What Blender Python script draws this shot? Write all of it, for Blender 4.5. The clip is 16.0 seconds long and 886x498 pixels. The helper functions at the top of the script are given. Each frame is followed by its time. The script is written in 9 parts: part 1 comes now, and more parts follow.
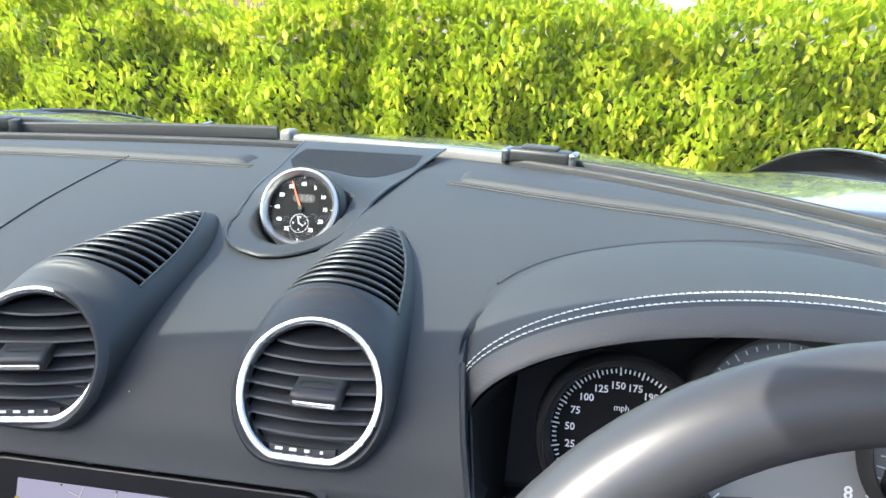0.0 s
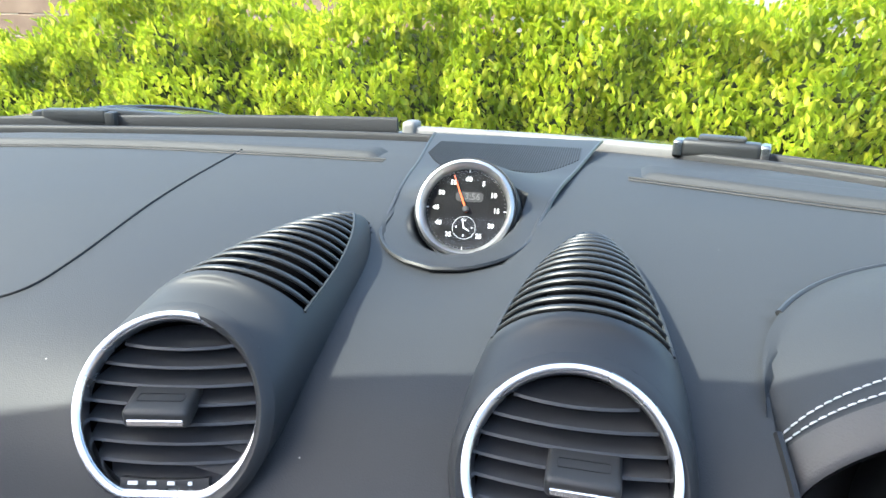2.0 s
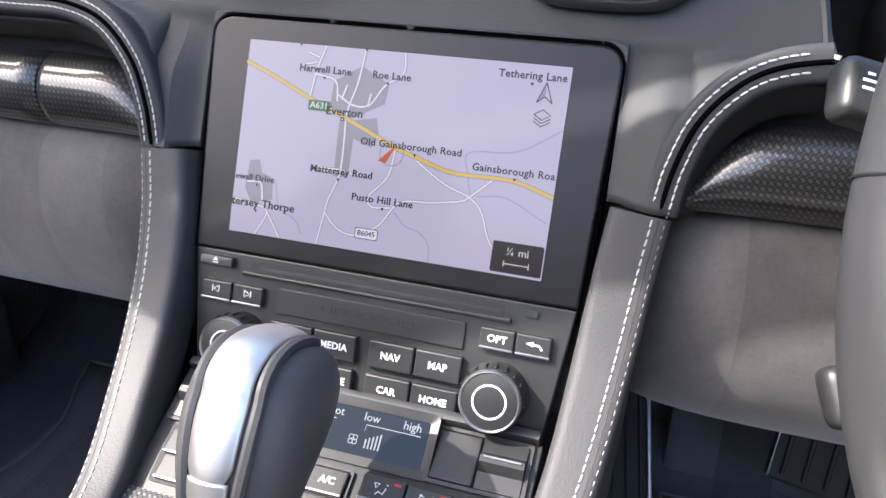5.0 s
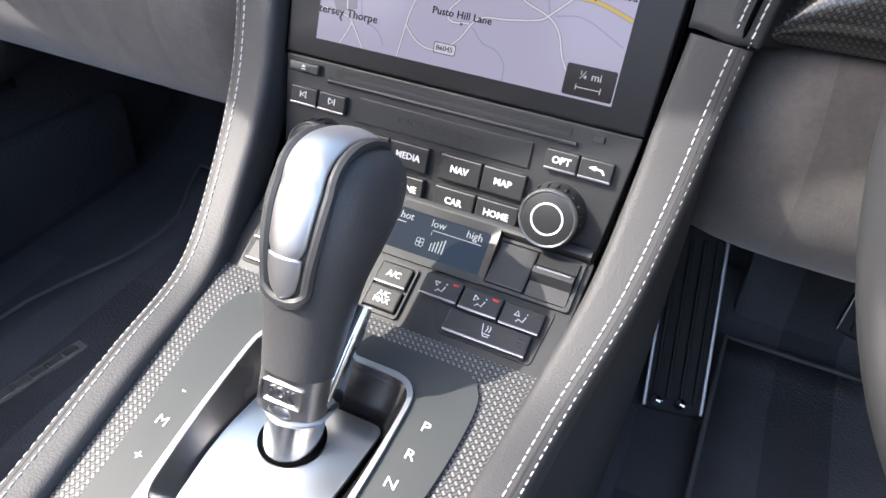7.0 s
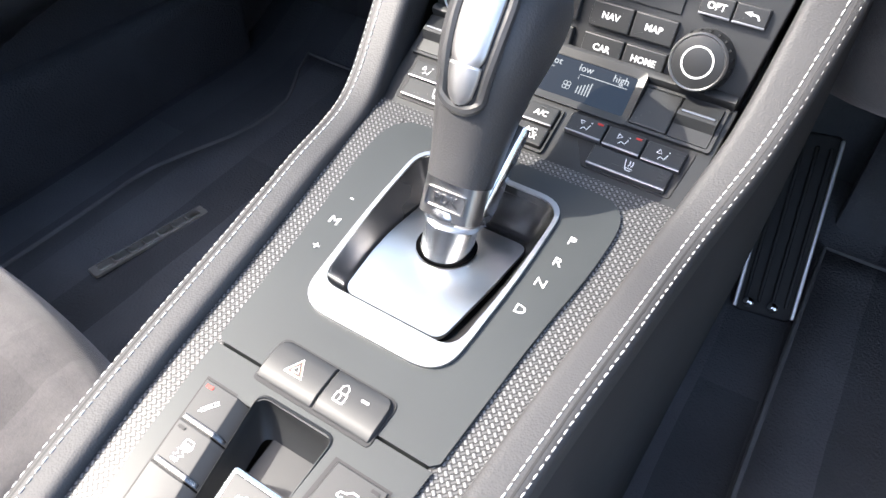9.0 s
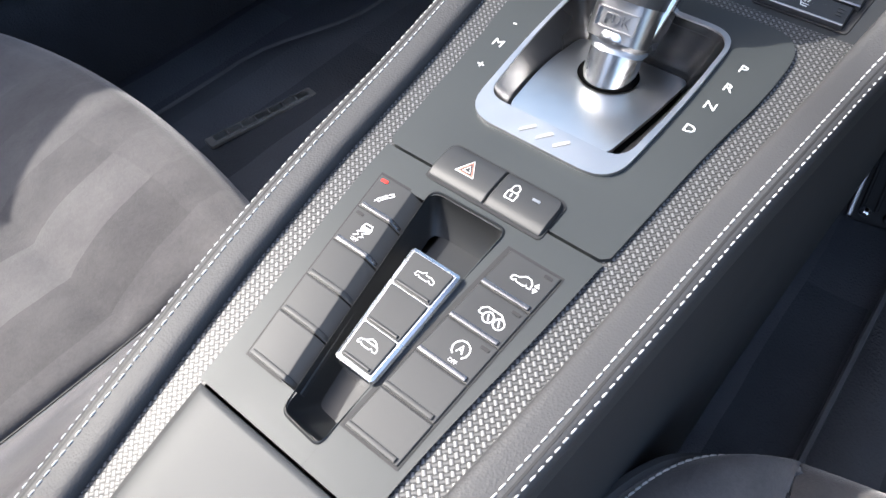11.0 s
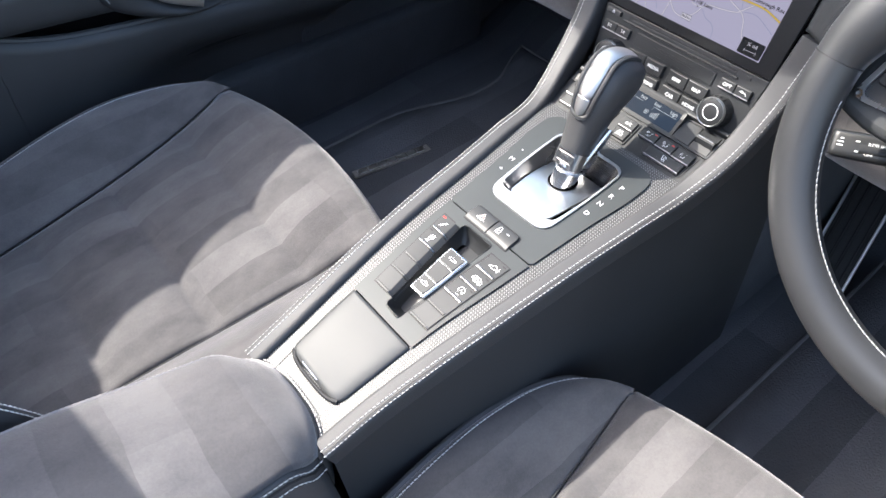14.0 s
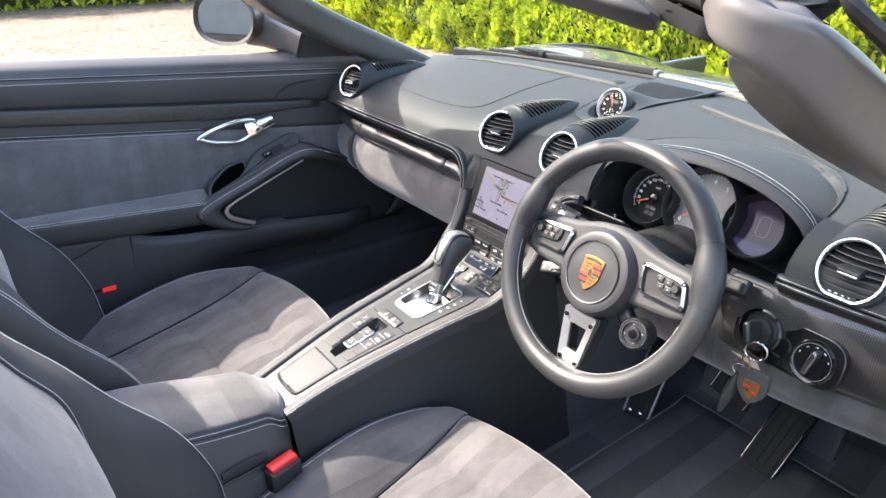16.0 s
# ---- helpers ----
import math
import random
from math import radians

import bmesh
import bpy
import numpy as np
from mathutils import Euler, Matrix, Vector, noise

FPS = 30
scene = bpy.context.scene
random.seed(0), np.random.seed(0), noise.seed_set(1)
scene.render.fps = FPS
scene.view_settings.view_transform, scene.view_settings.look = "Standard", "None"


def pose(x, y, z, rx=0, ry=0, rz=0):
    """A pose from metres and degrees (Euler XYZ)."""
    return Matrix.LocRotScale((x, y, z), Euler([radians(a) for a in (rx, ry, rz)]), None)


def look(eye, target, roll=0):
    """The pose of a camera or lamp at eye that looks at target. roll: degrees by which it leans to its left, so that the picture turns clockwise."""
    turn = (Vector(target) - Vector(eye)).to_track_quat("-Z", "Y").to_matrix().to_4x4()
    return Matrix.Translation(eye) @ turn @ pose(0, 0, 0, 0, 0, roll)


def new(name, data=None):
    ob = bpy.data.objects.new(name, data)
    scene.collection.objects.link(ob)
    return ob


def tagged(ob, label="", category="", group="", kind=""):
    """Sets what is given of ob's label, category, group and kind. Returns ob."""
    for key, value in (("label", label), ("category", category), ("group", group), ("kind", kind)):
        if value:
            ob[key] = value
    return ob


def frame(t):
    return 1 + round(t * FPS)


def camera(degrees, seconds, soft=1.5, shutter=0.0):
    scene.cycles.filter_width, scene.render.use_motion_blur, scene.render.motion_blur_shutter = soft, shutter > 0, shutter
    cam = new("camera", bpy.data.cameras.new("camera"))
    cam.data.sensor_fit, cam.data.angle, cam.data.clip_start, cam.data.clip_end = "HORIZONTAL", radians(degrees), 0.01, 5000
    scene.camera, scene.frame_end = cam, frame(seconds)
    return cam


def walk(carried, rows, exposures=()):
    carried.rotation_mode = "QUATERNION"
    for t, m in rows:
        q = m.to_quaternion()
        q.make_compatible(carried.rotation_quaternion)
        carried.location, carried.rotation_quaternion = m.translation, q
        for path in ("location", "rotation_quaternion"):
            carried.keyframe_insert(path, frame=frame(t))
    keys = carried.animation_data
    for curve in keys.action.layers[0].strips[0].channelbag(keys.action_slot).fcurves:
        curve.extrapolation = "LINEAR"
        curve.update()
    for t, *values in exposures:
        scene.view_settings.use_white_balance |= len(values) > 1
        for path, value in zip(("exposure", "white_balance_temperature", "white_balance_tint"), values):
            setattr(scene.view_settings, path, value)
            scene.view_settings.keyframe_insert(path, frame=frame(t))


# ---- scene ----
cam = camera(64.6, 16.0)
PATH = [
    (0, (0.199, 0.187, 1.03), (-0.087, 2.066, 0.406), 1.7),
    (0.5, (0.146, 0.247, 1.024), (-0.229, 2.111, 0.403), 1.3),
    (1, (0.114, 0.297, 1.01), (-0.306, 2.151, 0.39), 1.0),
    (1.5, (0.096, 0.316, 1.008), (-0.341, 2.168, 0.391), 0.9),
    (2, (0.089, 0.277, 0.996), (-0.35, 2.13, 0.384), 0.7),
    (2.5, (0.096, 0.242, 0.96), (-0.343, 2.094, 0.346), 0.8),
    (3, (0.096, 0.22, 0.924), (-0.33, 2.067, 0.287), 1.4),
    (3.5, (0.084, 0.2, 0.892), (-0.335, 2.039, 0.227), 2.0),
    (4, (0.084, 0.19, 0.875), (-0.343, 2.017, 0.182), 2.2),
    (4.5, (0.091, 0.187, 0.861), (-0.359, 1.989, 0.122), 2.4),
    (5, (0.108, 0.169, 0.834), (-0.385, 1.926, 0.014), 2.5),
    (7.5, (0.127, 0.148, 0.835), (-0.543, 1.522, -0.455), 2.7),
    (8, (0.123, 0.129, 0.829), (-0.571, 1.457, -0.495), 2.6),
    (8.5, (0.12, 0.112, 0.825), (-0.599, 1.395, -0.531), 2.4),
    (9, (0.119, 0.094, 0.816), (-0.622, 1.326, -0.574), 2.3),
    (9.5, (0.112, 0.072, 0.805), (-0.651, 1.248, -0.621), 2.0),
    (10, (0.109, 0.049, 0.784), (-0.669, 1.167, -0.681), 1.8),
    (12.5, (0.122, 0.019, 0.795), (-0.736, 0.943, -0.757), 0.6),
    (13, (0.154, -0.024, 0.843), (-0.736, 0.88, -0.703), 1.3),
    (13.5, (0.213, -0.065, 0.915), (-0.752, 0.808, -0.604), 0.6),
    (14, (0.32, -0.111, 1.032), (-0.744, 0.754, -0.424), 0.2),
    (14.5, (0.475, -0.172, 1.163), (-0.713, 0.723, -0.174), 0.1),
    (15, (0.631, -0.222, 1.213), (-0.683, 0.723, 0.039), 0.0),
    (15.5, (0.814, -0.268, 1.239), (-0.604, 0.734, 0.246), 0.1),
    (16, (0.889, -0.33, 1.198), (-0.577, 0.736, 0.352), 0.2),
]
walk(cam, [(t, look(eye, target, roll)) for t, eye, target, roll in PATH], [(0.0, 2.55, 6450, 8), (2.0, 2.55, 6400, 8), (3.0, 2.60, 6350, 9), (4.0, 2.60, 6450, 11), (5.0, 2.55, 6600, 13), (7.5, 2.34, 6550, 10), (9.0, 2.50, 6600, 10), (10.0, 2.24, 6550, 10), (12.5, 1.80, 6150, 8), (13.0, 1.95, 6250, 9), (13.5, 2.22, 6350, 9), (14.0, 2.36, 6500, 9), (15.0, 2.68, 6850, 11), (16.0, 2.60, 7000, 12)])

# ---- world and sun ----
SUN_ELEV, SUN_SIDE = 46.0, 58.5   # height, and degrees left of straight behind the car
to_sun = Vector((-math.sin(radians(SUN_SIDE)) * math.cos(radians(SUN_ELEV)),
                 -math.cos(radians(SUN_SIDE)) * math.cos(radians(SUN_ELEV)), math.sin(radians(SUN_ELEV))))
world = bpy.data.worlds.new("world")
scene.world = world
world.use_nodes = True
sky = world.node_tree.nodes.new("ShaderNodeTexSky")
sky.sky_type, sky.sun_disc = "NISHITA", False
sky.sun_elevation = radians(SUN_ELEV)
sky.dust_density = 3.0
sky.sun_rotation = math.atan2(to_sun.x, to_sun.y)
backlight = world.node_tree.nodes["Background"]
world.node_tree.links.new(sky.outputs[0], backlight.inputs[0])
backlight.inputs[1].default_value = 0.15
sun = new("sun", bpy.data.lights.new("sun", "SUN"))
sun.data.energy, sun.data.angle, sun.data.color = 2.35, radians(0.55), (1.0, 0.95, 0.88)
sun.matrix_world = look(to_sun * 30, (0, 0, 0))


# ---- shape helpers ----
def thing(name, at=(0, 0, 0), label="", category="", group="", kind=""):
    ob = new(name)
    ob.empty_display_size = 0.02
    ob.location = at
    return tagged(ob, label, category, group, kind)


def link_part(name, mesh, mat, parent=None, label=""):
    if mat is not None and not mesh.materials:
        mesh.materials.append(mat)
    ob = new(name, mesh)
    if parent is not None:
        ob.parent = parent
        if parent.type == "EMPTY":
            ob.matrix_parent_inverse = Matrix.Translation(-parent.location)
    if label:
        ob["label"] = label
    return ob


def part(name, bm, mat, parent=None, label="", smooth=True, thick=0.0, angle=40, m=None):
    if m is not None:
        bmesh.ops.transform(bm, matrix=m, verts=bm.verts)
    bmesh.ops.recalc_face_normals(bm, faces=bm.faces)
    if smooth:
        for f in bm.faces:
            f.smooth = True
        lim = radians(angle)
        for e in bm.edges:
            if len(e.link_faces) == 2:
                turn, areas = e.calc_face_angle(0), sorted(f.calc_area() for f in e.link_faces)
                if turn > lim or (turn > 0.17 and areas[1] > 9 * areas[0]):      # flats stay flat beside their bevels
                    e.smooth = False
    mesh = bpy.data.meshes.new(name)
    bm.to_mesh(mesh)
    bm.free()
    ob = link_part(name, mesh, mat, parent, label)
    if thick:
        sol = ob.modifiers.new("thick", "SOLIDIFY")
        sol.thickness, sol.offset = thick, -1
    return ob


def spline(pts, s):
    """A smooth curve through pts, s from 0 to 1."""
    n = len(pts) - 1
    k = min(int(s * n), n - 1)
    t = s * n - k
    p1, p2 = Vector(pts[k]), Vector(pts[k + 1])
    p0 = Vector(pts[k - 1]) if k > 0 else p1 * 2 - p2
    p3 = Vector(pts[k + 2]) if k + 2 <= n else p2 * 2 - p1
    return 0.5 * (2 * p1 + (p2 - p0) * t + (2 * p0 - 5 * p1 + 4 * p2 - p3) * t * t + (3 * p1 - p0 - 3 * p2 + p3) * t ** 3)


def curve(pts, n):
    return [spline(pts, i / n) for i in range(n + 1)]


def even(pts, step):
    """The points of a polyline at even steps, with their directions."""
    out, left = [], 0.0
    for a, b in zip(pts, pts[1:]):
        d = (b - a).length
        s = left
        while s < d:
            out.append((a.lerp(b, s / d), (b - a).normalized()))
            s += step
        left = s - d
    return out


def lerp(a, b, t):
    return a + (b - a) * t


def smooth01(a, b, x):
    t = min(max((x - a) / (b - a), 0.0), 1.0)
    return t * t * (3 - 2 * t)


def grid(fn, nu, nv, close_u=False, close_v=False, cap=False):
    bm = bmesh.new()
    rows = [[bm.verts.new(fn(i / nu, j / nv)) for j in range(nv + (not close_v))] for i in range(nu + (not close_u))]
    mu, mv = len(rows), len(rows[0])
    for i in range(nu):
        for j in range(nv):
            a, b = rows[i], rows[(i + 1) % mu]
            bm.faces.new((a[j], a[(j + 1) % mv], b[(j + 1) % mv], b[j]))
    if cap:
        bm.faces.new(rows[0])
        bm.faces.new(rows[-1][::-1])
    return bm


def sweep(path, section, up=(0, 0, 1), closed=False, cap=True):
    """A closed section (a, b) carried along a path: a to the right of the way, b along up. section may be a function of s."""
    n = len(path)
    sec = section if callable(section) else (lambda s: section)
    bm = bmesh.new()
    rows = []
    for i, p in enumerate(path):
        if closed:
            d = path[(i + 1) % n] - path[i - 1]
        else:
            d = path[min(i + 1, n - 1)] - path[max(i - 1, 0)]
        d = d.normalized()
        u = Vector(up(i / max(n - 1, 1)) if callable(up) else up)
        r = d.cross(u).normalized()
        u = r.cross(d)
        rows.append([bm.verts.new(p + r * a + u * b) for a, b in sec(i / max(n - 1, 1))])
    m = len(rows[0])
    for i in range(n if closed else n - 1):
        a, b = rows[i], rows[(i + 1) % n]
        for j in range(m):
            bm.faces.new((a[j], a[(j + 1) % m], b[(j + 1) % m], b[j]))
    if cap and not closed:
        bm.faces.new(rows[0][::-1])
        bm.faces.new(rows[-1])
    return bm


def ring(r, n=10, rb=None):
    rb = rb or r
    return [(r * math.cos(2 * math.pi * k / n), rb * math.sin(2 * math.pi * k / n)) for k in range(n)]


def tube(path, r, n=10, closed=False, up=(0, 0, 1), rb=None):
    return sweep(path, ring(r, n, rb), up, closed)


def box(sx, sy, sz, bevel=0.0, seg=2, m=None):
    bm = bmesh.new()
    bmesh.ops.create_cube(bm, size=1)
    bmesh.ops.scale(bm, vec=(sx, sy, sz), verts=bm.verts)
    if bevel:
        bmesh.ops.bevel(bm, geom=bm.edges[:], offset=bevel, segments=seg, affect="EDGES", profile=0.6)
    if m is not None:
        bmesh.ops.transform(bm, matrix=m, verts=bm.verts)
    return bm


def rounded(pts, r, n=5):
    """A polygon with rounded corners; r a number or one for each corner."""
    out = []
    k = len(pts)
    for i in range(k):
        p, a, b = Vector(pts[i]), Vector(pts[i - 1]), Vector(pts[(i + 1) % k])
        rr = r[i] if isinstance(r, (list, tuple)) else r
        da, db = (a - p), (b - p)
        rr = min(rr, 0.49 * da.length, 0.49 * db.length)
        p1, p2 = p + da.normalized() * rr, p + db.normalized() * rr
        if rr < 1e-6:
            out.append(tuple(p))
            continue
        for j in range(n + 1):
            t = j / n
            q = p1 * (1 - t) ** 2 + p * 2 * t * (1 - t) + p2 * t * t
            out.append((q.x, q.y))
    return out


def rect(w, h, r, n=5, cx=0.0, cy=0.0):
    return [(x + cx, y + cy) for x, y in rounded([(-w / 2, -h / 2), (w / 2, -h / 2), (w / 2, h / 2), (-w / 2, h / 2)], r, n)]


def slab(poly, z0, z1, bevel=0.0, seg=2, m=None, dome=0.0):
    """A prism on a polygon from z0 to z1, its upper edge rounded."""
    bm = bmesh.new()
    k = len(poly)
    cx, cy = sum(p[0] for p in poly) / k, sum(p[1] for p in poly) / k
    levels = [(0.0, z0)]
    if bevel:
        for j in range(seg + 1):
            a = math.pi / 2 * j / seg
            levels.append((bevel * (1 - math.cos(a)), z1 - bevel + bevel * math.sin(a)))
    else:
        levels.append((0.0, z1))
    area = sum(poly[i - 1][0] * poly[i][1] - poly[i][0] * poly[i - 1][1] for i in range(k))
    sgn = 1 if area > 0 else -1
    nrm = []
    for i in range(k):
        d1 = Vector(poly[i]) - Vector(poly[i - 1])
        d2 = Vector(poly[(i + 1) % k]) - Vector(poly[i])
        d = (d1.normalized() if d1.length > 1e-9 else Vector((0, 0))) + (d2.normalized() if d2.length > 1e-9 else Vector((0, 0)))
        d = d.normalized() if d.length > 1e-9 else Vector((1, 0))
        nrm.append(Vector((-d.y, d.x)) * sgn)
    rows = [[bm.verts.new((p[0] + nrm[i].x * o, p[1] + nrm[i].y * o, z)) for i, p in enumerate(poly)] for o, z in levels]
    for a, b in zip(rows, rows[1:]):
        for i in range(k):
            bm.faces.new((a[i - 1], a[i], b[i], b[i - 1]))
    bm.faces.new(rows[0][::-1])
    if dome:
        c = bm.verts.new((cx, cy, z1 + dome))
        for i in range(k):
            bm.faces.new((rows[-1][i - 1], rows[-1][i], c))
    else:
        bm.faces.new(rows[-1])
    if m is not None:
        bmesh.ops.transform(bm, matrix=m, verts=bm.verts)
    return bm


def frame_slab(outer, inner, z0, z1, m=None, rim=0.0):
    """A flat frame between two outlines with as many corners."""
    bm = bmesh.new()
    k = len(outer)
    rows = [[bm.verts.new((x, y, z)) for x, y in poly] for poly, z in ((outer, z0), (outer, z1), (inner, z1 + rim), (inner, z0))]
    for a, b in zip(rows, rows[1:] + rows[:1]):
        for i in range(k):
            bm.faces.new((a[i - 1], a[i], b[i], b[i - 1]))
    if m is not None:
        bmesh.ops.transform(bm, matrix=m, verts=bm.verts)
    return bm


def revolve(prof, n=32, m=None):
    """Radius and height, turned about z."""
    bm = bmesh.new()
    rows = []
    for r, h in prof:
        if r < 1e-6:
            rows.append([bm.verts.new((0, 0, h))])
        else:
            rows.append([bm.verts.new((r * math.cos(2 * math.pi * k / n), r * math.sin(2 * math.pi * k / n), h)) for k in range(n)])
    for a, b in zip(rows, rows[1:]):
        for k in range(n):
            q = [a[k % len(a)], a[(k + 1) % len(a)], b[(k + 1) % len(b)], b[k % len(b)]]
            q = list(dict.fromkeys(q))
            if len(q) > 2:
                bm.faces.new(q)
    if m is not None:
        bmesh.ops.transform(bm, matrix=m, verts=bm.verts)
    return bm


def letters(name, body, size, m, mat, parent, label="", depth=0.0002, bold=0.0, spacing=1.0, align="CENTER"):
    cu = bpy.data.curves.new("text", "FONT")
    cu.body, cu.size, cu.align_x, cu.align_y, cu.extrude, cu.offset, cu.space_character = body, size, align, "CENTER", depth, bold * size, spacing
    cu.resolution_u = 2
    tmp = bpy.data.objects.new("text", cu)
    mesh = bpy.data.meshes.new_from_object(tmp)
    bpy.data.objects.remove(tmp)
    mesh.materials.clear()
    mesh.transform(m)
    return link_part(name, mesh, mat, parent, label)


def stitches(path, up, parent, step=0.0047, length=0.0035, r=0.0004, name="stitching", mat=None, lean=0.25):
    """A row of sewn stitches that lie on a path."""
    step, length = step * 0.78, length * 0.90
    bm = bmesh.new()
    sec = ring(r, 5)
    for i, (p, d) in enumerate(even(path, step)):
        u = Vector(up)
        rr = d.cross(u).normalized()
        u = rr.cross(d)
        dd = (d + rr * lean * 0.3).normalized()
        rows = []
        for t, k, h in ((-0.5, 0.5, -0.4), (-0.3, 1, 0.4), (0.3, 1, 0.4), (0.5, 0.5, -0.4)):
            c = p + dd * (t * length) + u * (h * r)
            rows.append([bm.verts.new(c + rr * (a * k) + u * (b * k)) for a, b in sec])
        for a, b in zip(rows, rows[1:]):
            for j in range(5):
                bm.faces.new((a[j - 1], a[j], b[j], b[j - 1]))
        bm.faces.new(rows[0][::-1])
        bm.faces.new(rows[-1])
    return part(name, bm, mat or white_thread, parent, "white contrast stitching")


# ---- materials ----
def material(name, color=(0.5, 0.5, 0.5), rough=0.5, metal=0.0, **more):
    mat = bpy.data.materials.new(name)
    mat.use_nodes = True
    nt = mat.node_tree
    bs = nt.nodes["Principled BSDF"]
    bs.inputs["Base Color"].default_value = (*color, 1)
    bs.inputs["Roughness"].default_value = rough
    bs.inputs["Metallic"].default_value = metal
    for key, value in more.items():
        bs.inputs[key.replace("_", " ")].default_value = value
    return mat, nt, bs


def coords(nt, scale=1.0):
    tc = nt.nodes.new("ShaderNodeTexCoord")
    mp = nt.nodes.new("ShaderNodeMapping")
    mp.inputs["Scale"].default_value = (scale, scale, scale) if not isinstance(scale, tuple) else scale
    nt.links.new(tc.outputs["Object"], mp.inputs["Vector"])
    return mp.outputs["Vector"]


def noise_tex(nt, vec, scale, detail=4.0, rough=0.55):
    n = nt.nodes.new("ShaderNodeTexNoise")
    n.inputs["Scale"].default_value, n.inputs["Detail"].default_value, n.inputs["Roughness"].default_value = scale, detail, rough
    nt.links.new(vec, n.inputs["Vector"])
    return n.outputs["Fac"]


def ramp(nt, fac, stops):
    r = nt.nodes.new("ShaderNodeValToRGB")
    el = r.color_ramp.elements
    el[0].position, el[0].color = stops[0][0], (*stops[0][1], 1)
    el[1].position, el[1].color = stops[1][0], (*stops[1][1], 1)
    for p, c in stops[2:]:
        e = el.new(p)
        e.color = (*c, 1)
    nt.links.new(fac, r.inputs[0])
    return r.outputs[0]


def to_range(nt, fac, a, b, lo=0.3, hi=0.7):
    r = nt.nodes.new("ShaderNodeMapRange")
    for key, value in (("From Min", lo), ("From Max", hi), ("To Min", a), ("To Max", b)):
        r.inputs[key].default_value = value
    nt.links.new(fac, r.inputs["Value"])
    return r.outputs[0]


def bump(nt, bs, height, dist=0.0003, strength=0.5):
    b = nt.nodes.new("ShaderNodeBump")
    b.inputs["Strength"].default_value, b.inputs["Distance"].default_value = strength, dist
    nt.links.new(height, b.inputs["Height"])
    nt.links.new(b.outputs[0], bs.inputs["Normal"])


def grained(name, dark, light, rough=(0.4, 0.55), grain=900.0, relief=0.00025, strength=0.5, patch=9.0, cells=False, **more):
    """A surface with fine grain and slow patches."""
    mat, nt, bs = material(name, dark, rough[0], **more)
    vec = coords(nt)
    slow, fine = noise_tex(nt, vec, patch, 3), noise_tex(nt, vec, grain * 0.5, 3)
    nt.links.new(ramp(nt, slow, [(0.3, dark), (0.72, light)]), bs.inputs["Base Color"])
    nt.links.new(to_range(nt, slow, rough[0], rough[1]), bs.inputs["Roughness"])
    if cells:
        v = nt.nodes.new("ShaderNodeTexVoronoi")
        v.inputs["Scale"].default_value = grain
        nt.links.new(vec, v.inputs["Vector"])
        bump(nt, bs, v.outputs["Distance"], relief, strength)
    else:
        bump(nt, bs, fine, relief, strength)
    return mat


leather = grained("black_leather", (0.044, 0.044, 0.046), (0.057, 0.057, 0.059), (0.46, 0.56), 1000, 0.0003, 0.36, 7, cells=True)
smooth_leather = grained("smooth_wheel_leather", (0.028, 0.029, 0.031), (0.036, 0.037, 0.039), (0.36, 0.46), 2200, 0.0001, 0.16, 12, cells=True)
shoulder_leather = grained("polished_door_leather", (0.050, 0.050, 0.052), (0.064, 0.064, 0.066), (0.34, 0.42), 1000, 0.0002, 0.30, 7, cells=True)
rail_leather = grained("black_rail_leather", (0.044, 0.044, 0.046), (0.057, 0.057, 0.059), (0.54, 0.64), 1000, 0.0003, 0.36, 7, cells=True, Specular_IOR_Level=0.42)
soft_dash = grained("grained_dash_skin", (0.026, 0.028, 0.031), (0.034, 0.037, 0.040), (0.56, 0.66), 1500, 0.00025, 0.30, 5, cells=True, Specular_IOR_Level=0.36)


def dusty(mat, spacing=0.022, dot=0.0004):
    """Sparse pale specks of dust on a dark surface."""
    nt = mat.node_tree
    bs = nt.nodes["Principled BSDF"]
    old = bs.inputs["Base Color"].links[0].from_socket
    v = nt.nodes.new("ShaderNodeTexVoronoi")
    v.inputs["Scale"].default_value = 1 / spacing
    nt.links.new(coords(nt), v.inputs["Vector"])
    less = nt.nodes.new("ShaderNodeMath")
    less.operation = "LESS_THAN"
    less.inputs[1].default_value = dot / spacing
    nt.links.new(v.outputs["Distance"], less.inputs[0])
    mx = nt.nodes.new("ShaderNodeMix")
    mx.data_type = "RGBA"
    mx.inputs["B"].default_value = (0.34, 0.33, 0.31, 1)
    nt.links.new(less.outputs[0], mx.inputs["Factor"])
    nt.links.new(old, mx.inputs["A"])
    nt.links.new(mx.outputs["Result"], bs.inputs["Base Color"])


dusty(soft_dash)
pod_skin = grained("smooth_dash_plastic", (0.024, 0.026, 0.029), (0.030, 0.033, 0.036), (0.50, 0.58), 2400, 0.00005, 0.2, 6, Specular_IOR_Level=0.42)
satin_black = grained("satin_black_plastic", (0.017, 0.018, 0.019), (0.024, 0.025, 0.026), (0.36, 0.45), 1500, 0.00008, 0.25, 14)
matt_black = grained("matt_black_plastic", (0.012, 0.012, 0.013), (0.017, 0.017, 0.018), (0.6, 0.7), 1200, 0.00015, 0.3, 14)
dark_grey = grained("soft_touch_grey", (0.026, 0.027, 0.028), (0.034, 0.035, 0.036), (0.42, 0.52), 1500, 0.00008, 0.25, 12)
rubber = grained("black_rubber", (0.011, 0.011, 0.012), (0.017, 0.017, 0.018), (0.55, 0.7), 500, 0.0003, 0.4, 12)
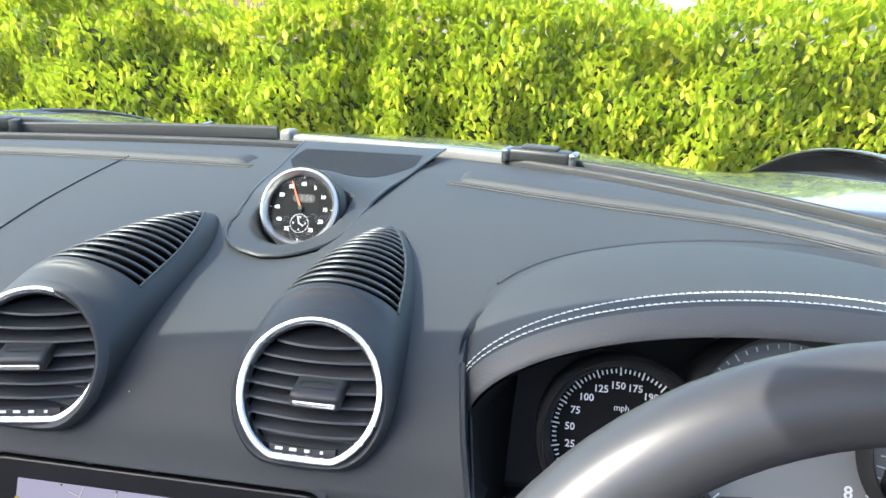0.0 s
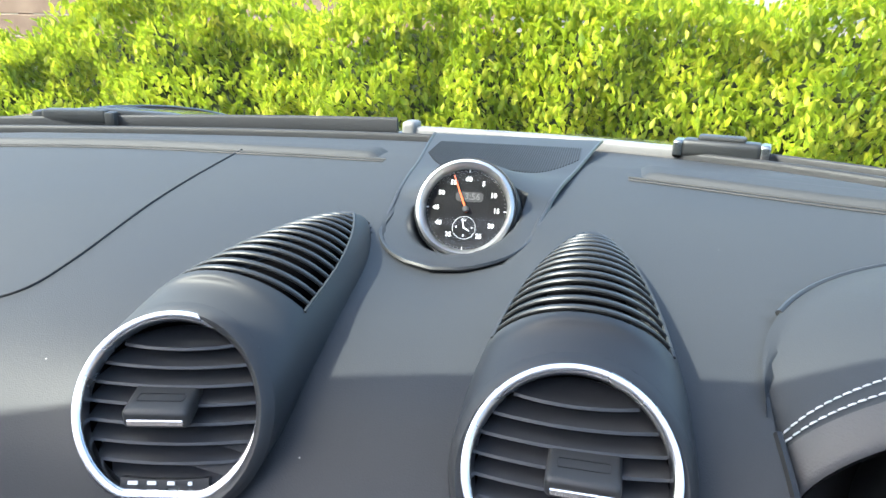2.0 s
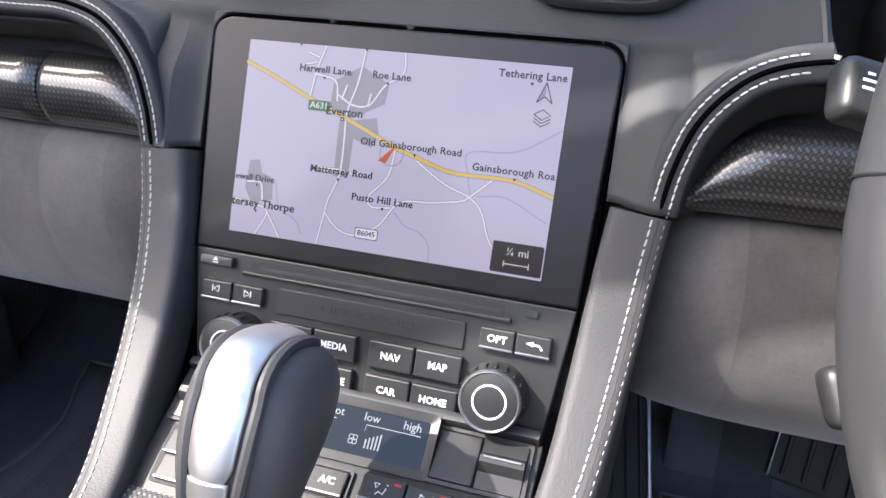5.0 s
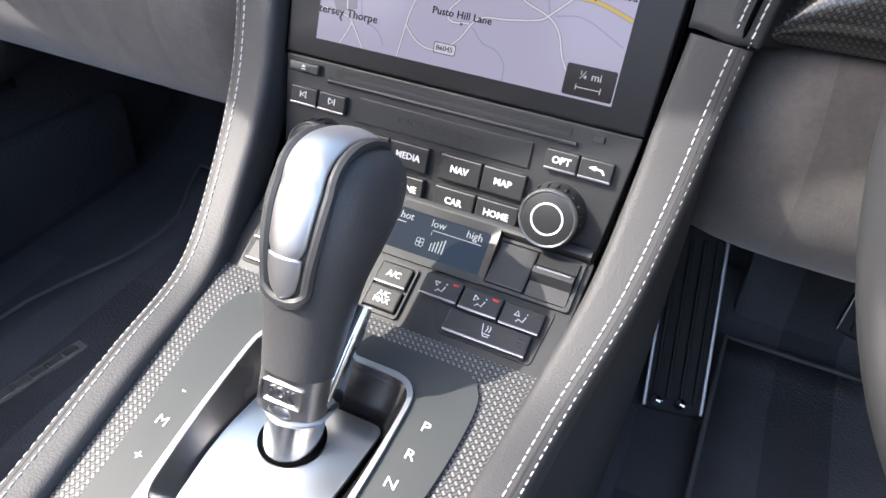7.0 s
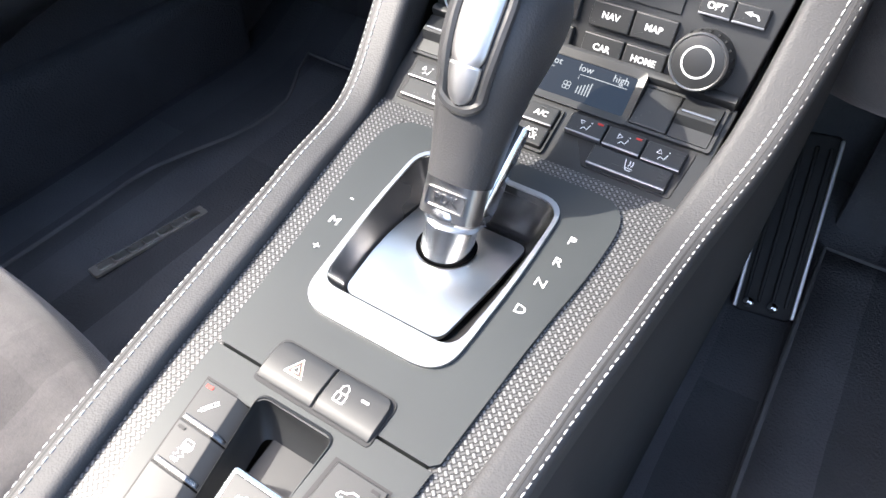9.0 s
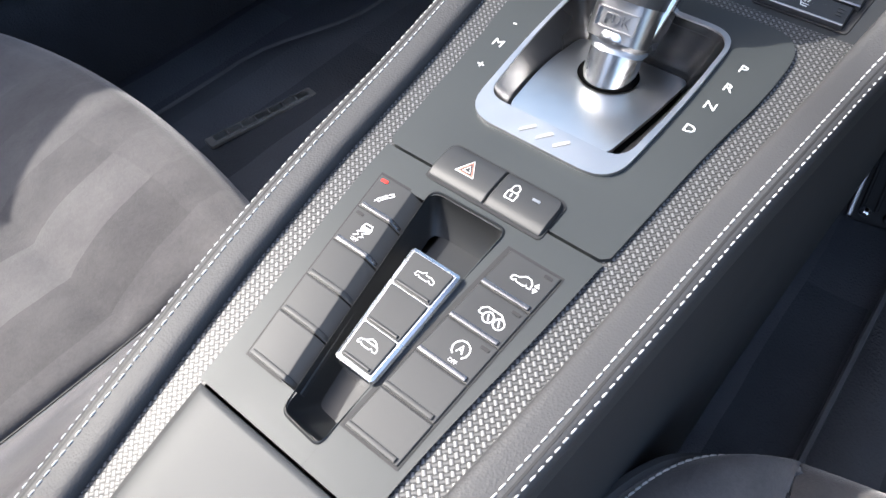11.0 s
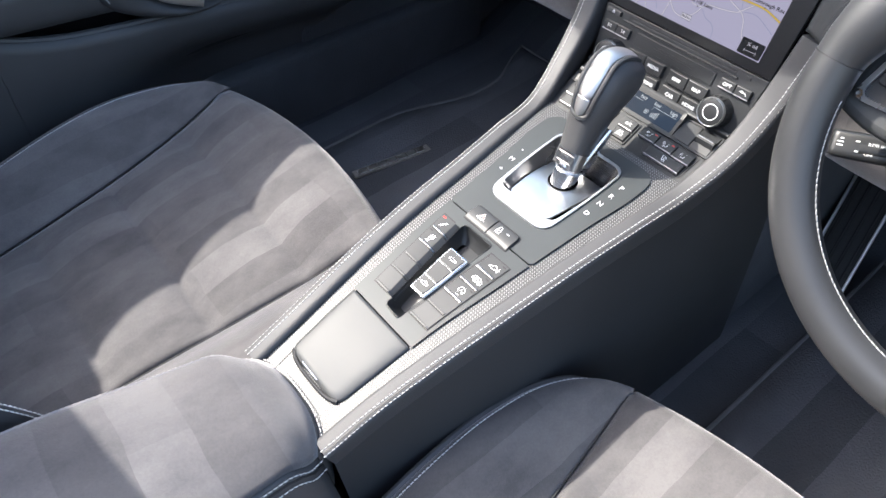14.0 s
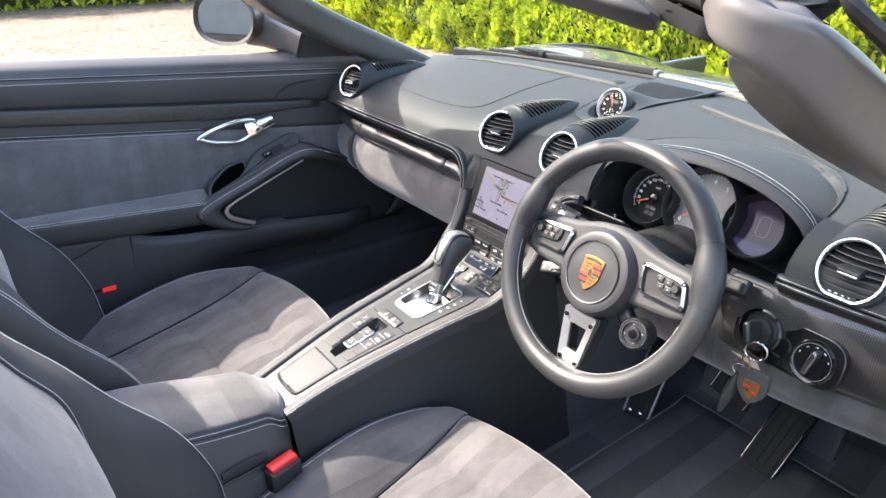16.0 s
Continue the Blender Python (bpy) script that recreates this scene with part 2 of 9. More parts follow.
# near-black without sheen: the shade of ducts, gaps and recesses put into colour
shade_black, _nt, _bs = material("shade_black", (0.0022, 0.0022, 0.0024), 0.9, Specular_IOR_Level=0.0)
pillar_grey = grained("smooth_grey_pillar_trim", (0.085, 0.080, 0.078), (0.125, 0.118, 0.114), (0.26, 0.34), 18, 0.006, 0.55, 6)
tunnel_trim = grained("dark_tunnel_trim", (0.020, 0.021, 0.023), (0.030, 0.031, 0.034), (0.6, 0.72), 900, 0.0003, 0.4, 8)
dial_black, _nt, _bs = material("dial_black", (0.006, 0.006, 0.0065), 0.7, Specular_IOR_Level=0.12)
gloss_black, _nt, _bs = material("gloss_black", (0.006, 0.006, 0.007), 0.08, Coat_Weight=0.3)
carpet = grained("dark_carpet", (0.070, 0.073, 0.082), (0.104, 0.108, 0.120), (0.85, 0.95), 700, 0.0018, 0.9, 8)
chrome = grained("bright_satin_metal", (0.70, 0.71, 0.73), (0.80, 0.81, 0.82), (0.2, 0.3), 600, 0.00004, 0.2, 30, Metallic=1.0)
mirror_chrome, _nt, _bs = material("chrome", (0.82, 0.83, 0.84), 0.07, 1.0)
brushed = grained("galvano_silver", (0.50, 0.50, 0.50), (0.60, 0.60, 0.60), (0.36, 0.44), 1500, 0.00006, 0.25, 25, Metallic=1.0)
white_thread = grained("white_thread", (0.48, 0.48, 0.47), (0.60, 0.60, 0.59), (0.7, 0.8), 3000, 0.0002, 0.4, 60)
white_print, _nt, _bs = material("white_print", (0.72, 0.73, 0.73), 0.5)
red_print, _nt, _bs = material("red_print", (0.65, 0.03, 0.02), 0.4)
orange_paint, _nt, _bs = material("orange_needle", (0.85, 0.12, 0.02), 0.4)
red_plastic, _nt, _bs = material("red_plastic", (0.62, 0.02, 0.02), 0.28)
gold, _nt, _bs = material("gold_enamel", (0.30, 0.172, 0.052), 0.34, 0.75)


def nap(nt, axis, width, across, length, wander=0.0022):
    """Brush strokes in a pile: bands along one axis, broken along another, each a little lighter or darker."""
    tc = nt.nodes.new("ShaderNodeTexCoord")
    sep = nt.nodes.new("ShaderNodeSeparateXYZ")
    nt.links.new(tc.outputs["Object"], sep.inputs[0])
    drift = noise_tex(nt, tc.outputs["Object"], 9.0, 2)

    def calc(op, a, b):
        n = nt.nodes.new("ShaderNodeMath")
        n.operation = op
        for k, val in enumerate((a, b)):
            if isinstance(val, (int, float)):
                n.inputs[k].default_value = val
            else:
                nt.links.new(val, n.inputs[k])
        return n.outputs[0]

    shift = calc("MULTIPLY", calc("SUBTRACT", drift, 0.5), wander * 6)
    along = calc("DIVIDE", calc("ADD", sep.outputs[axis], shift), width)
    cross = calc("DIVIDE", calc("SUBTRACT", sep.outputs[across], calc("MULTIPLY", shift, 1.4)), length)
    mix = nt.nodes.new("ShaderNodeCombineXYZ")
    nt.links.new(calc("FLOOR", along, 0.0), mix.inputs[0])
    nt.links.new(calc("FLOOR", cross, 0.0), mix.inputs[1])
    wn = nt.nodes.new("ShaderNodeTexWhiteNoise")
    nt.links.new(mix.outputs[0], wn.inputs["Vector"])
    lane = calc("MULTIPLY", calc("MODULO", calc("ADD", calc("FLOOR", along, 0.0), 400.0), 2.0), 0.5)
    return calc("ADD", calc("MULTIPLY", wn.outputs["Value"], 0.5), lane)


def brushed_pile(nt, bs, fac, low, high):
    """Lays the strokes over a pile's colour."""
    old = bs.inputs["Base Color"].links[0].from_socket
    mx = nt.nodes.new("ShaderNodeMix")
    mx.data_type, mx.blend_type = "RGBA", "MULTIPLY"
    mx.inputs["Factor"].default_value = 1.0
    nt.links.new(old, mx.inputs["A"])
    nt.links.new(ramp(nt, fac, [(0.0, (low, low, low)), (1.0, (high, high, high))]), mx.inputs["B"])
    nt.links.new(mx.outputs["Result"], bs.inputs["Base Color"])


def alcantara(name, dark, light, axis=0, width=0.040, across=1, length=0.17, low=0.82, high=1.16):
    mat, nt, bs = material(name, dark, 0.95)
    vec = coords(nt)
    slow = noise_tex(nt, coords(nt, (1.0, 0.55, 0.8)), 21, 6, 0.62)
    mixed = nt.nodes.new("ShaderNodeMix")
    mixed.inputs["Factor"].default_value = 0.24
    nt.links.new(slow, mixed.inputs["A"])
    nt.links.new(noise_tex(nt, vec, 420, 4, 0.7), mixed.inputs["B"])
    nt.links.new(ramp(nt, mixed.outputs["Result"], [(0.36, dark), (0.64, light)]), bs.inputs["Base Color"])
    brushed_pile(nt, bs, nap(nt, axis, width, across, length), low, high)
    bs.inputs["Sheen Weight"].default_value = 0.45
    bs.inputs["Sheen Roughness"].default_value = 0.45
    bs.inputs["Sheen Tint"].default_value = (0.75, 0.74, 0.76, 1)
    bs.inputs["Specular IOR Level"].default_value = 0.15
    bump(nt, bs, noise_tex(nt, vec, 900, 3), 0.0005, 0.6)
    return mat


suede = alcantara("charcoal_suede", (0.074, 0.071, 0.073), (0.124, 0.118, 0.117))
suede_cross = alcantara("charcoal_suede_brushed_across", (0.076, 0.073, 0.076), (0.126, 0.120, 0.120), 1, 0.046, 0, 0.9)
# door copy of the seat suede, its colour lightened for missing bounce light
suede_door_lifted = alcantara("charcoal_suede_door_lifted", (0.112, 0.109, 0.111), (0.166, 0.160, 0.162), 1, 0.026, 2, 0.4, 0.92, 1.07)
brushed_pile(carpet.node_tree, carpet.node_tree.nodes["Principled BSDF"], nap(carpet.node_tree, 0, 0.062, 1, 0.6, 0.0015), 0.66, 1.25)


def carbon(name, cell, axes, coat=0.8, dark=0.012, light=0.12, gloss=0.04):
    """Twill weave in the plane of two axes, under lacquer; cell in metres."""
    mat, nt, bs = material(name, (light, light, light), 0.4)

    def calc(op, a, b=None):
        n = nt.nodes.new("ShaderNodeMath")
        n.operation = op
        for k, val in enumerate((a, b)):
            if val is None:
                continue
            if isinstance(val, (int, float)):
                n.inputs[k].default_value = val
            else:
                nt.links.new(val, n.inputs[k])
        return n.outputs[0]

    tc, sep = nt.nodes.new("ShaderNodeTexCoord"), nt.nodes.new("ShaderNodeSeparateXYZ")
    nt.links.new(tc.outputs["Object"], sep.inputs[0])
    a, b = (calc("MULTIPLY", sep.outputs[k], 0.7071 / cell) for k in axes)
    u, v = calc("ADD", calc("ADD", a, b), 500), calc("ADD", calc("SUBTRACT", a, b), 500)
    over = calc("LESS_THAN", calc("MODULO", calc("ADD", calc("FLOOR", u), calc("FLOOR", v)), 2.0), 1.0)
    ru = calc("SUBTRACT", 1.0, calc("ABSOLUTE", calc("SUBTRACT", calc("MULTIPLY", calc("FRACT", u), 2.0), 1.0)))
    rv = calc("SUBTRACT", 1.0, calc("ABSOLUTE", calc("SUBTRACT", calc("MULTIPLY", calc("FRACT", v), 2.0), 1.0)))
    mixed = calc("ADD", calc("MULTIPLY", over, ru), calc("MULTIPLY", calc("SUBTRACT", 1.0, over), calc("MULTIPLY", rv, 0.45)))
    nt.links.new(ramp(nt, mixed, [(0.05, (dark, dark, dark)), (0.8, (light, light, light))]), bs.inputs["Base Color"])
    bs.inputs["Metallic"].default_value = 0.3
    bs.inputs["Coat Weight"].default_value = coat
    bs.inputs["Coat Roughness"].default_value = gloss
    bump(nt, bs, mixed, 0.0003, 0.5)
    return mat


carbon_gloss = carbon("lacquered_carbon", 0.0019, (0, 2), 1.0, 0.006, 0.075)
carbon_door = carbon("lacquered_carbon_door", 0.0021, (1, 2), 0.35, 0.008, 0.10, 0.22)
carbon_weave = carbon("satin_woven_strip", 0.0019, (0, 1), 0.04, 0.008, 0.20, 0.40)
carbon_weave.node_tree.nodes["Principled BSDF"].inputs["Roughness"].default_value = 0.50


def glowing(name, color, strength, gloss=0.12):
    mat, nt, bs = material(name, (0.01, 0.01, 0.01), gloss)
    bs.inputs["Emission Color"].default_value = (*color, 1)
    bs.inputs["Emission Strength"].default_value = strength
    bs.inputs["Specular IOR Level"].default_value = 0.25
    return mat


def clear_glass(name, tint=(0.84, 0.90, 0.87), gloss=0.02, share=0.05):
    mat = bpy.data.materials.new(name)
    mat.use_nodes = True
    nt = mat.node_tree
    nt.nodes.clear()
    out, mix = nt.nodes.new("ShaderNodeOutputMaterial"), nt.nodes.new("ShaderNodeMixShader")
    tr, gl = nt.nodes.new("ShaderNodeBsdfTransparent"), nt.nodes.new("ShaderNodeBsdfGlossy")
    mix.inputs[0].default_value = share
    tr.inputs[0].default_value = (*tint, 1)
    gl.inputs["Roughness"].default_value = gloss
    nt.links.new(tr.outputs[0], mix.inputs[1])
    nt.links.new(gl.outputs[0], mix.inputs[2])
    nt.links.new(mix.outputs[0], out.inputs[0])
    return mat


glass = clear_glass("windscreen_glass")
lens_glass = clear_glass("instrument_lens", (0.98, 0.98, 0.98), 0.03, 0.018)
grey_print, _nt, _bs = material("grey_print", (0.30, 0.30, 0.30), 0.55)

paint, _nt, _bs = material("grey_metallic_paint", (0.088, 0.082, 0.084), 0.38, 0.6, Coat_Weight=1.0, Coat_Roughness=0.03)
_v = coords(_nt)
bump(_nt, _bs, noise_tex(_nt, _v, 2500, 2), 0.00005, 0.15)

gravel, _nt, _bs = material("pale_gravel", (0.4, 0.36, 0.3), 0.9)
_v = coords(_nt)
_vo = _nt.nodes.new("ShaderNodeTexVoronoi")
_vo.inputs["Scale"].default_value = 26
_nt.links.new(_v, _vo.inputs["Vector"])
_mx = _nt.nodes.new("ShaderNodeMix")
_mx.data_type, _mx.blend_type = "RGBA", "MULTIPLY"
_mx.inputs["Factor"].default_value = 0.9
_nt.links.new(ramp(_nt, noise_tex(_nt, _v, 0.9, 6, 0.65), [(0.3, (0.125, 0.098, 0.072)), (0.7, (0.205, 0.170, 0.132))]), _mx.inputs["A"])
_nt.links.new(ramp(_nt, _vo.outputs["Color"], [(0.1, (0.30, 0.27, 0.25)), (0.5, (0.85, 0.82, 0.8)), (0.9, (1.3, 1.3, 1.3))]), _mx.inputs["B"])
_nt.links.new(_mx.outputs["Result"], _bs.inputs["Base Color"])
bump(_nt, _bs, _vo.outputs["Distance"], 0.012, 0.8)

leaf, _nt, _bs = material("hedge_leaf", (0.09, 0.14, 0.02), 0.35)
_g = _nt.nodes.new("ShaderNodeNewGeometry")
_nt.links.new(ramp(_nt, _g.outputs["Random Per Island"], [(0.0, (0.12, 0.20, 0.014)), (0.45, (0.34, 0.44, 0.025)), (0.8, (0.55, 0.58, 0.05)), (1.0, (0.72, 0.70, 0.12))]), _bs.inputs["Base Color"])
# growth tone, with shaded gaps and lit clumps put into the leaf colour
_clump_shade = _nt.nodes.new("ShaderNodeMix")
_clump_shade.data_type, _clump_shade.blend_type = "RGBA", "MULTIPLY"
_clump_shade.inputs["Factor"].default_value = 1.0
_nt.links.new(_bs.inputs["Base Color"].links[0].from_socket, _clump_shade.inputs["A"])
_nt.links.new(ramp(_nt, noise_tex(_nt, coords(_nt), 4.5, 3), [(0.32, (0.44, 0.52, 0.5)), (0.50, (1.02, 0.98, 0.95)), (0.64, (1.45, 1.30, 1.2))]), _clump_shade.inputs["B"])
_nt.links.new(_clump_shade.outputs["Result"], _bs.inputs["Base Color"])
_tl = _nt.nodes.new("ShaderNodeBsdfTranslucent")
_tl.inputs[0].default_value = (0.42, 0.55, 0.035, 1)
_ms = _nt.nodes.new("ShaderNodeMixShader")
_ms.inputs[0].default_value = 0.4
_nt.links.new(_bs.outputs[0], _ms.inputs[1])
_nt.links.new(_tl.outputs[0], _ms.inputs[2])
_nt.links.new(_ms.outputs[0], _nt.nodes["Material Output"].inputs[0])
# wood coloured dark so gaps between the leaves read as shaded depth
shaded_twig = grained("shaded_hedge_wood", (0.020, 0.030, 0.006), (0.045, 0.060, 0.012), (0.9, 1.0), 60, 0.01, 0.8, 3)
fence_wood = grained("weathered_fence_boards", (0.16, 0.10, 0.07), (0.26, 0.18, 0.13), (0.75, 0.9), 80, 0.002, 0.6, 4)

# ---- outside ----
def flat(w, d, m):
    bm = bmesh.new()
    bmesh.ops.create_grid(bm, x_segments=2, y_segments=2, size=0.5)
    bmesh.ops.scale(bm, vec=(w, d, 1), verts=bm.verts)
    bmesh.ops.transform(bm, matrix=m, verts=bm.verts)
    return bm


ground = part("ground", flat(3000, 3000, pose(0, 0, 0)), gravel, smooth=False)
tagged(ground, "pale sunlit gravel drive", "ground", kind="structure")


def hedge(name, length, height, depth, m, count, size, seed, label, crest=0.14, dips=()):
    """A clipped hedge: a woody core, its inner shade put into its dark colour, and loose leaves, its crest uneven."""
    rnd = random.Random(seed)
    top = lambda x: height + crest * noise.noise((x * 0.9, seed, 0)) + crest * 0.6 * noise.noise((x * 2.7, seed, 4)) - sum(drop * math.exp(-((x - at) / half) ** 2) for at, half, drop in dips)
    ob = thing(name, m.translation, label, "hedge")
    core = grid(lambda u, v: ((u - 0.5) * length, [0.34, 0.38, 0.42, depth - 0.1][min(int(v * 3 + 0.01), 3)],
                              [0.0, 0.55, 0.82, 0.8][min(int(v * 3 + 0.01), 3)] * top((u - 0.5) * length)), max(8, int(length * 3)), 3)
    part("shaded_woody_core", core, shaded_twig, ob, m=m)
    verts, faces = [], []
    for _ in range(count):
        x = (rnd.random() - 0.5) * length
        h = top(x)
        z = h * (1 - rnd.random() ** 1.25) if rnd.random() < 0.85 else h * rnd.uniform(0.9, 1.07)
        y = (0.10 * (z / h) ** 3 + 0.20 * noise.noise((x * 1.7, z * 1.9, seed)) + 0.17 * noise.noise((x * 4.3, z * 4.3, seed + 2)) + rnd.uniform(-0.03, 0.1)) if z < h * 0.93 else rnd.uniform(0, depth * 0.7)
        s = size * rnd.uniform(0.6, 1.15)
        tilt = Euler((rnd.uniform(-0.2, 1.25), rnd.uniform(-0.6, 0.6), rnd.uniform(-1.2, 1.2))).to_matrix()
        w = s * rnd.uniform(0.2, 0.27)
        b = len(verts)
        for px, py, pz in ((0, -0.5 * s, 0), (w, -0.1 * s, 0.09 * s), (w * 0.8, 0.22 * s, 0.08 * s), (0, 0.55 * s, -0.06 * s), (-w * 0.8, 0.22 * s, 0.08 * s), (-w, -0.1 * s, 0.09 * s)):
            q = tilt @ Vector((px, pz, py))
            verts.append(m @ Vector((x + q.x, y + q.y, z + q.z)))
        faces += [(b, b + 1, b + 2, b + 3), (b, b + 3, b + 4, b + 5)]
    mesh = bpy.data.meshes.new("leaves")
    mesh.from_pydata([tuple(v) for v in verts], [], faces)
    for p in mesh.polygons:
        p.use_smooth = True
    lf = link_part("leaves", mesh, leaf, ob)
    tagged(lf, kind="stuff")
    return ob


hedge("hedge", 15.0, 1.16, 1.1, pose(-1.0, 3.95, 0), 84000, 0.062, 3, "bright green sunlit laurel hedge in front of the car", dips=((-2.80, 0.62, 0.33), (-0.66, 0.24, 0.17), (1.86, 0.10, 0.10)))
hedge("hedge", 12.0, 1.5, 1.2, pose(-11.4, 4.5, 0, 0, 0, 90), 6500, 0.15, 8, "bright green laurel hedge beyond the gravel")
fence = thing("fence", (-3.2, 6.2, 0), "weathered brown board fence behind the hedge", "fence")
for k in range(9):
    part("board", box(7.5, 0.025, 0.19, 0.004, 1, pose(-4.6, 6.2, 0.12 + 0.2 * k + 0.02, 4)), fence_wood, fence)
for k in range(4):
    part("post", box(0.1, 0.1, 1.95, 0.008, 1, pose(-7.6 + 2.1 * k, 6.27, 0.975)), fence_wood, fence)

# the house behind the car closes the drive
house = thing("house", (-3.0, -10.0, 0), "pale rendered house behind the drive", "house")
render_wall = grained("pale_render", (0.42, 0.40, 0.37), (0.52, 0.50, 0.46), (0.85, 0.95), 60, 0.002, 0.5, 2)
part("wall", box(16.0, 0.3, 3.0, 0.01, 1, pose(-3.0, -10.0, 1.5)), render_wall, house)
part("roof", slab([(-8.3, 0.0), (8.3, 0.0), (8.3, 3.2), (-8.3, 3.2)], 0.0, 0.12, m=pose(-3.0, -10.4, 2.95, 0, 0, 180) @ pose(0, -0.5, 0, 35)), fence_wood, house, "brown tiled roof")
for k in range(3):
    w_ = part("window", box(1.4, 0.06, 1.1, 0.01, 1, pose(-8.0 + 4.2 * k, -9.83, 1.5)), gloss_black, house, "dark window")
    for s_ in (-1, 0, 1):
        part("mullion", box(0.06, 0.05, 1.1, 0.005, 1, pose(-8.0 + 4.2 * k + 0.67 * s_, -9.79, 1.5)), white_print, w_)

# ---- the car's outside ----
def base_y(x):
    """Where the windscreen meets the scuttle."""
    if x < 0:
        return 0.985 - 0.27 * x * x
    return 0.985 - 1.22 * min(x, 0.45) ** 2 - 0.50 * max(0.0, x - 0.45)


def bonnet_z(x, y):
    f = smooth01(0.95, 2.3, y)
    bulge = math.exp(-((abs(x) - 0.64) / 0.16) ** 2) * math.exp(-((y - 1.45) / 0.55) ** 2)
    return 0.862 - 0.16 * f - 0.10 * f * f + 0.035 * bulge - 0.10 * smooth01(0.62, 0.92, abs(x)) * (0.4 + f) + 0.012 * math.cos(x * 2)


body = thing("sports_car", (0, 1.6, 0.0), "grey metallic open sports car bodywork", "car")
part("bonnet", grid(lambda u, v: (lerp(-0.62, 0.62, u), lerp(base_y(lerp(-0.62, 0.62, u)) + 0.09, 2.35, v), bonnet_z(lerp(-0.62, 0.62, u), lerp(1.05, 2.35, v))), 24, 24), paint, body, thick=0.004)
for sx in (-1, 1):
    part("wing", grid(lambda u, v: (sx * lerp(0.624, 0.9, u), lerp(0.72, 2.35, v), bonnet_z(lerp(0.624, 0.9, u), lerp(0.72, 2.35, v)) - 0.004 - 0.42 * max(u - 0.82, 0) ** 0.9), 16, 24), paint, body, thick=0.004)
    part("sill_panel", box(0.09, 1.5, 0.2, 0.02, 2, pose(sx * 0.80, 0.0, 0.26)), paint, body)
part("scuttle", grid(lambda u, v: (lerp(-0.72, 0.72, u), base_y(lerp(-0.72, 0.72, u)) + lerp(-0.03, 0.13, v), 0.868 - 0.016 * math.sin(math.pi * v)), 30, 6), matt_black, body, "black plastic scuttle panel")
for sx in (-1, 1):
    part("rear_wing", grid(lambda u, v: (sx * lerp(0.55, 0.9, u), lerp(-0.78, -1.9, v), 0.90 - 0.10 * u ** 3 - 0.08 * v ** 2), 10, 14), paint, body, thick=0.004)
    part("rear_side", box(0.03, 1.15, 0.55, 0.01, 2, pose(sx * 0.885, -1.32, 0.52)), paint, body)
part("rear_deck", grid(lambda u, v: (lerp(-0.55, 0.55, u), lerp(-0.80, -1.9, v), 0.905 - 0.09 * v ** 2 + 0.012 * math.sin(math.pi * u)), 12, 12), paint, body, thick=0.004)
part("front_bumper", grid(lambda u, v: (lerp(-0.9, 0.9, u), 2.33 + 0.12 * math.cos((u - 0.5) * 2.2), lerp(0.61, 0.16, v)), 16, 5), paint, body)
for sx in (-1, 1):
    part("body_side", box(0.03, 1.4, 0.5, 0.01, 2, pose(sx * 0.885, 1.6, 0.45)), paint, body)

# floor pan and bulkheads close the cabin
tub = thing("cabin_tub", (0, 0, 0.15), "dark carpeted floor and bulkheads of the cabin", "car floor", kind="structure")


def floor_z(y):
    return 0.224 + 0.16 * smooth01(0.78, 1.15, y) + 0.02 * smooth01(0.3, 0.8, y)


part("floor", grid(lambda u, v: (lerp(-0.80, 0.80, u), lerp(-0.75, 0.98, v), floor_z(lerp(-0.75, 0.98, v)) - 0.021), 4, 30), carpet, tub, thick=0.02)
part("front_bulkhead", grid(lambda u, v: (lerp(-0.80, 0.80, u), lerp(0.94, 1.0, v), lerp(0.26, 0.86, v)), 4, 4), carpet, tub, thick=0.02)
part("tunnel", box(0.196, 0.56, 0.40, 0.03, 3, pose(0, 0.73, 0.40)), carpet, tub, "carpeted tunnel")
part("rear_bulkhead", box(1.6, 0.04, 0.75, 0.01, 2, pose(0, -0.76, 0.52, 10)), carpet, tub)
for sx in (-1, 1):
    part("door_sill", box(0.10, 1.55, 0.20, 0.02, 3, pose(sx * 0.745, 0.05, 0.265)), carpet, tub)
    part("footwell_side", box(0.03, 0.62, 0.62, 0.008, 2, pose(sx * 0.738, 0.72, 0.53)), carpet, tub)
    part("pedal_box_trim", box(0.30, 0.02, 0.34, 0.01, 2, pose(sx * 0.34, 0.93, 0.42, -18)), carpet, tub)

# ---- windscreen frame ----
screen_frame = thing("windscreen_frame", (0, 0.9, 0.88), "windscreen with black trimmed pillars and header rail", "windscreen")
HEAD_Y, HEAD_Z = 0.300, 1.165


def pillar_line(sx, s):
    return spline([(sx * 0.695, 0.755, 0.845), (sx * 0.660, 0.60, 0.915), (sx * 0.632, 0.45, 0.982), (sx * 0.610, 0.325, 1.044), (sx * 0.594, 0.245, 1.092), (sx * 0.577, 0.212, 1.120), (sx * 0.556, 0.220, 1.146)], s)


def head_y(x):
    return HEAD_Y - 0.34 * x * x


